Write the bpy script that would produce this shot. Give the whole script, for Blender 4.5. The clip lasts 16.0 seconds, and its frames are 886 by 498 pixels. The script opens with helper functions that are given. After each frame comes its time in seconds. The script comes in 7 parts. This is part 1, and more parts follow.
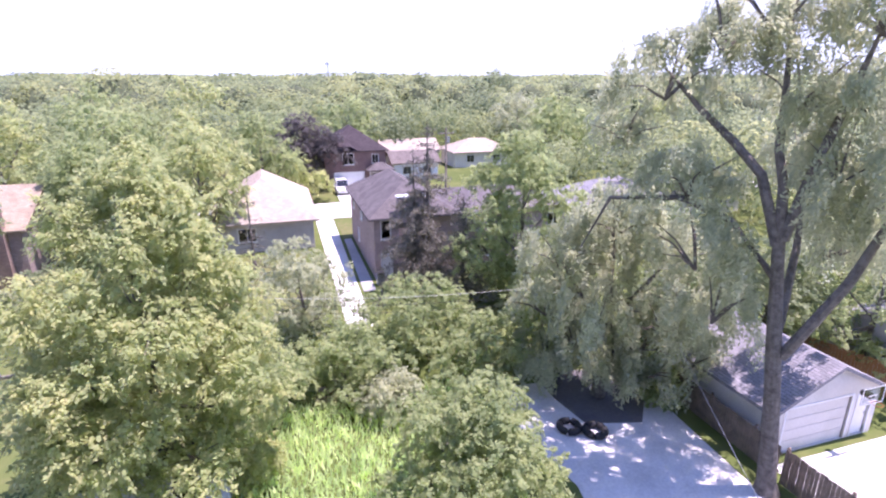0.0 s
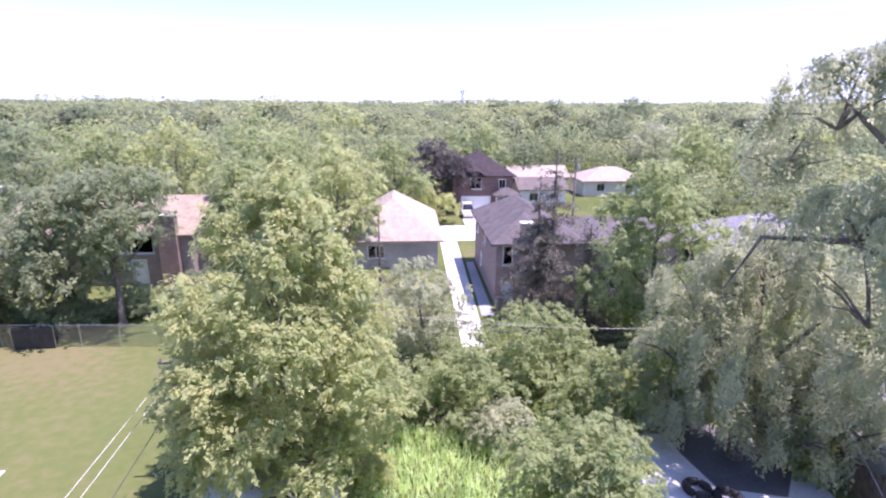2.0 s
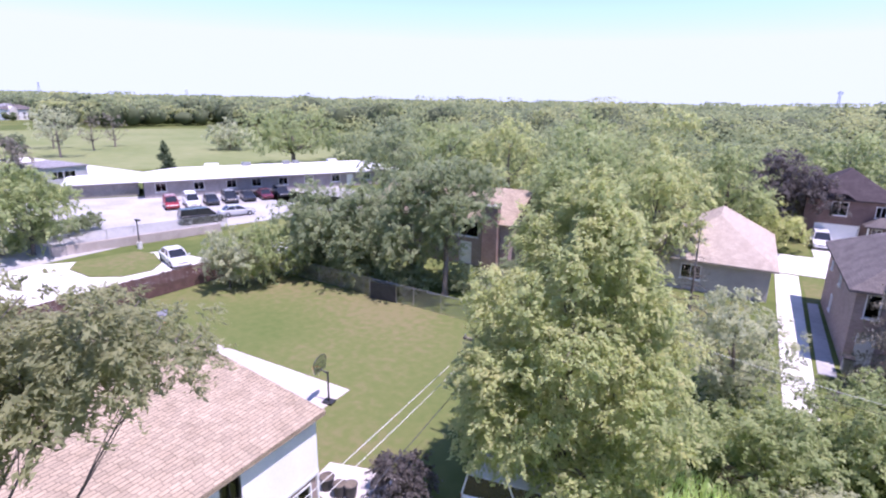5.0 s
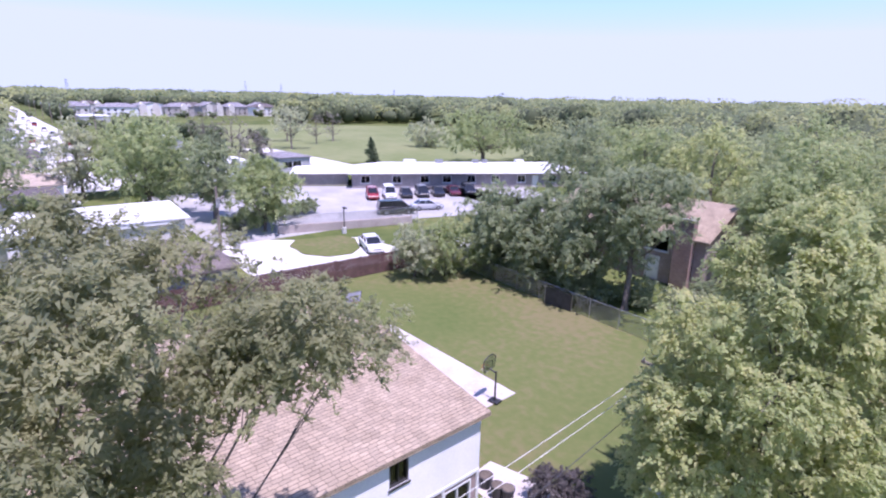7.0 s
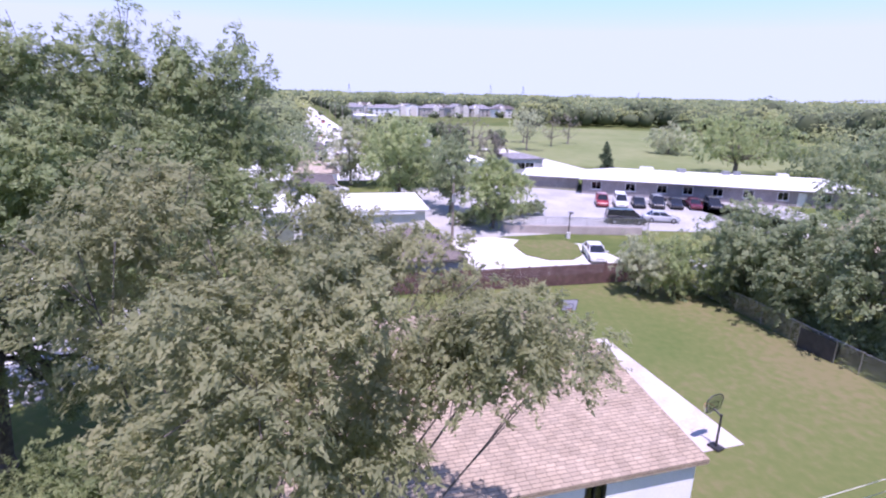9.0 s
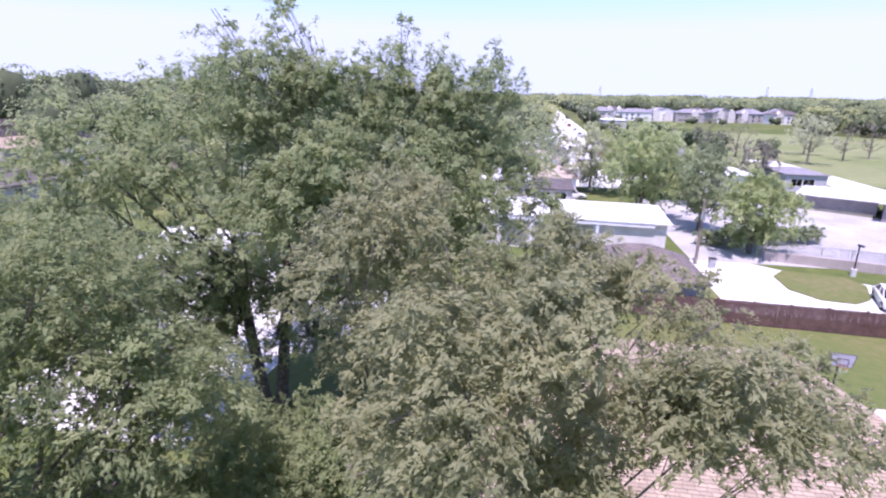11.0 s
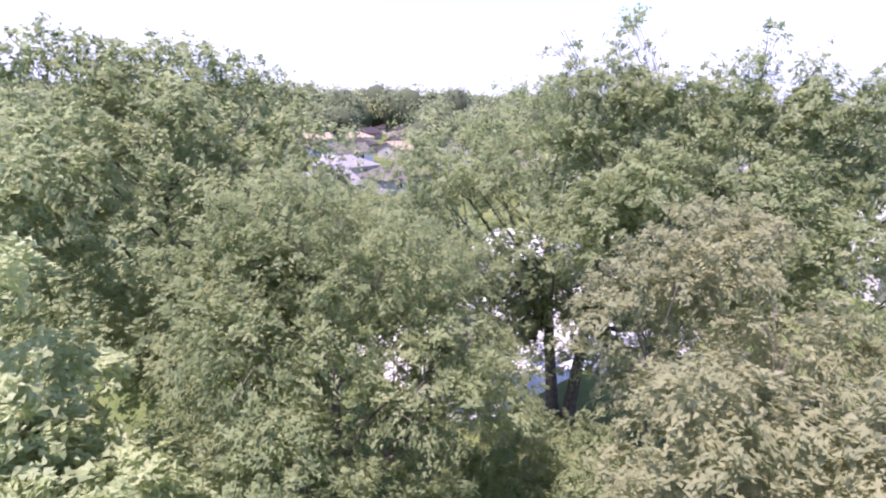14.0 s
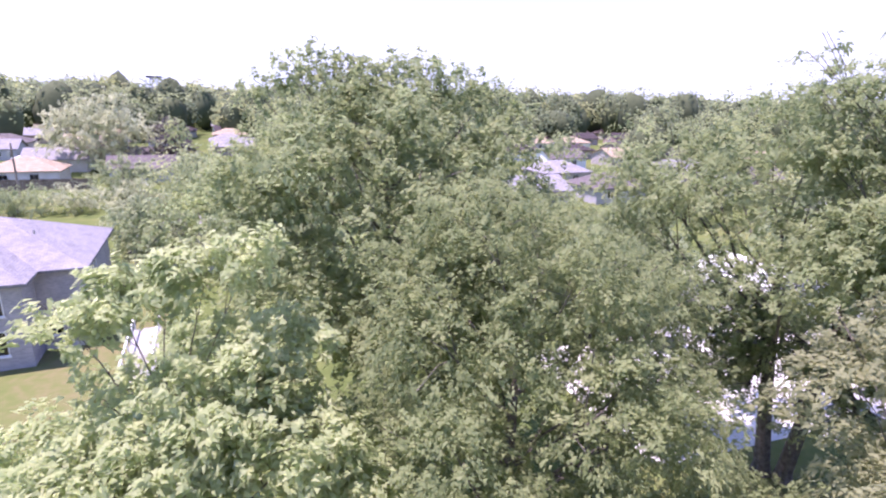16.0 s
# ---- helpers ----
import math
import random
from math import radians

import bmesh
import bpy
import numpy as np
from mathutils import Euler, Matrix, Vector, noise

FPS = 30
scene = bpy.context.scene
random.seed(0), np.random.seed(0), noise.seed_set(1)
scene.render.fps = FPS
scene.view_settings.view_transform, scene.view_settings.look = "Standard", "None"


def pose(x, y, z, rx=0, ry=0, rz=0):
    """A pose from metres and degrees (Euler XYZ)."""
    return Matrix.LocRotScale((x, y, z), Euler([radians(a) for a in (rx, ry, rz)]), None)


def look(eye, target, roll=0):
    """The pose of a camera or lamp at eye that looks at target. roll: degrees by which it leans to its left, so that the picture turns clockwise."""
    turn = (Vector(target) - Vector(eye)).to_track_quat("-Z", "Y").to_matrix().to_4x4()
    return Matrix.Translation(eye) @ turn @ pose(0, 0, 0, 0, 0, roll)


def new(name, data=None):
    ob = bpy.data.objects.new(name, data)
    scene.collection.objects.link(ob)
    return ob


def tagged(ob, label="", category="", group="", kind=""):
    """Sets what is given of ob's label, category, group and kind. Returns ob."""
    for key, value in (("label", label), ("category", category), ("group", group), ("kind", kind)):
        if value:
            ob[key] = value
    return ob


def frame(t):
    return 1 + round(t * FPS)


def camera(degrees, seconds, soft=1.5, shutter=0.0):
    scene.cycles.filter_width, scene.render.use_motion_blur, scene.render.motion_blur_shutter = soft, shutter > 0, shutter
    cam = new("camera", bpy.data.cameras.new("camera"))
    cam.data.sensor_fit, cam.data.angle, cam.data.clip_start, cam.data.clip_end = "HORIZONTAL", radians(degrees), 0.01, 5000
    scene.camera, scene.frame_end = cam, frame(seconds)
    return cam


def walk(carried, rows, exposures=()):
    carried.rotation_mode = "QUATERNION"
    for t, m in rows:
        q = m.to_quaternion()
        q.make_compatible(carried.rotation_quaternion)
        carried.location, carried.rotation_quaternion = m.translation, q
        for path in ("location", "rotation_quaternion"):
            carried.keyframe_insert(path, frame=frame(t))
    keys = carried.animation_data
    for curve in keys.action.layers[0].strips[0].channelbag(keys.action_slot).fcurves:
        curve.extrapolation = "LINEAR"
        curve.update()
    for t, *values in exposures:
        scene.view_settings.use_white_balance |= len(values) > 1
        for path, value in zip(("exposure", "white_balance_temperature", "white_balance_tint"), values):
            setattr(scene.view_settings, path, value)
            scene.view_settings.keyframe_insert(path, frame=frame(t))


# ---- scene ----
cam = camera(79.5, 16.0, soft=2.2)


def look_dir(eye, heading, pitch, roll):
    """The camera's pose at eye: heading to the left of +y, pitch up, roll clockwise of the picture."""
    h, p = radians(heading), radians(pitch)
    d = Vector((-math.sin(h) * math.cos(p), math.cos(h) * math.cos(p), math.sin(p)))
    return look(eye, Vector(eye) + d, roll)


walk(cam, [
    (0, look_dir((0.407, -0.352, 14.938), -0.00, -17.74, -0.01)),
    (0.1, look_dir((0.405, -0.352, 14.936), 0.39, -17.17, 0.01)),
    (0.2, look_dir((0.403, -0.352, 14.934), 0.78, -16.54, 0.03)),
    (0.3, look_dir((0.400, -0.352, 14.931), 1.25, -15.97, 0.04)),
    (0.4, look_dir((0.398, -0.352, 14.929), 1.68, -15.50, 0.06)),
    (0.5, look_dir((0.396, -0.352, 14.927), 2.16, -15.14, 0.08)),
    (1, look_dir((0.374, -0.297, 14.938), 5.29, -15.15, 0.08)),
    (1.5, look_dir((0.363, -0.198, 14.938), 9.16, -15.14, 0.12)),
    (2, look_dir((0.352, -0.121, 14.905), 13.54, -15.07, 0.22)),
    (2.5, look_dir((0.297, -0.033, 14.894), 18.48, -15.05, 0.29)),
    (3, look_dir((0.264, 0.088, 14.872), 24.53, -15.02, 0.42)),
    (3.5, look_dir((0.242, 0.165, 14.872), 30.52, -15.07, 0.57)),
    (4, look_dir((0.231, 0.231, 14.916), 36.47, -15.12, 0.70)),
    (6.5, look_dir((0.154, 0.220, 15.290), 61.14, -15.60, 1.27)),
    (7, look_dir((0.077, 0.209, 15.312), 66.61, -15.66, 1.25)),
    (7.5, look_dir((0.022, 0.187, 15.290), 73.54, -15.76, 1.23)),
    (8, look_dir((0.000, 0.187, 15.301), 79.71, -15.82, 1.23)),
    (10.5, look_dir((0.044, 0.264, 15.752), 109.34, -16.20, 1.37)),
    (11, look_dir((-0.066, 0.253, 15.763), 116.46, -16.17, 1.13)),
    (11.5, look_dir((-0.198, 0.176, 15.785), 123.72, -16.01, 0.81)),
    (12, look_dir((-0.220, 0.132, 15.829), 130.65, -15.91, 0.80)),
    (12.5, look_dir((-0.275, 0.187, 15.862), 136.62, -15.72, 0.95)),
    (13, look_dir((-0.396, 0.198, 15.873), 141.54, -15.61, 1.09)),
    (13.5, look_dir((-0.484, 0.220, 15.906), 146.22, -15.55, 0.95)),
    (14, look_dir((-0.572, 0.209, 15.917), 150.98, -15.50, 0.98)),
    (14.5, look_dir((-0.616, 0.275, 15.983), 156.74, -15.51, 0.94)),
    (15, look_dir((-0.649, 0.275, 16.027), 162.76, -15.48, 0.98)),
    (15.5, look_dir((-0.726, 0.275, 16.082), 168.60, -15.48, 1.07)),
    (16, look_dir((-0.781, 0.231, 16.148), 173.31, -15.57, 1.41)),
], exposures=[(0, 1.3, 6050, 45), (2, 1.18, 5950, 45), (4, 1.02, 5950, 41), (7, 0.7, 5700, 43), (10.5, 0.82, 5800, 44), (12.5, 1.12, 5950, 45), (14.5, 1.4, 6100, 48), (16, 1.37, 6100, 49)])

# ---- light: high summer sun and a clear sky ----
SUN = Vector((0.34, 0.04, 1.0)).normalized()
world = bpy.data.worlds.new("world")
scene.world = world
world.use_nodes = True
sky = world.node_tree.nodes.new("ShaderNodeTexSky")
sky.sky_type, sky.sun_disc = "NISHITA", False
sky.sun_elevation = math.asin(SUN.z)
sky.sun_rotation = math.atan2(SUN.x, SUN.y)
sky.air_density, sky.dust_density, sky.ozone_density = 0.8, 0.08, 3.0
back = world.node_tree.nodes["Background"]
back.inputs["Strength"].default_value = 0.15
even = world.node_tree.nodes.new("ShaderNodeVectorMath")  # thin even haze: the sky grows no brighter than this towards the horizon
even.operation = "MINIMUM"
even.inputs[1].default_value = (3.05, 3.66, 4.55)
haze = world.node_tree.nodes.new("ShaderNodeVectorMath")  # summer haze brightens the whole dome
haze.operation = "SCALE"
haze.inputs["Scale"].default_value = 1.0
world.node_tree.links.new(sky.outputs[0], haze.inputs[0])
world.node_tree.links.new(haze.outputs[0], even.inputs[0])
world.node_tree.links.new(even.outputs[0], back.inputs["Color"])
sun = new("sun", bpy.data.lights.new("sun", "SUN"))
sun.data.energy, sun.data.angle, sun.data.color = 3.9, radians(0.5), (1.0, 0.95, 0.88)
sun.matrix_world = look(SUN * 100, (0, 0, 0))

# ---- the street grid: u and v run along the lots ----
GRID = Matrix.Rotation(radians(17.3), 4, "Z")


def at(u, v, z=0.0, turn=0.0):
    return GRID @ pose(u, v, z, 0, 0, turn)


# ---- materials ----
def material(name, a, b, rough=0.8, scale=3.0, metal=0.0, bump=0.0, fine=40.0, spec=0.4, c=None):
    """Two colours mixed by noise at two scales, with fine relief."""
    m = bpy.data.materials.new(name)
    m.use_nodes = True
    t = m.node_tree
    p = t.nodes["Principled BSDF"]
    co = t.nodes.new("ShaderNodeNewGeometry")
    n1, n2 = t.nodes.new("ShaderNodeTexNoise"), t.nodes.new("ShaderNodeTexNoise")
    n1.inputs["Scale"].default_value, n1.inputs["Detail"].default_value = scale, 5
    n2.inputs["Scale"].default_value, n2.inputs["Detail"].default_value = fine, 3
    for n in (n1, n2):
        t.links.new(co.outputs["Position"], n.inputs["Vector"])
    add = t.nodes.new("ShaderNodeMath")
    add.operation = "MULTIPLY_ADD"
    t.links.new(n2.outputs["Fac"], add.inputs[0])
    add.inputs[1].default_value = 0.6
    t.links.new(n1.outputs["Fac"], add.inputs[2])
    ramp = t.nodes.new("ShaderNodeValToRGB")
    ramp.color_ramp.elements[0].position, ramp.color_ramp.elements[0].color = 0.55, (*a, 1)
    ramp.color_ramp.elements[1].position, ramp.color_ramp.elements[1].color = 1.05, (*b, 1)
    if c:
        e = ramp.color_ramp.elements.new(0.8)
        e.color = (*c, 1)
    t.links.new(add.outputs[0], ramp.inputs[0])
    t.links.new(ramp.outputs[0], p.inputs["Base Color"])
    p.inputs["Roughness"].default_value, p.inputs["Metallic"].default_value = rough, metal
    p.inputs["Specular IOR Level"].default_value = spec
    if bump:
        bn = t.nodes.new("ShaderNodeBump")
        bn.inputs["Strength"].default_value, bn.inputs["Distance"].default_value = bump, 0.02
        t.links.new(n2.outputs["Fac"], bn.inputs["Height"])
        t.links.new(bn.outputs[0], p.inputs["Normal"])
    return m


def leaf_material(name, a, b, c, patch=0.8, glow=1.65, grain=0.3):
    """Foliage: colour varies from leaf to leaf and in patches over the crown; light shines through."""
    m = bpy.data.materials.new(name)
    m.use_nodes = True
    t = m.node_tree
    p, out = t.nodes["Principled BSDF"], t.nodes["Material Output"]
    geo = t.nodes.new("ShaderNodeNewGeometry")
    nz = t.nodes.new("ShaderNodeTexNoise")
    nz.inputs["Scale"].default_value, nz.inputs["Detail"].default_value = patch, 3
    t.links.new(geo.outputs["Position"], nz.inputs["Vector"])
    mx = t.nodes.new("ShaderNodeMath")
    mx.operation = "MULTIPLY_ADD"
    mx.inputs[1].default_value = grain
    t.links.new(geo.outputs["Random Per Island"], mx.inputs[0])
    tuft, both_n = t.nodes.new("ShaderNodeTexNoise"), t.nodes.new("ShaderNodeMix")
    tuft.inputs["Scale"].default_value, tuft.inputs["Detail"].default_value = patch * 3.2, 1
    t.links.new(geo.outputs["Position"], tuft.inputs["Vector"])
    both_n.inputs[0].default_value = 0.4
    t.links.new(nz.outputs["Fac"], both_n.inputs[2])
    t.links.new(tuft.outputs["Fac"], both_n.inputs[3])
    t.links.new(both_n.outputs[0], mx.inputs[2])
    ramp = t.nodes.new("ShaderNodeValToRGB")
    for e, (pos, col) in zip((ramp.color_ramp.elements[0], ramp.color_ramp.elements.new(0.7), ramp.color_ramp.elements[-1]), ((0.4, a), (0.65, b), (0.92, c))):
        e.position, e.color = pos, (*col, 1)
    t.links.new(mx.outputs[0], ramp.inputs[0])
    t.links.new(ramp.outputs[0], p.inputs["Base Color"])
    p.inputs["Roughness"].default_value, p.inputs["Specular IOR Level"].default_value = 0.7, 0.08
    tr, both, dim = t.nodes.new("ShaderNodeBsdfTranslucent"), t.nodes.new("ShaderNodeAddShader"), t.nodes.new("ShaderNodeVectorMath")
    dim.operation = "SCALE"
    dim.inputs["Scale"].default_value = glow
    t.links.new(ramp.outputs[0], dim.inputs[0])
    t.links.new(dim.outputs[0], tr.inputs["Color"])
    t.links.new(p.outputs[0], both.inputs[0])
    t.links.new(tr.outputs[0], both.inputs[1])
    t.links.new(both.outputs[0], out.inputs[0])
    return m


def shingle_material(name, a, b, width=0.33, row=0.15):
    """Roof shingles laid in courses, by the roof's own flat map in metres."""
    m = material(name, a, b, rough=0.92, scale=1.2, fine=60, bump=0.3, spec=0.2)
    t = m.node_tree
    p = t.nodes["Principled BSDF"]
    uv, br = t.nodes.new("ShaderNodeUVMap"), t.nodes.new("ShaderNodeTexBrick")
    t.links.new(uv.outputs[0], br.inputs["Vector"])
    for k, v in (("Scale", 1.0), ("Brick Width", width), ("Row Height", row), ("Mortar Size", 0.012), ("Bias", 0.0)):
        br.inputs[k].default_value = v
    br.inputs["Color1"].default_value = (0.85, 0.85, 0.85, 1)
    br.inputs["Color2"].default_value = (1.1, 1.08, 1.06, 1)
    br.inputs["Mortar"].default_value = (0.5, 0.5, 0.5, 1)
    info, shift = t.nodes.new("ShaderNodeObjectInfo"), t.nodes.new("ShaderNodeVectorMath")
    shift.operation = "MULTIPLY_ADD"
    shift.inputs[1].default_value = (7.3, 0, 0)
    t.links.new(info.outputs["Random"], shift.inputs[0])
    t.links.new(uv.outputs[0], shift.inputs[2])
    t.links.new(shift.outputs[0], br.inputs["Vector"])
    mul = t.nodes.new("ShaderNodeMix")
    mul.data_type, mul.blend_type = "RGBA", "MULTIPLY"
    mul.inputs[0].default_value = 1.0
    t.links.new(p.inputs["Base Color"].links[0].from_socket, mul.inputs[6])
    t.links.new(br.outputs["Color"], mul.inputs[7])
    t.links.new(mul.outputs[2], p.inputs["Base Color"])
    return m


def brick_material(name, a, b, mortar):
    m = material(name, a, b, rough=0.9, scale=0.8, fine=25, spec=0.2)
    t = m.node_tree
    p = t.nodes["Principled BSDF"]
    uv, br = t.nodes.new("ShaderNodeUVMap"), t.nodes.new("ShaderNodeTexBrick")
    t.links.new(uv.outputs[0], br.inputs["Vector"])
    for k, v in (("Scale", 1.0), ("Brick Width", 0.22), ("Row Height", 0.075), ("Mortar Size", 0.01)):
        br.inputs[k].default_value = v
    br.inputs["Color1"].default_value, br.inputs["Color2"].default_value = (0.8, 0.8, 0.8, 1), (1.15, 1.1, 1.1, 1)
    br.inputs["Mortar"].default_value = (*mortar, 1)
    mul = t.nodes.new("ShaderNodeMix")
    mul.data_type, mul.blend_type = "RGBA", "MULTIPLY"
    mul.inputs[0].default_value = 1.0
    t.links.new(p.inputs["Base Color"].links[0].from_socket, mul.inputs[6])
    t.links.new(br.outputs["Color"], mul.inputs[7])
    t.links.new(mul.outputs[2], p.inputs["Base Color"])
    return m


def siding_material(name, a, b, row=0.12):
    """Horizontal boards, with a soft shadow relief at each lap."""
    m = material(name, a, b, rough=0.6, scale=0.7, fine=12)
    t = m.node_tree
    p = t.nodes["Principled BSDF"]
    geo, sep = t.nodes.new("ShaderNodeNewGeometry"), t.nodes.new("ShaderNodeSeparateXYZ")
    t.links.new(geo.outputs["Position"], sep.inputs[0])
    div, fr = t.nodes.new("ShaderNodeMath"), t.nodes.new("ShaderNodeMath")
    div.operation, fr.operation = "DIVIDE", "FRACT"
    div.inputs[1].default_value = row
    t.links.new(sep.outputs["Z"], div.inputs[0])
    t.links.new(div.outputs[0], fr.inputs[0])
    bn = t.nodes.new("ShaderNodeBump")
    bn.inputs["Strength"].default_value, bn.inputs["Distance"].default_value = 0.7, 0.02
    bn.invert = True
    t.links.new(fr.outputs[0], bn.inputs["Height"])
    t.links.new(bn.outputs[0], p.inputs["Normal"])
    return m


def glass_material(name, tint=(0.5, 0.55, 0.6), rough=0.03):
    m = bpy.data.materials.new(name)
    m.use_nodes = True
    p = m.node_tree.nodes["Principled BSDF"]
    p.inputs["Base Color"].default_value = (*tint, 1)
    p.inputs["Roughness"].default_value = rough
    p.inputs["Transmission Weight"].default_value = 1.0
    p.inputs["IOR"].default_value = 1.45
    return m


def paint_material(name, col, rough=0.25, metal=0.0):
    m = material(name, [k * 0.92 for k in col], [min(1, k * 1.06) for k in col], rough=rough, scale=1.5, fine=9, metal=metal, spec=0.5)
    m.node_tree.nodes["Principled BSDF"].inputs["Coat Weight"].default_value = 0.5
    return m


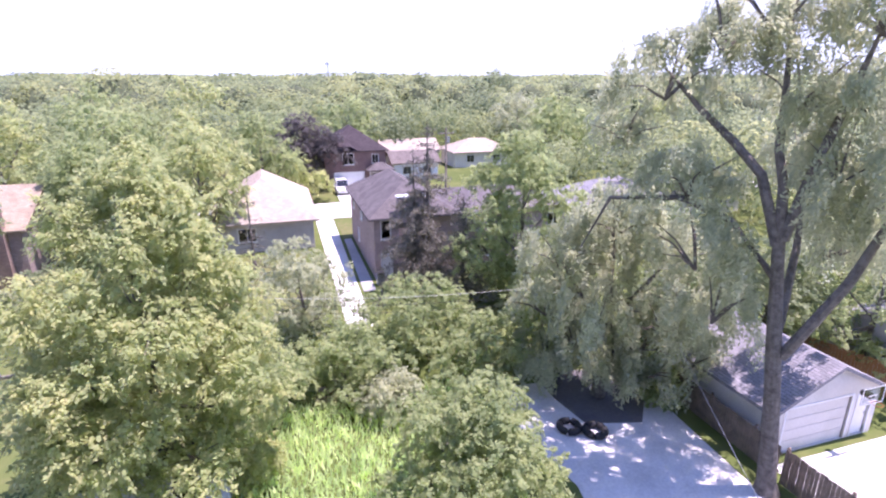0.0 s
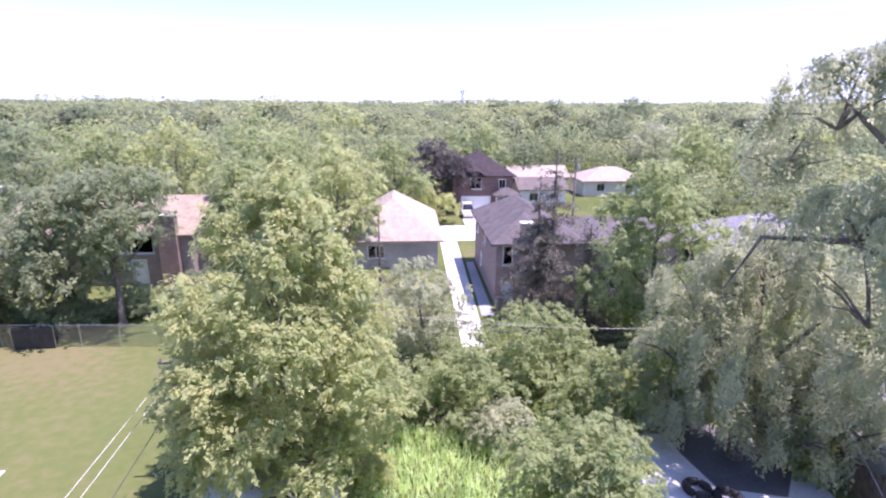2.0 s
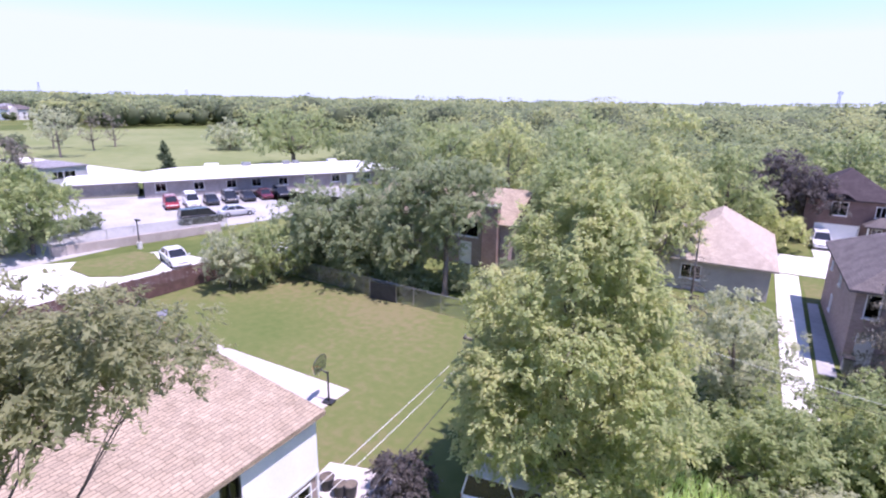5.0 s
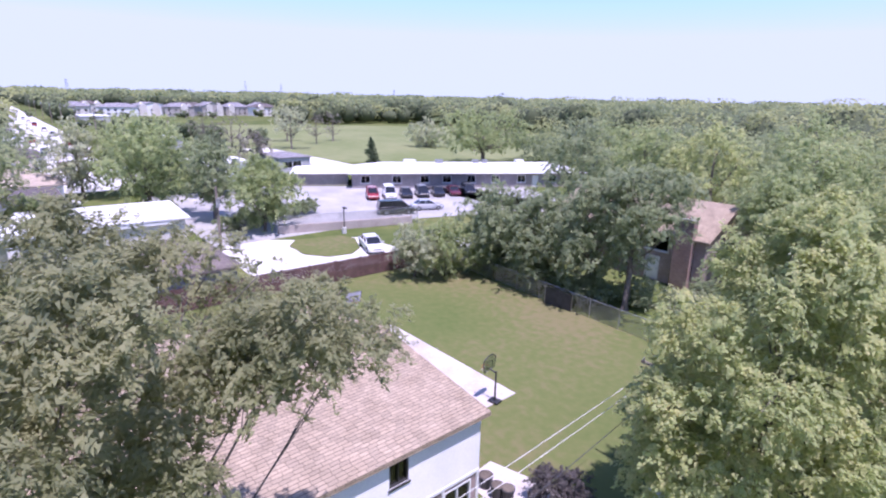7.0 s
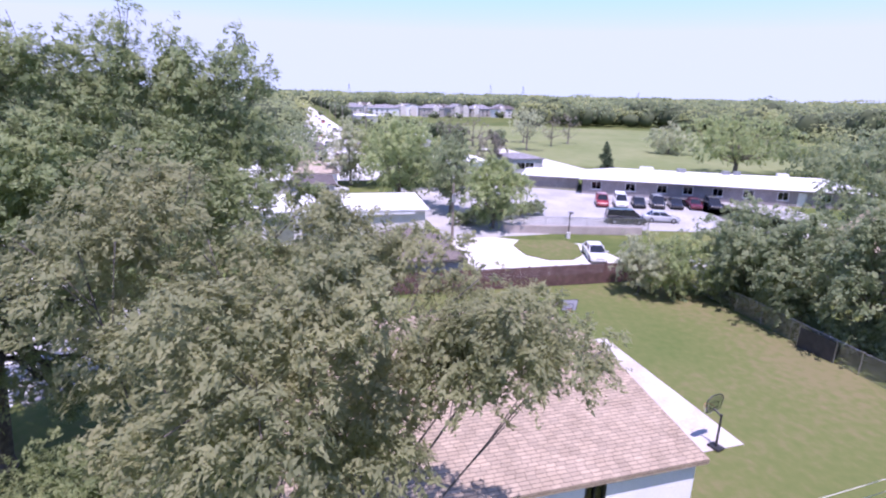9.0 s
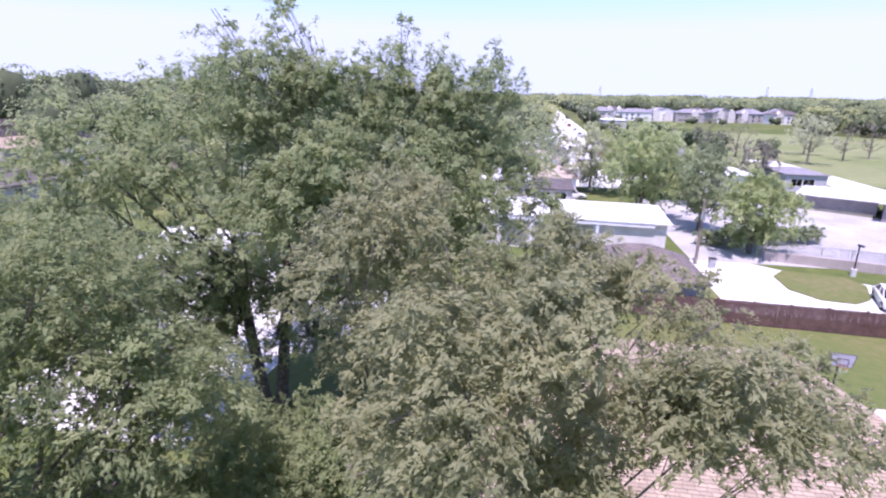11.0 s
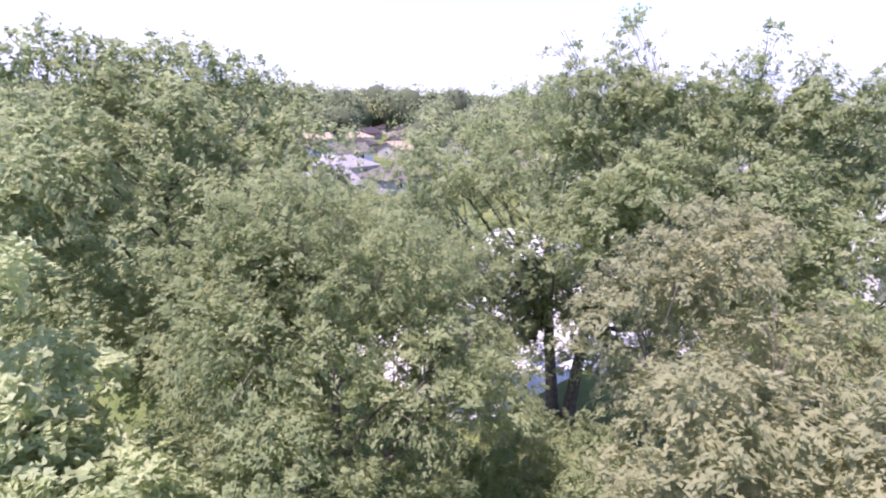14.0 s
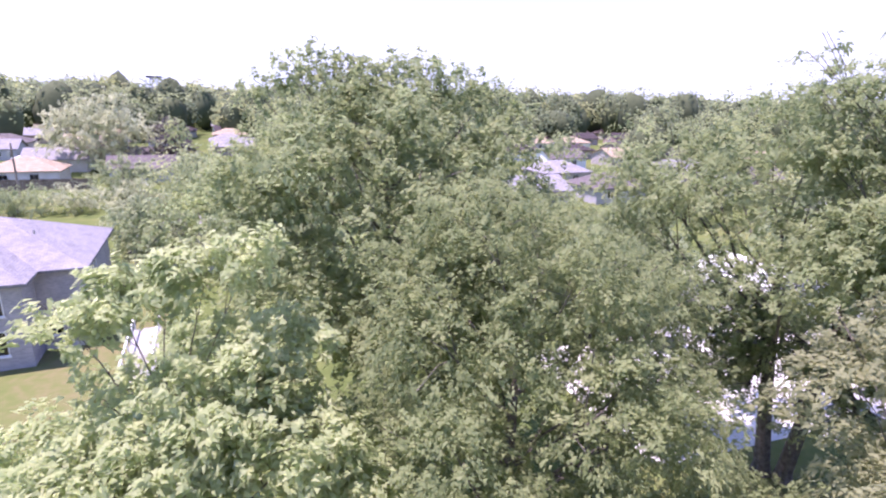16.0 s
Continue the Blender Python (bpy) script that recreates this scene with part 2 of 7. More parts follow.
M = {
    "turf": material("turf", (0.075, 0.105, 0.030), (0.17, 0.18, 0.065), 0.95, 0.05, fine=0.6, spec=0.1, c=(0.11, 0.14, 0.042)),
    "lawn": material("mown_lawn", (0.1, 0.138, 0.04), (0.185, 0.168, 0.08), 0.95, 0.075, bump=0.4, fine=1.7, spec=0.1, c=(0.135, 0.156, 0.053)),
    "meadow": material("meadow_grass", (0.15, 0.19, 0.07), (0.235, 0.255, 0.12), 0.95, 0.03, fine=0.3, spec=0.1),
    "concrete": material("pale_concrete", (0.52, 0.50, 0.46), (0.72, 0.70, 0.66), 0.85, 0.6, bump=0.2, fine=14, c=(0.64, 0.62, 0.58)),
    "drive": material("old_driveway", (0.5, 0.485, 0.47), (0.74, 0.72, 0.69), 0.9, 0.5, bump=0.3, fine=9),
    "lot": material("bleached_asphalt", (0.3, 0.295, 0.285), (0.46, 0.45, 0.435), 0.9, 0.2, bump=0.3, fine=3),
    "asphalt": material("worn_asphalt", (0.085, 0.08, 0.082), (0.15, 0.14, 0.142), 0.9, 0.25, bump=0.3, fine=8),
    "court": material("weathered_slab", (0.42, 0.385, 0.35), (0.6, 0.56, 0.52), 0.9, 0.5, bump=0.2, fine=8, c=(0.53, 0.49, 0.45)),
    "tan_concrete": material("tan_concrete", (0.36, 0.31, 0.275), (0.5, 0.44, 0.4), 0.9, 0.6, bump=0.3, fine=10),
    "gravel": material("pale_gravel", (0.33, 0.31, 0.28), (0.62, 0.60, 0.56), 0.95, 2.2, bump=0.8, fine=13),
    "soil": material("bare_soil", (0.09, 0.07, 0.055), (0.19, 0.16, 0.12), 0.95, 1.0, bump=0.5, fine=12),
    "bark": material("grey_bark", (0.085, 0.072, 0.06), (0.24, 0.21, 0.18), 0.95, 5.0, bump=0.8, fine=30),
    "bark_dark": material("dark_bark", (0.080, 0.070, 0.058), (0.217, 0.189, 0.162), 0.95, 5.0, bump=0.8, fine=30),
    "wood": material("weathered_wood", (0.13, 0.10, 0.08), (0.28, 0.22, 0.17), 0.85, 2.5, bump=0.3, fine=30),
    "silver_wood": material("silvered_wood", (0.26, 0.25, 0.24), (0.44, 0.43, 0.42), 0.85, 2.5, bump=0.3, fine=30),
    "pole_wood": material("pole_wood", (0.17, 0.14, 0.11), (0.33, 0.28, 0.23), 0.85, 2.0, bump=0.3, fine=25),
    "fence_brown": material("stained_fence", (0.085, 0.048, 0.043), (0.165, 0.095, 0.084), 0.8, 1.6, bump=0.2, fine=20),
    "fence_tan": material("cedar_fence", (0.24, 0.115, 0.045), (0.36, 0.19, 0.085), 0.8, 1.6, bump=0.2, fine=20),
    "white": material("white_paint", (0.72, 0.72, 0.72), (0.84, 0.84, 0.83), 0.55, 1.0, fine=15),
    "white_siding": siding_material("white_siding", (0.74, 0.75, 0.77), (0.85, 0.85, 0.86)),
    "grey_siding": siding_material("grey_siding", (0.40, 0.40, 0.42), (0.50, 0.50, 0.52)),
    "tan_siding": siding_material("tan_siding", (0.36, 0.33, 0.31), (0.46, 0.43, 0.41)),
    "cream": siding_material("cream_siding", (0.60, 0.57, 0.52), (0.72, 0.69, 0.64)),
    "brick_tan": brick_material("tan_brick", (0.33, 0.26, 0.24), (0.42, 0.34, 0.32), (0.9, 0.9, 0.88)),
    "brick_brown": brick_material("brown_brick", (0.13, 0.09, 0.085), (0.20, 0.14, 0.13), (1.2, 1.2, 1.15)),
    "brick_red": brick_material("red_brick", (0.25, 0.175, 0.15), (0.35, 0.26, 0.225), (1.0, 1.0, 0.95)),
    "grey_brick": brick_material("pale_grey_brick", (0.36, 0.35, 0.365), (0.47, 0.455, 0.47), (1.0, 1.0, 1.0)),
    "brick_long": brick_material("grey_brick", (0.26, 0.24, 0.24), (0.34, 0.32, 0.32), (1.0, 1.0, 1.0)),
    "roof_pink": shingle_material("pink_tan_shingles", (0.321, 0.257, 0.183), (0.451, 0.366, 0.268)),
    "roof_blush": shingle_material("blush_shingles", (0.40, 0.34, 0.275), (0.50, 0.43, 0.355)),
    "roof_grey": shingle_material("grey_shingles", (0.115, 0.102, 0.1), (0.18, 0.162, 0.158)),
    "roof_dark": shingle_material("brown_grey_shingles", (0.055, 0.044, 0.047), (0.085, 0.070, 0.073)),
    "roof_brown": shingle_material("brown_shingles", (0.15, 0.128, 0.115), (0.225, 0.195, 0.175)),
    "roof_pale": shingle_material("pale_shingles", (0.229, 0.223, 0.240), (0.327, 0.320, 0.339)),
    "roof_white": material("white_membrane", (0.62, 0.62, 0.62), (0.86, 0.86, 0.85), 0.6, 0.3, fine=2.5),
    "glass": glass_material("window_glass"),
    "dark": material("dark_interior", (0.02, 0.02, 0.022), (0.05, 0.05, 0.052), 0.9),
    "black_metal": material("black_metal", (0.02, 0.02, 0.022), (0.05, 0.05, 0.05), 0.45, spec=0.5),
    "steel": material("galvanised_steel", (0.35, 0.36, 0.37), (0.55, 0.56, 0.57), 0.4, 2.0, metal=0.8),
    "wire": material("cable_sheath", (0.03, 0.03, 0.03), (0.08, 0.08, 0.08), 0.6),
    "wire_bright": material("bright_cable", (0.55, 0.55, 0.5), (0.75, 0.74, 0.68), 0.5),
    "rubber": material("rubber", (0.012, 0.012, 0.013), (0.035, 0.035, 0.036), 0.8, fine=20),
    "grille": material("dark_plastic", (0.025, 0.025, 0.027), (0.05, 0.05, 0.05), 0.5),
    "lamp_red": paint_material("red_lens", (0.35, 0.02, 0.02)),
    "lamp_clear": paint_material("clear_lens", (0.7, 0.7, 0.7)),
    "leaf_maple": leaf_material("light_maple_leaves", (0.149, 0.176, 0.084), (0.203, 0.224, 0.107), (0.271, 0.259, 0.133)),
    "leaf_ash": leaf_material("ash_leaves", (0.100, 0.125, 0.062), (0.135, 0.160, 0.080), (0.175, 0.187, 0.099)),
    "leaf_bronze": leaf_material("bronze_ash_leaves", (0.105, 0.115, 0.061), (0.141, 0.148, 0.080), (0.184, 0.183, 0.102)),
    "leaf_olive": leaf_material("olive_ash_leaves", (0.092, 0.114, 0.054), (0.125, 0.148, 0.071), (0.166, 0.179, 0.090)),
    "leaf_pale": leaf_material("pale_yellow_leaves", (0.146, 0.175, 0.089), (0.198, 0.224, 0.119), (0.260, 0.274, 0.158)),
    "leaf_dark": leaf_material("dark_maple_leaves", (0.096, 0.121, 0.069), (0.135, 0.159, 0.090), (0.189, 0.200, 0.114)),
    "leaf_willow": leaf_material("willow_leaves", (0.146, 0.161, 0.107), (0.201, 0.214, 0.139), (0.265, 0.265, 0.170)),
    "leaf_shrub": leaf_material("shrub_leaves", (0.112, 0.142, 0.069), (0.162, 0.189, 0.090), (0.226, 0.238, 0.119)),
    "leaf_lime": leaf_material("lime_leaves", (0.132, 0.157, 0.062), (0.209, 0.225, 0.097), (0.295, 0.284, 0.153)),
    "leaf_purple": leaf_material("purple_leaves", (0.042, 0.038, 0.036), (0.068, 0.062, 0.058), (0.11, 0.1, 0.092)),
    "needle": leaf_material("dull_needles", (0.105, 0.1, 0.08), (0.175, 0.165, 0.13), (0.26, 0.245, 0.2), glow=0.6),
    "needle_green": leaf_material("green_needles", (0.034, 0.058, 0.030), (0.066, 0.096, 0.049), (0.110, 0.138, 0.069), glow=0.35),
    "woods": leaf_material("far_woods", (0.085, 0.105, 0.053), (0.138, 0.158, 0.079), (0.195, 0.204, 0.109), patch=0.08, grain=0.16),
    "woods_lime": leaf_material("far_woods_lime", (0.118, 0.132, 0.060), (0.182, 0.194, 0.089), (0.250, 0.243, 0.130), patch=0.08, grain=0.16),
    "woods_dark": leaf_material("far_woods_dark", (0.068, 0.087, 0.048), (0.112, 0.132, 0.072), (0.165, 0.181, 0.098), patch=0.08, grain=0.16),
    # dark green that paints the shade deep inside the far crowns
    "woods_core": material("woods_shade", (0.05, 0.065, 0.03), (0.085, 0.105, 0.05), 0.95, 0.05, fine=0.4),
    "weeds": leaf_material("tall_weeds", (0.195, 0.248, 0.121), (0.299, 0.359, 0.178), (0.416, 0.450, 0.255), patch=0.5),
}


# ---- building blocks ----
def part(name, bm, mat, parent, label="", m=None, kind=""):
    """One mesh object under a thing or a part."""
    me = bpy.data.meshes.new(name)
    bmesh.ops.recalc_face_normals(bm, faces=bm.faces)
    bm.to_mesh(me)
    bm.free()
    me.materials.append(mat)
    ob = new(name, me)
    if parent:
        ob.parent = parent
    if m:
        ob.matrix_basis = m
    return tagged(ob, label, "", "", kind)


def thing(name, m, label, category, group="", kind=""):
    ob = new(name)
    ob.empty_display_size = 0.3
    ob.matrix_basis = m
    return tagged(ob, label, category, group, kind)


def box(bm, x0, x1, y0, y1, z0, z1, bevel=0.0):
    vs = [bm.verts.new((x, y, z)) for z in (z0, z1) for x, y in ((x0, y0), (x1, y0), (x1, y1), (x0, y1))]
    fs = [bm.faces.new([vs[i] for i in q]) for q in ((3, 2, 1, 0), (4, 5, 6, 7), (0, 1, 5, 4), (1, 2, 6, 5), (2, 3, 7, 6), (3, 0, 4, 7))]
    if bevel:
        bmesh.ops.bevel(bm, geom=list({e for f in fs for e in f.edges}), offset=bevel, segments=2, affect="EDGES")
    return bm


def bx(*a, bevel=0.0):
    return box(bmesh.new(), *a, bevel=bevel)


def tube(bm, pts, radii, sides=7, cap=True):
    """A tapered tube along points."""
    pts = [Vector(p) for p in pts]
    rings = []
    for i, (p, r) in enumerate(zip(pts, radii)):
        d = (pts[min(i + 1, len(pts) - 1)] - pts[max(i - 1, 0)]).normalized()
        a = d.orthogonal().normalized() if abs(d.z) < 0.95 else Vector((1, 0, 0)).cross(d).normalized()
        b = d.cross(a)
        rings.append([bm.verts.new(p + (a * math.cos(k * math.tau / sides) + b * math.sin(k * math.tau / sides)) * r) for k in range(sides)])
    for r0, r1 in zip(rings, rings[1:]):
        for k in range(sides):
            bm.faces.new((r0[k], r0[(k + 1) % sides], r1[(k + 1) % sides], r1[k]))
    if cap:
        bm.faces.new(rings[0][::-1])
        bm.faces.new(rings[-1])
    return bm


def slab(bm, pts, z0, z1):
    """A flat plate with the outline pts."""
    lo, hi = [bm.verts.new((x, y, z0)) for x, y in pts], [bm.verts.new((x, y, z1)) for x, y in pts]
    bm.faces.new(lo[::-1])
    bm.faces.new(hi)
    for i in range(len(pts)):
        j = (i + 1) % len(pts)
        bm.faces.new((lo[i], lo[j], hi[j], hi[i]))
    return bm


def flat_map(bm):
    """A map in metres on each face: along the level, and up the slope."""
    uv = bm.loops.layers.uv.verify()
    for f in bm.faces:
        f.normal_update()
        n = f.normal
        a = Vector((0, 0, 1)).cross(n)
        a = a.normalized() if a.length > 0.05 else Vector((1, 0, 0))
        b = n.cross(a)
        for l in f.loops:
            l[uv].uv = (l.vert.co.dot(a), l.vert.co.dot(b))
    return bm


# ---- trees ----
def leaf_cloud(pos, nrm, size, rng, slim=0.7, droop=0.25, axis=None):
    """Vertices of many small pointed leaves, three each; axis: the way each leaf points."""
    n = len(pos)
    t = rng.normal(size=(n, 3)) if axis is None else axis + rng.normal(size=(n, 3)) * 0.45
    t[:, 2] -= droop * 2
    t -= nrm * np.sum(t * nrm, 1)[:, None]
    t /= np.linalg.norm(t, axis=1)[:, None] + 1e-9
    b = np.cross(nrm, t)
    s = size[:, None] if np.ndim(size) else size
    v = np.empty((n, 3, 3))
    v[:, 0], v[:, 1] = pos - t * s * 0.5 + b * s * slim * 0.5, pos - t * s * 0.28 - b * s * slim * 0.5
    v[:, 2] = pos + t * s * 0.55 - nrm * s * 0.12
    return v.reshape(-1, 3)


def mesh_of(name, verts, quads=None, tris=None):
    """A mesh from arrays; with neither quads nor tris, every three vertices are a leaf."""
    me = bpy.data.meshes.new(name)
    verts = np.asarray(verts, dtype=np.float32)
    idx, tot = [], []
    if quads is None and tris is None:
        tris = np.arange(len(verts)).reshape(-1, 3)
    for q in (quads, tris):
        if q is not None and len(q):
            idx.append(np.asarray(q).ravel())
            tot.append(np.full(len(q), np.asarray(q).shape[1]))
    idx, tot = np.concatenate(idx).astype(np.int32), np.concatenate(tot).astype(np.int32)
    me.vertices.add(len(verts))
    me.vertices.foreach_set("co", verts.ravel())
    me.loops.add(len(idx))
    me.loops.foreach_set("vertex_index", idx)
    me.polygons.add(len(tot))
    me.polygons.foreach_set("loop_start", (np.cumsum(tot) - tot).astype(np.int32))
    me.update(calc_edges=True)
    me.validate()
    return me


def unit(rng, n, low=-1.0):
    z = rng.uniform(low, 1, n)
    a = rng.uniform(0, math.tau, n)
    r = np.sqrt(1 - z * z)
    return np.stack((r * np.cos(a), r * np.sin(a), z), 1)


def sprays(rng, lobes, k=8):
    """Smaller masses over each lobe, so that the crown's outline is broken and shaded gaps open in it."""
    out = []
    for x, y, z, rx, ry, rz in lobes:
        if rx < 0.7:
            out.append((x, y, z, rx, ry, rz))
            continue
        out.append((x, y, z, rx * 0.84, ry * 0.84, rz * 0.84))
        for d in unit(rng, k, -0.55):
            f, q = rng.uniform(0.55, 0.95), rng.uniform(0.3, 0.5)
            out.append((x + d[0] * rx * f, y + d[1] * ry * f, z + d[2] * rz * f, rx * q, ry * q, rz * q * 1.15))
    return out


def crown_points(rng, lobes, clumps, leaves, spread, low=-0.6, hollow=0.55, gaps=0.0):
    """Leafy shoots that stand out of the lobes and bend over at the tip: leaf places, the ways they face and point."""
    lobes = np.asarray(sprays(rng, lobes), float)
    hollow *= 0.7
    n = int(clumps * 0.52)
    per = int(leaves * 1.9)
    w = (lobes[:, 3] * lobes[:, 4] + lobes[:, 5] ** 2)
    k = rng.choice(len(lobes), n, p=w / w.sum())
    d = unit(rng, n, low)
    rad = hollow + (0.98 - hollow) * rng.random(n) ** 0.5
    c = lobes[k, :3] + d * lobes[k, 3:] * rad[:, None]
    deep = np.concatenate([np.min(np.linalg.norm((q[:, None] - lobes[None, :, :3]) / lobes[None, :, 3:], axis=2), axis=1) for q in np.array_split(c, 8)])
    keep = (deep > hollow * 0.9) | (rng.random(n) < 0.3)
    if gaps:
        s = rng.uniform(0, 50, 3)
        hole = np.array([noise.noise(Vector(p * 0.55 + s)) + 0.5 * noise.noise(Vector(p * 1.5 + s)) for p in c])
        keep &= hole > gaps - 0.6
    c, d = c[keep], d[keep]
    n = len(c)
    way = d * 0.75 + np.array([0, 0, 0.12]) + rng.normal(size=(n, 3)) * 0.45
    way /= np.linalg.norm(way, axis=1)[:, None]
    face = d * 0.4 + np.array([0, 0, 0.75]) + rng.normal(size=(n, 3)) * 0.36
    long = (spread * 2.6 * rng.uniform(0.55, 1.4, n))[:, None, None]
    u = rng.random((n, per, 1)) ** 0.8
    p = c[:, None] + way[:, None] * long * u - np.array([0, 0, 0.42]) * long * u * u
    p = p + rng.normal(size=p.shape) * spread * 0.46 * (1.15 - 0.6 * u)
    f = np.repeat(face, per, 0) + rng.normal(size=(n * per, 3)) * 0.27
    f /= np.linalg.norm(f, axis=1)[:, None]
    return p.reshape(-1, 3), f, np.repeat(way, per, 0)


def auto_lobes(rng, z0, z1, r, n, wide=0.42, size=0.5):
    """Rounded masses up the crown, widest at the height wide."""
    out = []
    for i in range(n):
        u = (i + 0.5) / n
        prof = r * (math.sin(math.pi * min(1, (u / (2 * wide)) if u < wide else 0.5 + (u - wide) / (2 * (1 - wide)) * 0.86)) ** 0.75)
        a = i * 2.39996 + rng.uniform(-0.4, 0.4)
        lr = r * size * rng.uniform(0.75, 1.15) * (0.75 + 0.35 * (1 - abs(2 * u - 1)))
        q = max(0.0, prof - lr * 0.72)
        out.append((q * math.cos(a), q * math.sin(a), z0 + (z1 - z0 - lr * 0.8) * u + lr * 0.3, lr, lr, lr * 0.85))
    return out


def limbs(rng, lobes, height, girth, stems=1, lean=0.0, twigs=4, low=0.2, least=0.0):
    """Trunk and branches: stems rise from the base, a limb goes to each lobe, twigs fan out in it."""
    trunk, branch = bmesh.new(), bmesh.new()
    tops = []
    for s in range(stems):
        a = s * math.tau / stems + 2.35
        off = Vector((math.cos(a), math.sin(a), 0)) * (0.0 if stems == 1 else girth * 1.25)
        top = Vector((lean * height * 0.2, 0, height * 0.72)) + off * (1 if stems == 1 else height * 0.09 / girth / 1.25)
        pts = [off, off * 1.05 + Vector((0, 0, height * 0.03)), off.lerp(top, 0.35) + Vector((rng.uniform(-.2, .2), rng.uniform(-.2, .2), 0)), off.lerp(top, 0.7), top]
        tube(trunk, pts, [girth * 1.35, girth, girth * 0.8, girth * 0.5, girth * 0.14], 9)
        tops.append((off, top))
    for cx, cy, cz, rx, ry, rz in lobes:
        if rx < least:
            continue
        c = Vector((cx, cy, cz))
        off, top = min(tops, key=lambda o: (o[1].xy - c.xy).length)
        hd = (c.xy - off.xy).length
        f = min(0.95, max(low + rng.uniform(0, 0.3), (cz - 0.9 * hd - 0.5) / (height * 0.72)))
        p0 = off.lerp(top, f)
        mid = p0.lerp(c, 0.5) + Vector((rng.uniform(-.3, .3), rng.uniform(-.3, .3), -0.12 * hd))
        g = girth * (1 - 0.75 * f) * 0.55
        tube(branch, [p0, mid, c], [g, g * 0.65, g * 0.3], 6, cap=False)
        for k in range(twigs):
            d = Vector(unit(rng, 1, -0.3)[0])
            e = c + Vector((d.x * rx, d.y * ry, d.z * rz)) * 0.92
            m0 = mid.lerp(c, rng.uniform(0.3, 1.0))
            tube(branch, [m0, m0.lerp(e, 0.5) + Vector((0, 0, 0.1 * rz)), e], [g * 0.3, g * 0.18, 0.012], 4, cap=False)
    return trunk, branch


def tree(name, x, y, lobes, height, girth, leaf, bark, label, category="tree", clumps=900, leaves=24, spread=0.3, size=0.2, seed=1, stems=1, turn=0.0,
         group="", low=-0.6, hollow=0.55, gaps=0.0, slim=0.62, droop=0.25, lean=0.0, twigs=4, fork=0.2, least=0.0, m=None):
    rng = np.random.default_rng(seed)
    ob = thing(name, m or pose(x, y, 0, 0, 0, turn), label, category, group)
    tr, br = limbs(rng, lobes, height, girth, stems, lean, twigs, fork, least)
    part("trunk", tr, M[bark], ob)
    part("branchwork", br, M[bark], ob)
    p, n, way = crown_points(rng, lobes, clumps, leaves, spread, low, hollow, gaps)
    p[:, 2] = np.maximum(p[:, 2], 0.08)
    cr = new("crown", mesh_of("crown", leaf_cloud(p, n, size * rng.uniform(0.65, 1.35, len(p)), rng, slim, droop, way)))
    cr.data.materials.append(M[leaf])
    cr.parent = ob
    return ob


def conifer(name, x, y, height, r, leaf, label, seed=1, density=1.0, bare=0.0, stems=((0, 0, 1.0),), size=0.16, m=None):
    """A conifer: whorls of drooping boughs, dressed with needle sprays."""
    rng = np.random.default_rng(seed)
    ob = thing(name, m or pose(x, y, 0), label, "tree")
    tr, br = bmesh.new(), bmesh.new()
    P = []
    for sx, sy, sh in stems:
        h = height * sh
        tube(tr, [(sx, sy, 0), (sx, sy, h * 0.5), (sx, sy, h)], [0.03 * h * 0.7, 0.016 * h * 0.7, 0.02], 8)
        for z in np.arange(h * 0.06, h * 0.99, 0.36):
            f = 1 - z / h
            for k in range(5):
                if rng.random() < bare * (0.15 + 1.3 * (z / h) ** 2):
                    continue
                a = rng.uniform(0, math.tau)
                L = r * (f ** 0.8) * rng.uniform(0.55, 1.1) + 0.15
                tip = Vector((sx + math.cos(a) * L, sy + math.sin(a) * L, z - L * 0.22))
                tube(br, [(sx, sy, z), ((sx + tip.x) / 2, (sy + tip.y) / 2, z - L * 0.02), tip], [0.035 * f + 0.012, 0.02, 0.006], 4, cap=False)
                n = max(2, int(L * 26 * density))
                s = rng.random(n) ** 0.7
                q = np.stack((sx + math.cos(a) * L * s, sy + math.sin(a) * L * s, z - L * 0.2 * s * s), 1)
                q += rng.normal(size=q.shape) * np.array([0.14, 0.14, 0.08]) * (0.5 + s)[:, None]
                q[:, 2] -= rng.random(n) * 0.18
                P.append(q)
    P = np.concatenate(P)
    P[:, 2] = np.maximum(P[:, 2], 0.1)
    nr = unit(rng, len(P), -0.2)
    part("trunk", tr, M["bark_dark"], ob)
    part("branchwork", br, M["bark_dark"], ob)
    cr = new("crown", mesh_of("crown", leaf_cloud(P, nr, size * rng.uniform(0.7, 1.5, len(P)), rng, 0.4, 0.5)))
    cr.data.materials.append(M[leaf])
    cr.parent = ob
    return ob


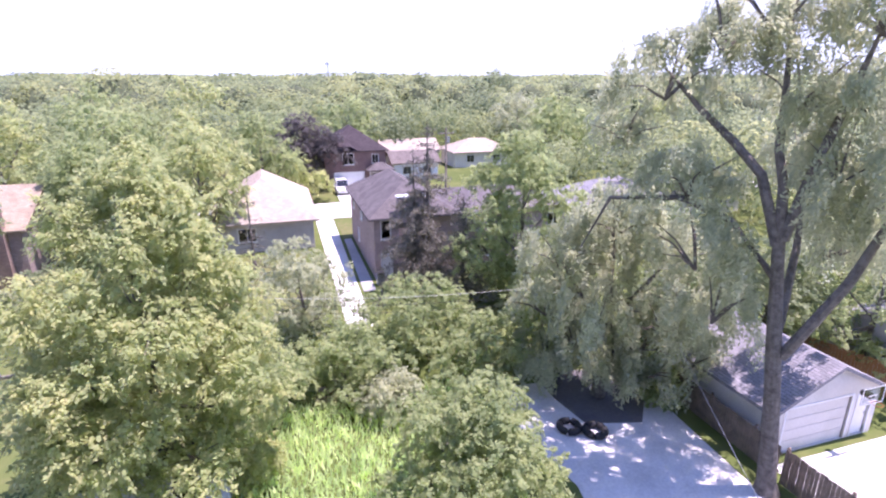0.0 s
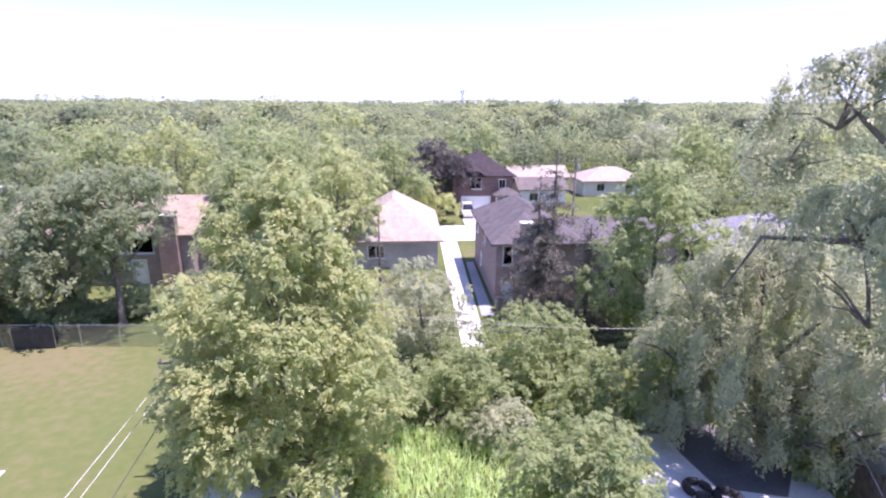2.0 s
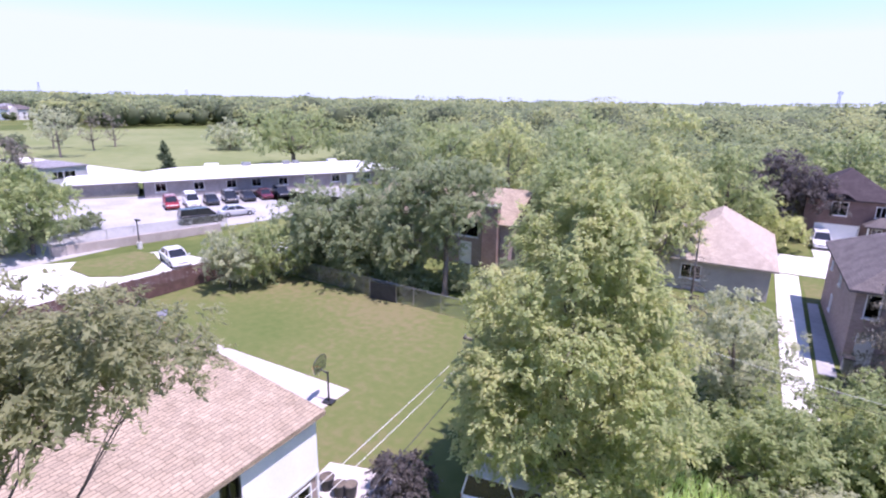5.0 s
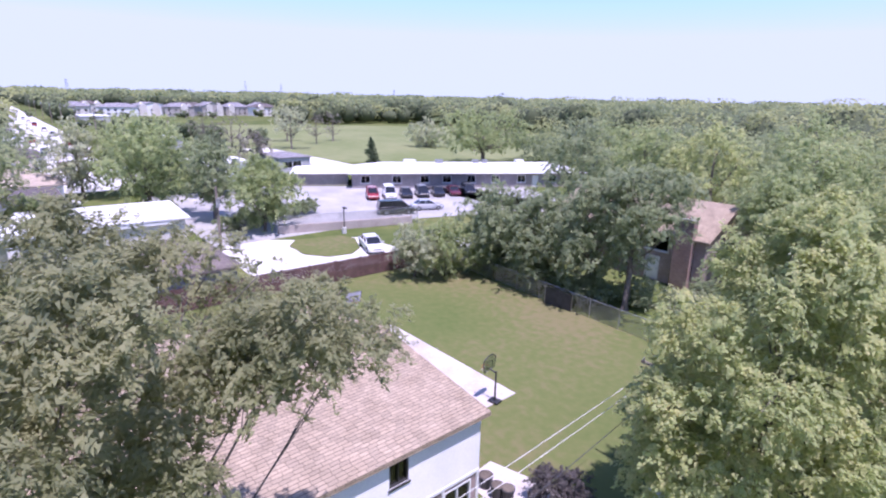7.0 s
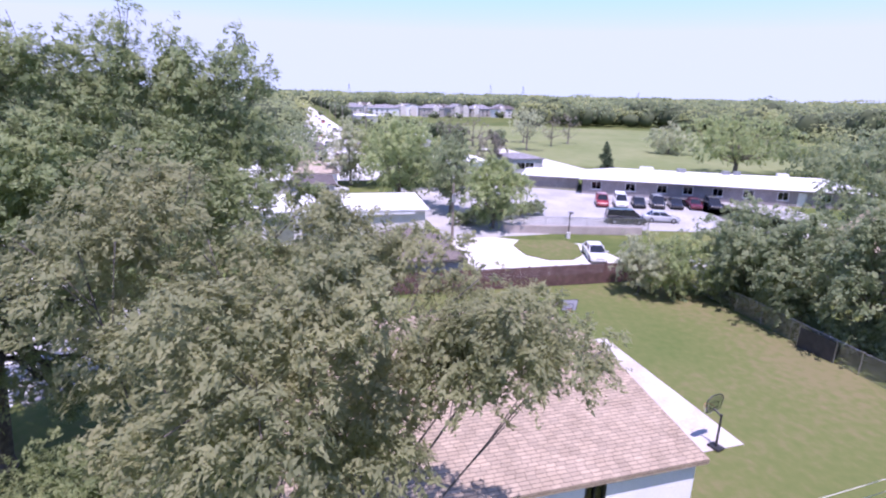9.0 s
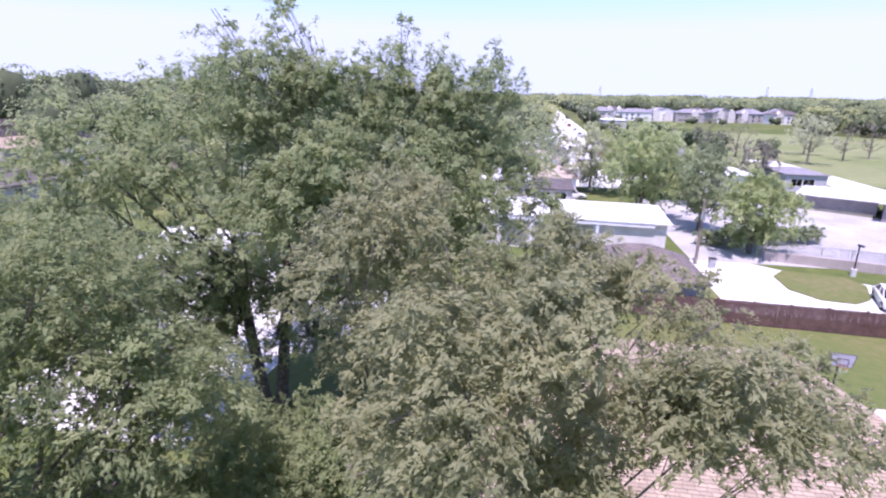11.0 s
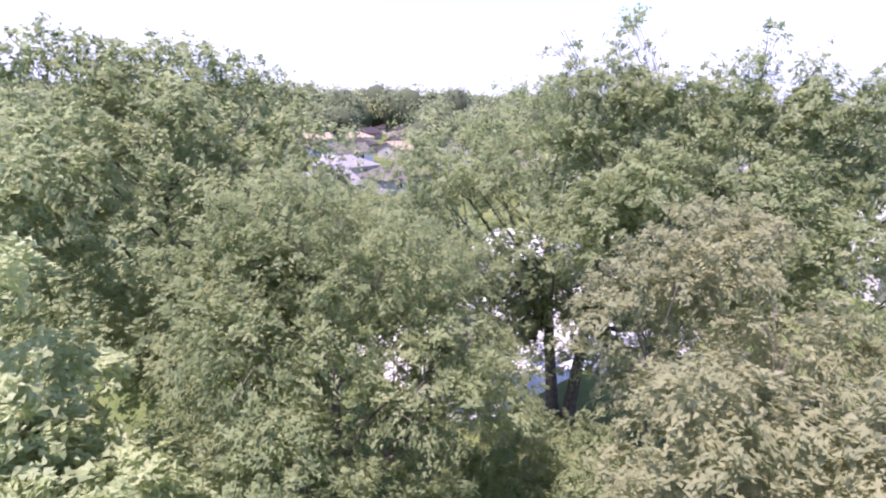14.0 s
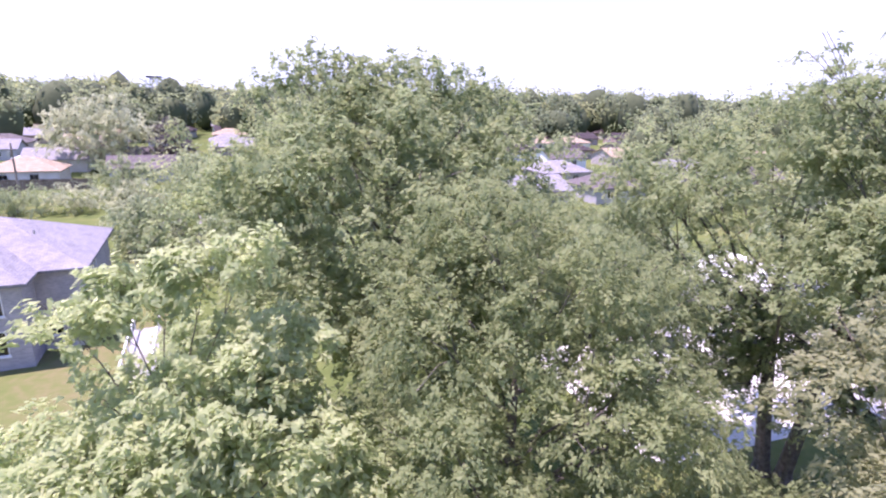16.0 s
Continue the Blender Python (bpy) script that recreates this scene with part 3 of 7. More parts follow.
def willow(name, x, y, height, lobes, limb_paths, girth_path, label, strands, seed=1, leaf="leaf_willow", size=0.19, drop=2.4, per=17):
    """A willow: heavy limbs, and fine shoots that hang from the crown's masses."""
    rng = np.random.default_rng(seed)
    ob = thing(name, pose(x, y, 0), label, "tree")
    tr = bmesh.new()
    tube(tr, *girth_path, sides=12)
    part("trunk", tr, M["bark"], ob)
    for pts, rad in limb_paths:
        part("limb", tube(bmesh.new(), pts, rad, 8), M["bark"], ob)
    hang = np.asarray(sprays(rng, lobes, 7), float)
    mean = np.mean([q[3] for q in lobes])
    w = hang[:, 3] ** 2
    tufts = strands // 10
    k = rng.choice(len(hang), tufts, p=w / w.sum())
    d = unit(rng, tufts, -0.45)
    c = hang[k, :3] + d * hang[k, 3:] * (0.55 + 0.5 * rng.random(tufts) ** 0.6)[:, None]
    L = drop * rng.uniform(0.3, 1.0, tufts) * (0.6 + hang[k, 3] / mean)
    c, d, L = np.repeat(c, 10, 0), np.repeat(d, 10, 0), np.repeat(L, 10) * rng.uniform(0.55, 1.1, tufts * 10)
    face = np.repeat(np.repeat(unit(rng, tufts, 0.1), 10, 0), per, 0)
    c = c + rng.normal(size=c.shape) * 0.16
    s = np.linspace(0, 1, per)[None, :, None]
    out = d * np.array([1, 1, 0.0]) * 0.4
    p = c[:, None] + out[:, None] * s * L[:, None, None] + np.array([0, 0, -1.0]) * (s ** 1.5) * L[:, None, None]
    p = (p + rng.normal(size=p.shape) * 0.075).reshape(-1, 3)
    p[:, 2] = np.maximum(p[:, 2], 0.1)
    n = face + d.repeat(per, 0) * 0.5 + rng.normal(size=p.shape) * 0.3
    n /= np.linalg.norm(n, axis=1)[:, None]
    cr = new("crown", mesh_of("crown", leaf_cloud(p, n, size * rng.uniform(0.7, 1.3, len(p)), rng, 0.42, 0.8)))
    cr.data.materials.append(M[leaf])
    cr.parent = ob
    tw = bmesh.new()
    for cx, cy, cz, rx, ry, rz in lobes:
        for j in range(5):
            e = Vector(unit(rng, 1, -0.2)[0])
            a = Vector((cx, cy, cz - rz * 0.5))
            b = Vector((cx + e.x * rx, cy + e.y * ry, cz + e.z * rz)) 
            tube(tw, [a, a.lerp(b, 0.5) + Vector((0, 0, 0.15 * rz)), b], [0.06, 0.04, 0.012], 4, cap=False)
    part("branchwork", tw, M["bark"], ob, kind="stuff")
    return ob


def woods(name, spots, label, seed, mat="woods", kind="stuff"):
    """Far trees, as one body of foliage: domed crowns of several masses round an added core, coloured dark for the
    shade inside. spots: x, y, height, radius.
    """
    rng = np.random.default_rng(seed)
    V, CV, CT, base = [], [], [], 0
    shapes = []
    for sub in (1, 2):
        ico = bmesh.new()
        bmesh.ops.create_icosphere(ico, subdivisions=sub, radius=1)
        ico.verts.ensure_lookup_table()
        shapes.append((np.array([v.co[:] for v in ico.verts]), np.array([[v.index for v in f.verts] for f in ico.faces])))
        ico.free()
    for x, y, h, r in spots:
        d = math.hypot(x, y)
        s = max(0.42, 0.0052 * d)
        nb = 13 if d < 160 else 9 if d < 400 else 4
        bd = unit(rng, nb, -0.5 if d < 400 else -0.1)
        ez = min(h * 0.42, r * 1.05)
        bc = np.array([x, y, h - ez * 1.15]) + bd * np.array([r * 0.62, r * 0.62, ez * 0.7])
        br = r * rng.uniform(0.34, 0.52, nb)
        n = int(np.clip((r / s) ** 2 * (5.4 if d < 160 else 4.6 if d < 400 else 1.6), 8, 1000))
        k = rng.integers(0, nb, n)
        dd = unit(rng, n, -0.6 if d < 400 else -0.25)
        p = bc[k] + dd * (br[k] * rng.uniform(0.78, 1.06, n))[:, None]
        p[:, 2] = np.minimum(p[:, 2], h)
        nn = dd * 0.8 + np.array([0, 0, 0.45]) + rng.normal(size=(n, 3)) * 0.12
        nn /= np.linalg.norm(nn, axis=1)[:, None]
        V.append(leaf_cloud(p, nn, s * rng.uniform(0.7, 1.4, n), rng, 0.9, 0.15))
        if d < 160:
            continue
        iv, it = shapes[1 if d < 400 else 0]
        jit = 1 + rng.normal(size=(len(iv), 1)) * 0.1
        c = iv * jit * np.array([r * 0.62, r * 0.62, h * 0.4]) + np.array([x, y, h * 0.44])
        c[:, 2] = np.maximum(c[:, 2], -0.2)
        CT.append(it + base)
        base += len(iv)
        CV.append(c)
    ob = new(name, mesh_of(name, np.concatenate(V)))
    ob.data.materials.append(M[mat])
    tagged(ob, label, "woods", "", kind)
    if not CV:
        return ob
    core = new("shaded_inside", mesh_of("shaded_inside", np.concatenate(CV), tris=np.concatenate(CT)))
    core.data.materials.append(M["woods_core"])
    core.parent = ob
    return ob


# ---- houses ----
def side_matrix(side, w, d):
    return {"S": pose(0, 0, 0), "E": pose(w, 0, 0, 0, 0, 90), "N": pose(w, d, 0, 0, 0, 180), "W": pose(0, d, 0, 0, 0, -90)}[side]


def wall_mesh(length, z0, z1, holes, thick=0.2):
    """A wall along x, facing -y, with holes (a0, a1, b0, b1) right through it."""
    bm = bmesh.new()
    xs = sorted({0.0, length, *[h[i] for h in holes for i in (0, 1)]})
    zs = sorted({z0, z1, *[h[i] for h in holes for i in (2, 3)]})
    for xa, xb in zip(xs, xs[1:]):
        run = None
        for za, zb in zip(zs, zs[1:]):
            inside = any(h[0] <= xa + 1e-6 and xb <= h[1] + 1e-6 and h[2] <= za + 1e-6 and zb <= h[3] + 1e-6 for h in holes)
            if inside:
                if run:
                    box(bm, xa, xb, 0, thick, *run)
                run = None
            else:
                run = (run[0], zb) if run else (za, zb)
        if run:
            box(bm, xa, xb, 0, thick, *run)
    bmesh.ops.remove_doubles(bm, verts=bm.verts, dist=0.0005)
    return flat_map(bm)


def window(parent, m, a0, a1, b0, b1, bars=1, frame_mat="white", sill=True, rows=1):
    bm = bmesh.new()
    f = 0.07
    box(bm, a0, a1, -0.03, 0.1, b0, b0 + f), box(bm, a0, a1, -0.03, 0.1, b1 - f, b1)
    box(bm, a0, a0 + f, -0.03, 0.1, b0 + f, b1 - f), box(bm, a1 - f, a1, -0.03, 0.1, b0 + f, b1 - f)
    for i in range(1, bars + 1):
        x = a0 + (a1 - a0) * i / (bars + 1)
        box(bm, x - 0.025, x + 0.025, -0.015, 0.08, b0 + f, b1 - f)
    for i in range(1, rows):
        z = b0 + (b1 - b0) * i / rows
        box(bm, a0 + f, a1 - f, -0.012, 0.078, z - 0.025, z + 0.025)
    win = part("window", bm, M[frame_mat], parent, m=m)
    part("pane", bx(a0 + f, a1 - f, 0.05, 0.06, b0 + f, b1 - f), M["glass"], win)
    if sill:
        part("sill", bx(a0 - 0.06, a1 + 0.06, -0.09, 0.02, b0 - 0.07, b0 - 0.003), M[frame_mat], win)
    return win


def door(parent, m, a0, a1, b0, b1, mat="white", garage=False):
    if garage:
        d = part("garage_door", bx(a0 + 0.02, a1 - 0.02, 0.09, 0.14, b0, b1 - 0.02), M[mat], parent, m=m)
        n = 4
        for i in range(n):
            za, zb = b0 + (b1 - b0) * i / n + 0.02, b0 + (b1 - b0) * (i + 1) / n - 0.03
            part("panel", bx(a0 + 0.06, a1 - 0.06, 0.07, 0.095, za, zb, bevel=0.01), M[mat], d)
    else:
        d = part("door", bx(a0 + 0.02, a1 - 0.02, 0.08, 0.13, b0, b1 - 0.02, bevel=0.01), M[mat], parent, m=m)
        part("door_handle", bx(a1 - 0.14, a1 - 0.1, 0.03, 0.08, b0 + 0.95, b0 + 1.07, bevel=0.008), M["steel"], d)
    bm = bmesh.new()
    f = 0.09
    box(bm, a0 - f, a0, -0.03, 0.12, b0, b1 + f), box(bm, a1, a1 + f, -0.03, 0.12, b0, b1 + f), box(bm, a0, a1, -0.03, 0.12, b1, b1 + f)
    part("frame", bm, M["white"], d)
    return d


def roof_mesh(kind, w, d, z, rise, o, t=0.16):
    """Hip or gable roof, ridge along x; z: eaves."""
    bm = bmesh.new()
    x0, x1, y0, y1 = -o, w + o, -o, d + o
    zl = z - o * rise / (d / 2)
    if kind == "hip":
        in_x = (d + 2 * o) / 2 if w >= d else 0
        ra, rb = (x0 + in_x, (y0 + y1) / 2), (x1 - in_x, (y0 + y1) / 2)
        if w < d:
            iy = (w + 2 * o) / 2
            ra, rb = ((x0 + x1) / 2, y0 + iy), ((x0 + x1) / 2, y1 - iy)
        zr = z + rise
        q = [bm.verts.new((x, y, zl)) for x, y in ((x0, y0), (x1, y0), (x1, y1), (x0, y1))]
        b = [bm.verts.new((x, y, zl - t)) for x, y in ((x0, y0), (x1, y0), (x1, y1), (x0, y1))]
        A, B = bm.verts.new((*ra, zr)), bm.verts.new((*rb, zr))
        fs = ((q[0], q[1], B, A), (q[1], q[2], B), (q[2], q[3], A, B), (q[3], q[0], A)) if w >= d else ((q[0], q[1], A), (q[1], q[2], B, A), (q[2], q[3], B), (q[3], q[0], A, B))
        for f in fs:
            bm.faces.new(f)
        for i in range(4):
            bm.faces.new((b[i], b[(i + 1) % 4], q[(i + 1) % 4], q[i]))
        bm.faces.new(b[::-1])
    else:
        ym = d / 2
        for ya in (y0, y1):
            lo = [bm.verts.new((x, y, zz)) for x, y, zz in ((x0, ya, zl), (x1, ya, zl), (x1, ym, z + rise), (x0, ym, z + rise))]
            un = [bm.verts.new((v.co.x, v.co.y, v.co.z - t)) for v in lo]
            bm.faces.new(lo), bm.faces.new(un[::-1])
            for i in range(4):
                bm.faces.new((un[i], un[(i + 1) % 4], lo[(i + 1) % 4], lo[i]))
    bmesh.ops.recalc_face_normals(bm, faces=bm.faces)
    return flat_map(bm)


def house(name, m, w, d, eave, label, wall="tan_siding", roof="roof_grey", kind="hip", rise=2.4, over=0.45, openings=(), category="house", group="", gutter=False, interior=True):
    """openings: (side, from, to, low, high, type). Types: window, window2, door, garage, big."""
    ob = thing(name, m, label, category, group)
    for s in "SENW":
        L = w if s in "SN" else d
        sm = side_matrix(s, w, d)
        ins = 0.0 if s in "SN" else 0.2
        mine = [o for o in openings if o[0] == s]
        bm = wall_mesh(L - 2 * ins, 0, eave, [(o[1] - ins, o[2] - ins, o[3], o[4]) for o in mine])
        sm2 = sm @ pose(ins, 0, 0)
        part("wall", bm, M[wall], ob, m=sm2)
        for _, a0, a1, b0, b1, ty in mine:
            if ty.startswith("window"):
                window(ob, sm, a0, a1, b0, b1, sill=interior, bars=1 if ty == "window" else 0 if ty == "window0" else 2)
            elif ty == "dark":
                window(ob, sm, a0, a1, b0, b1, bars=1, frame_mat="black_metal")
            else:
                door(ob, sm, a0, a1, b0, b1, mat="cream" if wall in ("tan_siding", "cream") and name == "garage" and ty == "garage" else "steel" if name == "workshop" else "white", garage=ty == "garage")
    part("ceiling", bx(0.2, w - 0.2, 0.2, d - 0.2, eave - 0.12, eave - 0.02), M["dark"], ob)
    if interior:
        part("inner_floor", bx(0.2, w - 0.2, 0.2, d - 0.2, 0.005, 0.06), M["dark"], ob)
        part("inner_partition", bx(w * 0.48, w * 0.52, 0.25, d - 0.25, 0.06, eave - 0.13), M["dark"], ob)
    if kind == "gable":
        for x in (0.0, w - 0.2):
            g = bmesh.new()
            a = [g.verts.new((x, y, z)) for y, z in ((0, eave), (d, eave), (d / 2, eave + rise - 0.17))]
            b = [g.verts.new((x + 0.2, y, z)) for y, z in ((0, eave), (d, eave), (d / 2, eave + rise - 0.17))]
            g.faces.new(a), g.faces.new(b[::-1])
            for i in range(3):
                g.faces.new((a[i], a[(i + 1) % 3], b[(i + 1) % 3], b[i]))
            bmesh.ops.recalc_face_normals(g, faces=g.faces)
            part("gable", flat_map(g), M[wall], ob)
    r = part("roof", roof_mesh(kind, w, d, eave, rise, over), M[roof], ob)
    if gutter:
        zl = eave - over * rise / (d / 2)
        for y in (-over - 0.1, d + over + 0.005):
            part("gutter", bx(-over, w + over, y, y + 0.095, zl - 0.15, zl - 0.03, bevel=0.01), M["white"], r)
    return ob


def chimney(parent, x, y, z0, z1, w=0.8, d=0.6, mat="brick_red", cap="concrete"):
    c = part("chimney", flat_map(bx(x, x + w, y, y + d, z0, z1)), M[mat], parent)
    part("cap", bx(x - 0.07, x + w + 0.07, y - 0.07, y + d + 0.07, z1 + 0.003, z1 + 0.1, bevel=0.015), M[cap], c)
    f = bmesh.new()
    tube(f, [(x + w / 2, y + d / 2, z1 + 0.1), (x + w / 2, y + d / 2, z1 + 0.42)], [0.14, 0.11], 10)
    part("flue", f, M["brick_red"], c)
    return c


def vent(parent, x, y, z, h=0.4):
    f = bmesh.new()
    tube(f, [(x, y, z), (x, y, z + h)], [0.06, 0.06], 8)
    part("vent_pipe", f, M["steel"], parent)


# ---- cars ----
def car(name, m, paint, label, kind="sedan", group=""):
    """Nose to +x, on its wheels at z = 0."""
    ob = thing(name, m, label, "car", group)
    L, W, belt, top = {"sedan": (4.7, 0.9, 0.92, 1.44), "suv": (4.7, 0.94, 1.05, 1.72), "van": (5.1, 0.97, 1.12, 1.9)}[kind]
    h = L / 2
    st = [(-h, 0.45, belt - 0.12, 0.8), (-h + 0.12, 0.28, belt - 0.02, 0.94), (-h * 0.5, 0.2, belt + 0.02, 1.0), (0, 0.2, belt, 1.0), (h * 0.42, 0.2, belt - 0.03, 1.0), (h * 0.8, 0.22, belt - 0.16, 0.97), (h - 0.1, 0.3, belt - 0.3, 0.9), (h, 0.42, belt - 0.4, 0.76)]
    bm = bmesh.new()
    rings = []
    for x, zl, zb, k in st:
        w = W * k
        rings.append([bm.verts.new(p) for p in ((x, -w * 0.9, zl), (x, -w, zl + 0.2), (x, -w * 0.985, zb - 0.07), (x, -w * 0.9, zb), (x, w * 0.9, zb), (x, w * 0.985, zb - 0.07), (x, w, zl + 0.2), (x, w * 0.9, zl))])
    for a, b in zip(rings, rings[1:]):
        for i in range(8):
            bm.faces.new((a[i], a[(i + 1) % 8], b[(i + 1) % 8], b[i]))
    bm.faces.new(rings[0]), bm.faces.new(rings[-1][::-1])
    part("body", bm, paint, ob)
    xr, xt0, xt1, xf = {"sedan": (-h + 0.55, -h + 1.25, h * 0.12, h * 0.5), "suv": (-h + 0.1, -h + 0.4, h * 0.15, h * 0.5), "van": (-h + 0.06, -h + 0.22, h * 0.32, h * 0.68)}[kind]
    g = bmesh.new()
    wl, wt = W * 0.88, W * 0.72
    lo = [g.verts.new(p) for p in ((xr, -wl, belt - 0.03), (xf, -wl, belt - 0.05), (xf, wl, belt - 0.05), (xr, wl, belt - 0.03))]
    hi = [g.verts.new(p) for p in ((xt0, -wt, top - 0.04), (xt1, -wt, top - 0.04), (xt1, wt, top - 0.04), (xt0, wt, top - 0.04))]
    g.faces.new(hi)
    for i in range(4):
        g.faces.new((lo[i], lo[(i + 1) % 4], hi[(i + 1) % 4], hi[i]))
    part("glazing", g, M["car_glass"], ob, "dark tinted glass")
    part("roof", bx(xt0 - 0.03, xt1 + 0.03, -wt - 0.02, wt + 0.02, top - 0.045, top, bevel=0.02), paint, ob)
    for s in (-1, 1):
        for (xa, xb) in ((xr, xt0), (xf, xt1), ((xr + xf) / 2, (xt0 + xt1) / 2)):
            p = tube(bmesh.new(), [(xa, s * (wl + 0.005), belt - 0.03), (xb, s * (wt + 0.01), top - 0.03)], [0.04, 0.035], 5)
            part("pillar", p, paint, ob)
        for x in (-h * 0.6, h * 0.62):
            t = bmesh.new()
            tube(t, [(x, s * (W - 0.2), 0.33), (x, s * (W + 0.015), 0.33)], [0.33, 0.33], 16)
            wh = part("wheel", t, M["rubber"], ob)
            t = bmesh.new()
            tube(t, [(x, s * (W - 0.05), 0.33), (x, s * (W + 0.025), 0.33)], [0.2, 0.18], 12)
            part("rim", t, M["steel"], wh)
        part("headlight", bx(h - 0.2, h - 0.03, min(s * W * 0.5, s * W * 0.82), max(s * W * 0.5, s * W * 0.82), belt - 0.44, belt - 0.31, bevel=0.02), M["lamp_clear"], ob)
        part("tail_light", bx(-h - 0.02, -h + 0.12, min(s * W * 0.5, s * W * 0.8), max(s * W * 0.5, s * W * 0.8), belt - 0.3, belt - 0.14, bevel=0.02), M["lamp_red"], ob)
        part("mirror", bx(xf - 0.25, xf - 0.08, min(s * (W + 0.02), s * (W + 0.18)), max(s * (W + 0.02), s * (W + 0.18)), belt - 0.02, belt + 0.12, bevel=0.03), paint, ob)
    for x0, x1 in ((-h - 0.05, -h + 0.1), (h - 0.1, h + 0.05)):
        part("bumper", bx(x0, x1, -W * 0.78, W * 0.78, 0.32, 0.52, bevel=0.04), paint, ob)
    part("grille", bx(h - 0.02, h + 0.02, -W * 0.4, W * 0.4, 0.53, 0.62), M["grille"], ob)
    return ob


M["car_glass"] = paint_material("tinted_glass", (0.02, 0.022, 0.025), 0.05)


# ---- fences, poles, hoops ----
def board_fence(m, length, height, mat, label, pitch=0.15, post=2.4):
    ob = thing("board_fence", m, label, "fence")
    rng = random.Random(7)
    meshes = []
    for k in range(4):
        b = bx(0.006, pitch - 0.006, 0, 0.022, 0.03, height - k * 0.012, bevel=0.004)
        me = bpy.data.meshes.new("board")
        b.to_mesh(me)
        b.free()
        me.materials.append(M[mat])
        meshes.append(me)
    for i in range(int(length / pitch)):
        o = new("board", rng.choice(meshes))
        o.parent = ob
        o.matrix_basis = pose(i * pitch, rng.uniform(-0.006, 0.006), 0)
    for z in (0.35, height - 0.35):
        part("rail", bx(0, length, 0.024, 0.064, z, z + 0.09), M[mat], ob)
    for i in range(int(length / post) + 1):
        part("post", bx(i * post, i * post + 0.1, 0.066, 0.166, 0, height + 0.05, bevel=0.01), M[mat], ob)
    return ob


def chain_fence(m, length, height, label, post=2.5, gauge=0.007, pitch=0.07):
    ob = thing("chain_link_fence", m, label, "fence")
    n = int(length / post) + 1
    for i in range(n):
        part("post", tube(bmesh.new(), [(i * post, 0, 0), (i * post, 0, height + 0.05)], [0.032, 0.032], 8), M["steel"], ob)
    part("top_rail", tube(bmesh.new(), [(0, 0, height), ((n - 1) * post, 0, height)], [0.022, 0.022], 8), M["steel"], ob)
    V = []
    for sgn in (1, -1):
        for x in np.arange(-height, length, pitch):
            a, b = (x, x + height) if sgn > 0 else (x + height, x)
            za, zb = 0.03, height
            lo, hi = max(0, min(a, b)), min(length, max(a, b))
            if hi - lo < 0.05:
                continue
            def zat(q):
                return za + (zb - za) * (q - a) / (b - a)
            z0, z1 = zat(lo), zat(hi)
            V += [(lo, sgn * 0.004, z0 - gauge), (hi, sgn * 0.004, z1 - gauge), (hi, sgn * 0.004, z1 + gauge), (lo, sgn * 0.004, z0 + gauge)]
    w = new("wire_mesh", mesh_of("wire_mesh", V, quads=np.arange(len(V)).reshape(-1, 4)))
    w.data.materials.append(M["steel"])
    w.parent = ob
    return ob


def utility_pole(m, h, label, arm=True, lamp=False):
    ob = thing("utility_pole", m, label, "pole")
    part("shaft", tube(bmesh.new(), [(0, 0, 0), (0, 0, h)], [0.17, 0.11], 10), M["pole_wood"], ob)
    if arm:
        part("crossarm", bx(-1.1, 1.1, -0.16, -0.07, h - 0.75, h - 0.63, bevel=0.01), M["pole_wood"], ob)
        for x in (-1.0, -0.45, 0.45, 1.0):
            part("insulator", tube(bmesh.new(), [(x, -0.115, h - 0.63), (x, -0.115, h - 0.5)], [0.05, 0.03], 8), M["steel"], ob)
    t = bmesh.new()
    tube(t, [(0.34, 0, h - 2.0), (0.34, 0, h - 1.15)], [0.2, 0.2], 12)
    part("transformer", t, M["steel"], ob)
    return ob


def cable(name, a, b, sag, r, mat, label):
    pts = [Vector(a).lerp(Vector(b), i / 14) - Vector((0, 0, sag * 4 * (i / 14) * (1 - i / 14))) for i in range(15)]
    bm = tube(bmesh.new(), pts, [r] * 15, 5)
    ob = part(name, bm, M[mat], None, label)
    ob["category"] = "cable"
    return ob


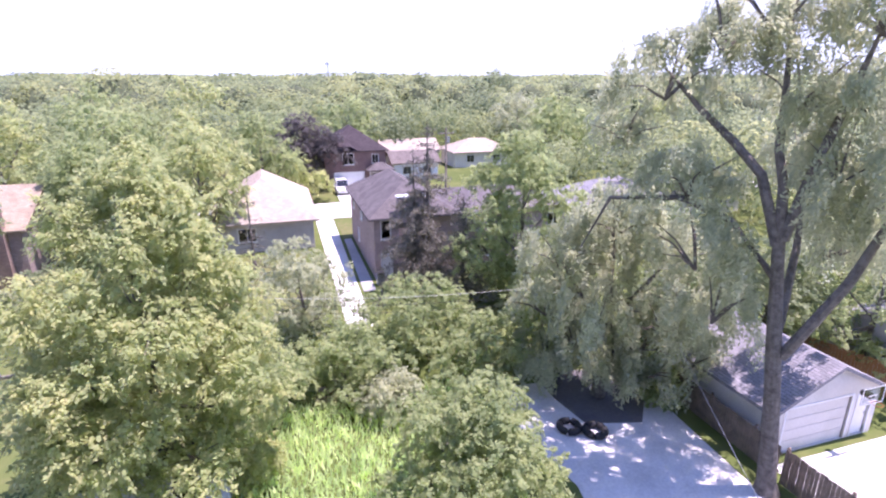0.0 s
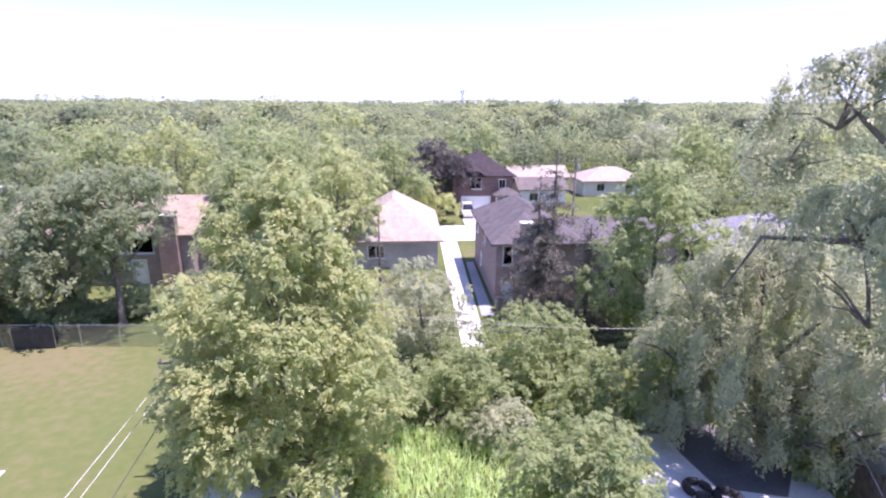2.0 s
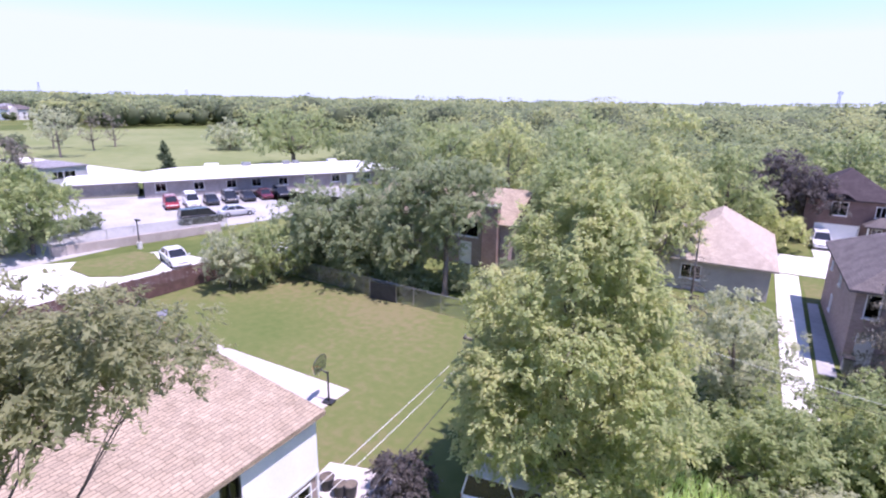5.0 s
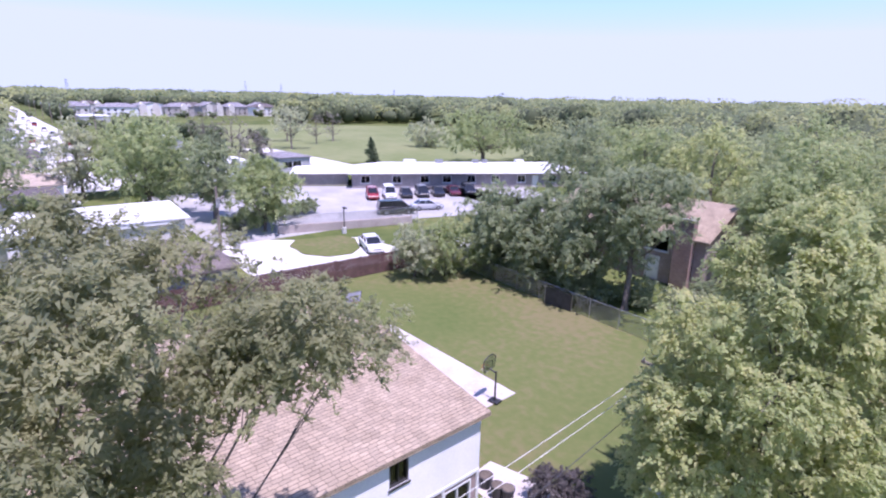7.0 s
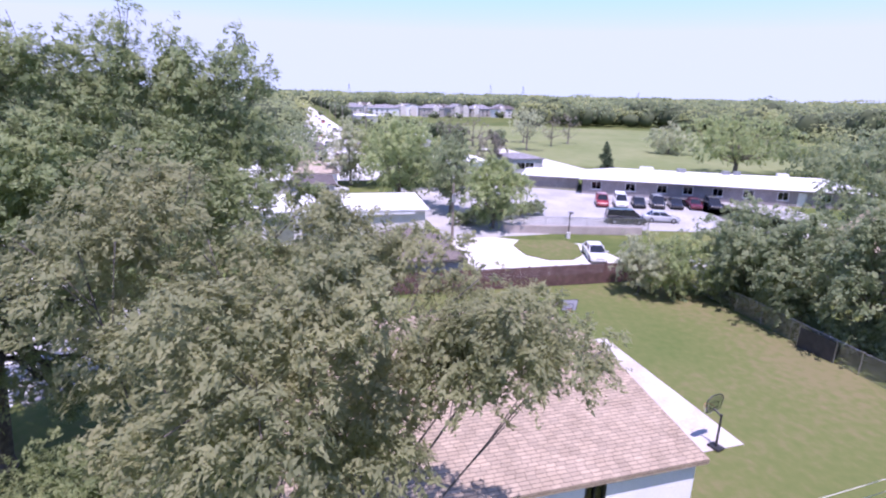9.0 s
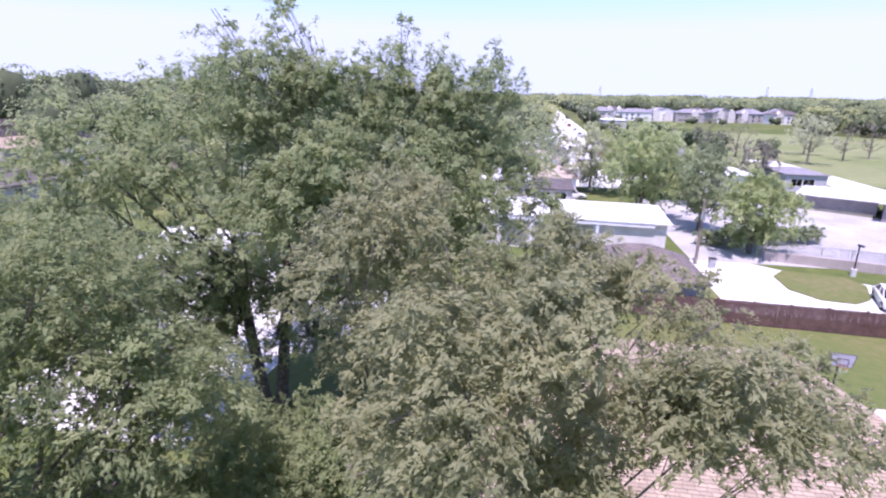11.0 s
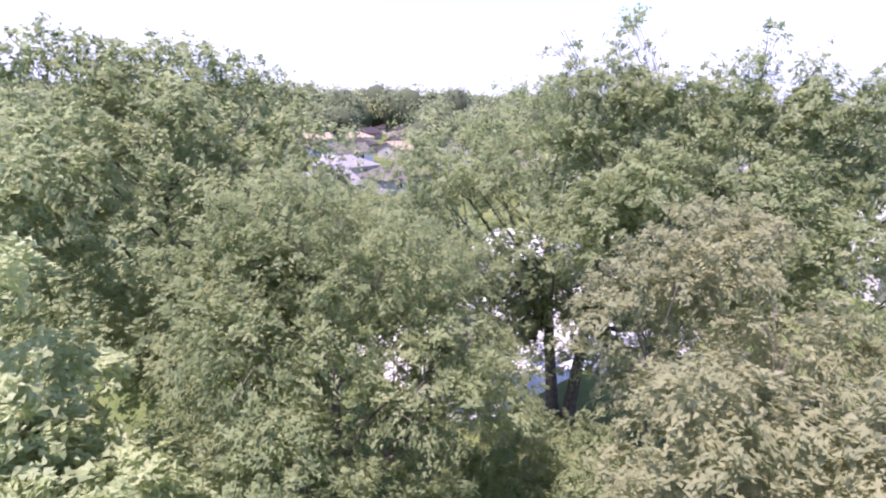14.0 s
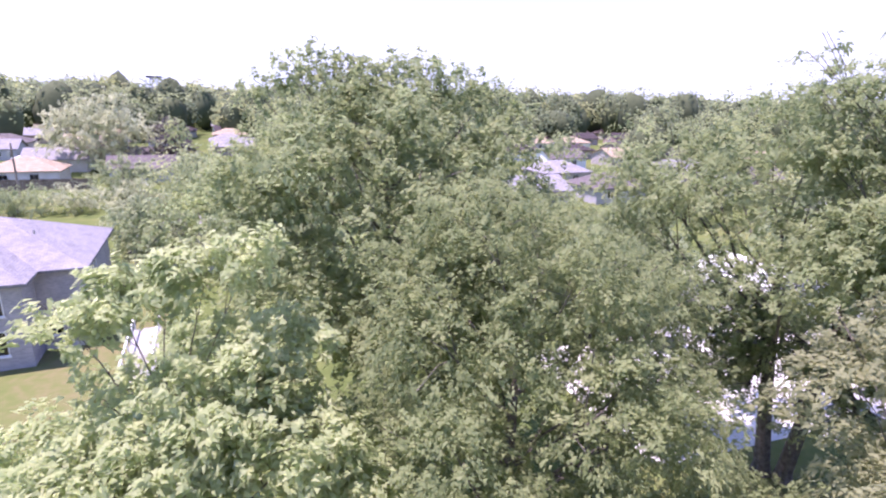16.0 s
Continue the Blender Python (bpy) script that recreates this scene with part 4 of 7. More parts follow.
def hoop(m, h, label, fan=False):
    """Freestanding basketball hoop; the board faces +x."""
    ob = thing("basketball_hoop", m, label, "hoop")
    part("pole", tube(bmesh.new(), [(0, 0, 0), (0, 0, h - 0.25)], [0.055, 0.05], 10), M["black_metal"], ob)
    part("arm", tube(bmesh.new(), [(0, 0, h - 0.35), (0.42, 0, h - 0.2)], [0.04, 0.04], 8), M["black_metal"], ob)
    b = bmesh.new()
    n = 14
    prof = [(math.cos(math.pi * i / n) * 0.56, 0.22 + math.sin(math.pi * i / n) * 0.32) for i in range(n + 1)] if fan else [(0.56, 0.42), (-0.56, 0.42)]
    prof = prof + [(-0.45, -0.3), (0.45, -0.3)]
    fr = [b.verts.new((0.42, y, h + z)) for y, z in prof]
    bk = [b.verts.new((0.45, y, h + z)) for y, z in prof]
    b.faces.new(fr), b.faces.new(bk[::-1])
    for i in range(len(prof)):
        b.faces.new((fr[i], fr[(i + 1) % len(prof)], bk[(i + 1) % len(prof)], bk[i]))
    bd = part("backboard", b, M["glass" if fan else "board"], ob, "clear fan-shaped backboard with a black rim" if fan else "grey backboard with a dark rim")
    for i in range(len(prof)):
        (ya, za), (yb, zb) = prof[i], prof[(i + 1) % len(prof)]
        part("edge", tube(bmesh.new(), [(0.435, ya, h + za), (0.435, yb, h + zb)], [0.025, 0.025], 5), M["black_metal"], bd)
    sq = bmesh.new()
    for y0, y1, z0, z1 in ((-0.28, 0.28, 0.12, 0.16), (-0.28, 0.28, -0.2, -0.16), (-0.28, -0.24, -0.16, 0.12), (0.24, 0.28, -0.16, 0.12)):
        box(sq, 0.452, 0.458, y0, y1, h + z0, h + z1)
    part("target_square", sq, M["black_metal"], bd)
    ring = [(0.68 + 0.22 * math.cos(a), 0.22 * math.sin(a), h - 0.2) for a in np.linspace(0, math.tau, 17)]
    part("rim", tube(bmesh.new(), ring, [0.012] * 17, 5, cap=False), M["rim"], ob)
    for i in range(0, 16, 2):
        x, y, z = ring[i]
        part("net_cord", tube(bmesh.new(), [(x, y, z), (0.68 + (x - 0.68) * 0.55, y * 0.55, z - 0.38)], [0.006, 0.006], 4), M["white"], ob)
    part("foot", bx(-0.3, 0.3, -0.25, 0.25, 0.0, 0.09, bevel=0.02), M["black_metal"], ob)
    return ob


M["board"] = material("grey_board", (0.30, 0.31, 0.36), (0.42, 0.43, 0.48), 0.35)
M["rim"] = paint_material("rim_paint", (0.5, 0.12, 0.05))


# ---- ground and paving ----
def sheet(name, pts, z0, z1, mat, label, category="ground", m=None, kind="structure"):
    ob = part(name, slab(bmesh.new(), pts, z0, z1), M[mat], None, label, m=m or GRID.copy(), kind=kind)
    ob["category"] = category
    return ob


g = bmesh.new()
rad = [0, 30, 80, 200, 500, 1200, 3200]
ring0 = None
for r in rad:
    ring = [g.verts.new((r * math.cos(a), r * math.sin(a), 0.0)) for a in np.linspace(0, math.tau, 49)[:-1]] if r else [g.verts.new((0, 0, 0))]
    if ring0:
        for i in range(48):
            j = (i + 1) % 48
            g.faces.new((ring0[0], ring[i], ring[j]) if len(ring0) == 1 else (ring0[i], ring[i], ring[j], ring0[j]))
    ring0 = ring
gr = part("ground", g, M["turf"], None, "flat grassy ground reaching to the horizon", kind="structure")
gr["category"] = "ground"
sheet("lawn", [(-39.2, 4.5), (-13.0, 4.5), (-13.0, 15.0), (-10.5, 16.5), (-10.0, 32.3), (-38.2, 32.6)], -0.05, 0.012, "lawn", "mown back lawn with dry patches", "lawn")
sheet("lawn_2", [(-16, 34), (2, 34), (2, 47), (-16, 47)], -0.05, 0.012, "lawn", "shaded back lawn behind the fence", "lawn")
sheet("lawn_3", [(3, -52), (24, -52), (24, -22), (3, -22)], -0.05, 0.012, "lawn", "mown lawn round the grey house", "lawn")
sheet("lawn_4", [(-34, -16), (-14, -16), (-14, 3.5), (-34, 3.5)], -0.05, 0.012, "lawn", "patchy lawn under the large trees", "lawn")
sheet("lawn_5", [(5.9, 49.5), (12, 49.5), (12, 58.4), (5.9, 58.4)], -0.05, 0.012, "lawn", "strip of lawn beside the tan house", "lawn")
sheet("lawn_6", [(-8, 67), (7.3, 67), (7.3, 75), (-8, 75)], -0.05, 0.012, "lawn", "front lawn before the brown house", "lawn")
sheet("court", [(-28.5, 15.4), (-16.72, 15.4), (-16.72, 20.1), (-28.5, 20.1)], -0.05, 0.05, "court", "pale concrete slab of a small ball court", "pavement")
sheet("driveway", [(8.6, 21.3), (17.2, 20.6), (16.6, 11.5), (15.5, 5), (8.6, 5), (10.2, 14)], -0.05, 0.03, "drive", "bleached old driveway in dappled shade", "pavement")
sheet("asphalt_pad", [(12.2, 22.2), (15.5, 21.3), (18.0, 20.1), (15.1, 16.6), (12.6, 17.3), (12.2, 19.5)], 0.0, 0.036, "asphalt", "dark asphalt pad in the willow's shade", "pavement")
sheet("driveway_2", [(18.2, 3), (27, 3), (27, 12.6), (18.2, 12.6)], -0.05, 0.035, "concrete", "sunlit concrete apron before the garage", "pavement")
sheet("gravel_drive", [(3.6, 30), (5.2, 30), (5.7, 58), (3.8, 58)], -0.05, 0.03, "concrete", "bright pale drive along the house", "pavement")
# grey strip laid in for the shadow between drive and house
sheet("footpath", [(5.55, 36), (6.5, 36), (6.6, 50), (5.9, 50)], -0.05, 0.02, "lot", "dull grey strip standing in for the shadow beside the drive", "pavement")
sheet("road", [(-160, 58.5), (140, 58.5), (140, 66.4), (-160, 66.4)], -0.05, 0.03, "concrete", "sunlit pale concrete street", "road")
sheet("driveway_3", [(7.6, 66.4), (12.4, 66.4), (12.4, 74.9), (7.6, 74.9)], -0.05, 0.035, "concrete", "bright concrete garage driveway", "pavement")
sheet("parking_lot", [(-55.5, 17.0), (-55.5, 40), (-47.5, 68), (-66, 76), (-90, 38), (-90, 17)], -0.05, 0.03, "lot", "bleached asphalt car park", "pavement")
sheet("yard", [(-55.4, 16.4), (-41.3, 16.4), (-41.0, 32.5), (-46.0, 32.0), (-50.8, 31.0), (-53.8, 24.5), (-55.4, 22.5)], -0.05, 0.04, "concrete", "bright concrete yard behind the fence", "pavement")
isl = sheet("grass_island", [(-53.5, 24.8), (-51.5, 23.2), (-47.8, 23.0), (-45.6, 24.6), (-45.2, 27.0), (-46.6, 28.8), (-50.2, 30.4), (-52.4, 29.8)], 0.0, 0.13, "lawn", "kerbed grass island in the yard", "lawn")
sheet("meadow", [(-300, 60), (-285, 150), (-215, 235), (-130, 235), (-96, 120), (-100, 88), (-130, 50)], -0.05, 0.012, "meadow", "open green meadow beyond the low building", "meadow")
sheet("road_2", [(-900, 10), (-100, 8), (-100, 24), (-900, 30)], -0.05, 0.02, "drive", "wide pale main road into the distance", "road")
sheet("yard_2", [(-52, -25), (-19, -27), (-18.5, -14.6), (-34, -13.4), (-52, -15)], -0.05, 0.03, "concrete", "bright concrete drive by the white garage", "pavement")
sheet("asphalt_patch", [(-28.2, -13.2), (-31.5, -15.6), (-44, -16.6), (-44, -10.5), (-31.5, -10.2)], 0.0, 0.038, "lot", "dull grey patch beside the bright drive", "pavement")
sheet("lot_3", [(-330, -7), (-76, -2.5), (-76, 7.6), (-330, 9.5)], -0.05, 0.024, "concrete", "bright forecourts along the main road", "pavement")
sheet("lot_2", [(-120, -30), (-60, -30), (-60, 0.5), (-120, 0.5)], -0.05, 0.02, "lot", "pale paved yards among the sheds", "pavement")

sheet("footpath_2", [(-13.6, 15.0), (-10.6, 15.9), (-9.4, 15.0), (-10.4, 13.3), (-13.4, 13.2)], -0.05, 0.03, "court", "pale concrete path beside the split-level house", "pavement")

# low retaining wall of the car park
rw = part("retaining_wall", bx(0, 16.5, 0, 0.3, 0, 1.0, bevel=0.03), M["tan_concrete"], None, "low tan concrete retaining wall", m=at(-57.0, 24.4, 0, 75), kind="structure")
rw["category"] = "wall"
chain_fence(at(-57.4, 24.4, 0.0, 75), 17.5, 2.0, "grey chain link fence on the retaining wall")

# ---- houses ----
hA = house("garden_house", at(-11.53, -0.48, 0, 90), 12.6, 12.6, 4.76, "split-level house with white siding over brick and a pink shingle roof", wall="brick_tan", roof="roof_pink", kind="gable", rise=0.88, over=0.27,
           openings=[("S", 8.65, 9.4, 3.5, 4.55, "dark"), ("S", 3.4, 4.4, 3.3, 4.4, "window"), ("S", 10.95, 12.25, 0.4, 2.1, "window"), ("S", 6.6, 7.8, 0.6, 1.8, "window"), ("E", 2.5, 3.5, 3.3, 4.4, "window"), ("E", 7, 8, 0.05, 2.1, "door")])
# white siding hangs over the brick of the lower storey
for side, holes in (("S", [(8.65, 9.4, 3.5, 4.55), (3.4, 4.4, 3.3, 4.4)]), ("E", [(2.5, 3.5, 3.3, 4.4)]), ("N", []), ("W", [])):
    sm = side_matrix(side, 12.6, 12.6)
    part("siding", wall_mesh(12.6, 2.4, 4.7, holes, 0.045), M["white_siding"], hA, "white lapped siding", m=sm @ pose(0, -0.048, 0))
    part("trim_board", bx(0, 12.6, -0.07, -0.003, 2.27, 2.396), M["white"], hA, m=sm)
for x in (10.85, 12.5):
    part("corner_post", bx(x, x + 0.1, -0.06, -0.003, 0, 2.265), M["white"], hA)
# shingle courses on the slope that faces the maple
ce = bmesh.new()
box(ce, -0.27, 12.87, 0.0, 0.165, 0.0, 0.012)
flat_map(ce)
course = bpy.data.meshes.new("shingle_course")
ce.to_mesh(course)
ce.free()
course.materials.append(M["roof_pink"])
slope = math.atan2(0.88, 6.3)
for i in range(43):
    o = new("shingle_course", course)
    o.parent = hA
    y = -0.27 + i * 0.153 * math.cos(slope)
    o.matrix_basis = pose(0, y, 4.76 + y * 0.88 / 6.3 + 0.006, math.degrees(slope) - 1.6, 0, 0)
hB = house("brick_house", at(6.85, 38.2), 6.4, 12.6, 5.1, "two-storey tan brick house with grey hip roof", wall="brick_tan", roof="roof_grey", rise=2.0,
           openings=[("S", 0.5, 1.3, 3.2, 4.7, "window0"), ("S", 0.55, 1.3, 0.15, 2.1, "door"), ("W", 1.8, 2.5, 3.4, 4.6, "window0"), ("W", 6.2, 7.0, 3.4, 4.6, "window0"), ("W", 4.2, 5.0, 0.9, 2.1, "window")])
chimney(hB, 1.75, -0.62, 0.0, 6.5, 2.1, 0.6, "brick_tan", "white")
wing = wall_mesh(9.0, 0, 4.6, [(1.5, 3.0, 2.9, 4.2), (5.0, 6.6, 2.9, 4.2), (2.0, 3.6, 0.6, 2.1)])
part("wing_wall", wing, M["brick_tan"], hB, m=pose(6.405, 1.4, 0))
for a0, a1, b0, b1 in ((1.5, 3.0, 2.9, 4.2), (5.0, 6.6, 2.9, 4.2), (2.0, 3.6, 0.6, 2.1)):
    window(hB, pose(6.405, 1.4, 0), a0, a1, b0, b1)
part("wing_wall", flat_map(bx(15.2, 15.4, 1.605, 11.0, 0, 4.6)), M["brick_tan"], hB)
part("wing_roof", roof_mesh("hip", 9.0, 9.6, 4.62, 1.0, 0.4), M["roof_grey"], hB, m=pose(6.86, 1.4, 0))
hC = house("pink_house", at(-5.6, 48.2), 8.6, 14.0, 3.0, "low tan house with a pinkish hip roof", wall="tan_siding", roof="roof_blush", rise=3.0, over=0.5,
           openings=[("S", 2, 3.6, 1.0, 2.3, "window"), ("E", 3, 4.4, 1.0, 2.3, "window"), ("E", 8, 9.2, 1.0, 2.3, "window")])
hD = house("brown_house", at(6.6, 75.0), 8.6, 10.0, 5.6, "two-storey dark brick house with brown hip roof", wall="brick_brown", roof="roof_dark", rise=2.9,
           openings=[("S", 1.3, 5.4, 0.05, 2.3, "garage"), ("S", 2.5, 4.1, 3.4, 5.0, "window"), ("S", 6.6, 7.6, 3.5, 4.8, "window"), ("S", 6.6, 7.6, 0.8, 2.2, "window")])
eb = bmesh.new()
n = 12
for i in range(n):
    a0, a1 = -1.4 + 2.8 * i / n, -1.4 + 2.8 * (i + 1) / n
    z0, z1 = 5.25 + 0.75 * math.cos(a0 / 1.4 * math.pi / 2), 5.25 + 0.75 * math.cos(a1 / 1.4 * math.pi / 2)
    vs = [eb.verts.new(p) for p in ((3.3 + a0, -0.5, z0), (3.3 + a1, -0.5, z1), (3.3 + a1, 2.2, z1 + 0.5), (3.3 + a0, 2.2, z0 + 0.5), (3.3 + a0, -0.5, z0 - 0.12), (3.3 + a1, -0.5, z1 - 0.12))]
    eb.faces.new(vs[:4]), eb.faces.new((vs[0], vs[4], vs[5], vs[1]))
bmesh.ops.remove_doubles(eb, verts=eb.verts, dist=0.001)
part("eyebrow_roof", flat_map(eb), M["roof_dark"], hD)
pr = roof_mesh("hip", 3.4, 2.6, 2.9, 0.8, 0.25)
part("porch_roof", pr, M["roof_grey"], hD, m=pose(5.9, -1.6, 0))
for x in (6.1, 8.9):
    part("porch_post", bx(x - 0.08, x + 0.08, -1.4, -1.24, 0, 2.75, bevel=0.01), M["white"], hD)
hE = house("wooden_house", at(-33.3, 44.5), 15.3, 9.5, 4.7, "shaded brown brick house with a pink-grey roof", wall="brick_tan", roof="roof_pink", kind="gable", rise=2.3,
           openings=[("S", 8.3, 9.7, 2.9, 4.4, "window0"), ("S", 10.0, 12.2, 2.8, 4.5, "window0"), ("S", 10.3, 11.4, 0.1, 2.2, "door"), ("S", 8.6, 9.6, 1.3, 1.9, "window0"), ("S", 2, 3.6, 2.8, 4.3, "window")])
chimney(hE, 12.9, -0.7, 0.0, 6.1, 1.5, 0.68, "brick_red")
hF = house("garage", at(24.3, 13.1, 0, 90), 5.6, 5.9, 2.5, "cream garage with a grey shingle gable roof", wall="cream", roof="roof_pale", kind="gable", rise=1.45, over=0.35, category="garage",
           openings=[("W", 0.7, 4.3, 0.04, 2.15, "garage"), ("W", 4.7, 5.5, 0.04, 2.05, "door")])
hG = house("garage", at(28.8, 12.0, 0, 0), 7.5, 7.2, 2.6, "grey garage with pale gable roof", wall="grey_siding", roof="roof_pale", kind="gable", rise=1.5, over=0.3, category="garage",
           openings=[("W", 2, 3.2, 0.9, 2.0, "window")])
hH = house("workshop", at(-66.3, -3.4, 0, -4), 9.6, 18.4, 3.7, "cream workshop with a flat white roof", wall="cream", roof="roof_white", kind="hip", rise=0.7, over=0.4, category="workshop",
           openings=[("E", 1.6, 4.4, 0.05, 2.9, "garage"), ("E", 5.2, 7.8, 0.05, 2.9, "garage"), ("E", 8.4, 11.2, 0.05, 2.9, "garage"), ("N", 3, 5, 1, 2.4, "window")])
for y in (4.8, 8.1, 11.6):
    part("pillar", bx(9.62, 9.9, y - 0.17, y + 0.17, 0, 3.1, bevel=0.02), M["white"], hH)
part("fascia", bx(9.62, 9.95, 1.2, 17.2, 3.12, 3.45, bevel=0.02), M["white"], hH)
hI = house("long_building", at(-80.5, 48.3, 0, 60), 42.5, 10.0, 2.9, "long low grey building with a white roof", wall="brick_long", roof="roof_white", kind="hip", rise=1.15, over=0.7, category="building",
           openings=[("S", x, x + 1.6, 0.9, 2.2, "window") for x in (1.5, 7, 12, 16, 20.5, 25, 30, 36)] + [("S", 33.0, 34.0, 0.05, 2.1, "door")])
for k, x in enumerate((19, 20, 21.2)):
    vent(hI, x, 3.2, 3.55, 0.5)
for x, w in ((9.5, 2.2), (15.5, 1.4), (22.6, 1.2), (24.4, 1.0), (31.0, 1.6)):
    part("roof_unit", bx(x, x + w, 4.4, 5.6, 3.95, 4.5, bevel=0.04), M["steel" if w < 1.5 else "white"], hI, "grey ventilation unit" if w < 1.5 else "")
hJ = house("annex", at(-88.8, 41.3, 0, 60), 9.5, 9.0, 2.4, "lower annex with a weathered white roof", wall="brick_long", roof="roof_white", kind="hip", rise=0.8, over=0.6, category="building", openings=[("E", 2, 3.2, 0.8, 2.0, "window")])
hK = house("grey_house", at(7.3, -49.0), 16.0, 10.4, 5.6, "two-storey grey brick house with pale hip roof", wall="grey_brick", roof="roof_pale", rise=2.3, over=0.45,
           openings=[("N", 13.6, 14.6, 0.9, 2.3, "window"), ("W", 3.5, 4.5, 3.6, 4.8, "window")])
wing = wall_mesh(6.6, 0, 5.58, [(4.2, 5.5, 0.9, 2.5), (4.0, 5.6, 3.4, 4.9)])
part("wing_wall", wing, M["grey_brick"], hK, m=pose(9.2, 12.9, 0, 0, 0, 180))
for x in (2.6, 9.0):
    part("wing_wall", flat_map(bx(x, x + 0.2, 10.405, 12.695, 0, 5.58)), M["grey_brick"], hK)
window(hK, pose(9.2, 12.9, 0, 0, 0, 180), 4.2, 5.5, 0.9, 2.5)
window(hK, pose(9.2, 12.9, 0, 0, 0, 180), 4.0, 5.6, 3.4, 4.9)
part("wing_roof", roof_mesh("hip", 6.6, 7.4, 5.6, 1.7, 0.42), M["roof_pale"], hK, m=pose(2.6, 5.5, 0))
part("foundation", bx(-0.06, 2.54, 10.405, 10.55, 0, 0.35), M["concrete"], hK)
vent(hK, 5, 7.2, 7.1, 0.7), vent(hK, 3.0, 7.0, 6.8, 0.4)
hL = house("bungalow", at(-3.5, -60), 9.5, 8.0, 2.9, "bungalow with a pale low roof", wall="cream", roof="roof_pale", rise=1.8, openings=[("N", 3, 4.4, 1, 2.3, "window"), ("N", 6, 7.2, 1, 2.3, "window")])
hM = house("garage", at(-38.0, -31.5, 0, 90), 6.5, 8.8, 2.35, "grey garage with a bright white roof", wall="grey_siding", roof="roof_white", kind="gable", rise=1.5, over=0.3, category="garage",
           openings=[("E", 1.2, 4.6, 0.04, 2.1, "garage")])

hN = house("outbuilding", at(-47.6, 5.0), 7.2, 8.8, 2.7, "low outbuilding with a brown shingle hip roof", wall="tan_siding", roof="roof_brown", kind="hip", rise=1.7, over=0.35, category="shed",
           openings=[("E", 2, 3.2, 0.9, 2.0, "window"), ("N", 2.6, 3.5, 0.05, 2.1, "door")])

# ---- fences ----
board_fence(at(-39.9, 0.0, 0, 87), 34.0, 1.85, "fence_brown", "dark reddish-brown board fence along the lawn")
chain_fence(at(-38.0, 33.2, 0, -3), 27.0, 1.5, "grey chain link fence between the gardens")
board_fence(at(26.3, 19.0, 0, -72), 6.0, 1.85, "fence_tan", "orange cedar board fence behind the garage")
board_fence(at(17.9, 18.2, 0, -91), 6.2, 1.5, "wood", "weathered grey board fence beside the driveway")
board_fence(at(17.7, 11.8, 0, -88), 5.0, 1.6, "wood", "weathered grey board fence at the apron")

board_fence(at(17.5, -107.2, 0, -5), 15.0, 1.9, "wood", "weathered brown board fence between far back gardens", pitch=0.3)
board_fence(at(32.5, -108.5, 0, 0), 18.0, 1.9, "wood", "weathered grey board fence between far back gardens", pitch=0.3)

# ---- hoops, poles, cables ----
hoop(at(-16.85, 18.6, 0.05, 190), 2.0, "black pole hoop with a fan-shaped board", fan=True)
hoop(at(-28.9, 17.2, 0.05, -10), 2.6, "basketball hoop with a grey board")
utility_pole(at(-54.0, 17.0), 6.6, "wooden utility pole beside the yard", arm=False)
utility_pole(at(-8.3, 19.2), 6.0, "wooden pole among the leaves", arm=True)
utility_pole(at(24.3, -93.0), 9.0, "dark wooden pole behind the grey house", arm=False)
utility_pole(at(22.5, 69.5), 8.6, "street utility pole with crossarm")
lp = thing("car_park_lamp", at(-53.4, 30.9), "black lamp post on a concrete footing", "lamp")
part("footing", tube(bmesh.new(), [(0, 0, 0), (0, 0, 0.7)], [0.25, 0.25], 12), M["concrete"], lp)
part("post", tube(bmesh.new(), [(0, 0, 0.7), (0, 0, 3.0)], [0.07, 0.06], 8), M["black_metal"], lp)
part("head", bx(-0.12, 0.5, -0.15, 0.15, 2.96, 3.12, bevel=0.02), M["black_metal"], lp)
cable("cable", (-14.5, 14.5, 4.36), (-7.0, -2.07, 6.2), 0.05, 0.011, "wire_bright", "bright twisted service cable")
cable("cable", (-14.3, 14.7, 4.2), (-6.81, -1.58, 6.12), 0.05, 0.010, "wire_bright", "bright twisted service cable")
cable("cable", (-13.64, 15.33, 4.4), (-6.5, -0.71, 5.4), 0.05, 0.014, "wire", "dark overhead service cable")
cable("cable", (-9.0, 24.0, 4.6), (14.0, 26.5, 5.6), 0.7, 0.010, "wire_bright", "overhead cable along the hedge")
cable("cable", (-9.0, 24.2, 4.1), (14.0, 26.7, 5.1), 0.7, 0.010, "wire", "overhead cable along the hedge")
cable("cable", (-9.0, 24.4, 3.6), (14.0, 26.9, 4.6), 0.7, 0.010, "wire", "overhead cable along the hedge")
cable("cable", (9.6, 18.2, 5.0), (9.2, 9.5, 3.2), 0.05, 0.010, "steel", "slack cable by the driveway")

# ---- cars ----
P = {k: paint_material(k + "_car_paint", c) for k, c in {"red": (0.30, 0.03, 0.035), "white": (0.78, 0.78, 0.78), "black": (0.02, 0.021, 0.025), "maroon": (0.13, 0.02, 0.03), "silver": (0.48, 0.49, 0.51), "blue": (0.04, 0.07, 0.16)}.items()}
row = [("red", "suv", "red hatchback"), ("white", "van", "white van"), ("black", "sedan", "black saloon car"), ("black", "suv", "black estate car"), ("black", "sedan", "black saloon car"), ("maroon", "sedan", "maroon saloon car"), ("black", "suv", "dark sport utility car")]
for i, (c, k, lab) in enumerate(row):
    car("parked_car", at(-70.6 + i * 0.9, 46.0 + i * 2.62, 0.03, -28), P[c], lab + " parked by the low building", k, "cars parked in the row")
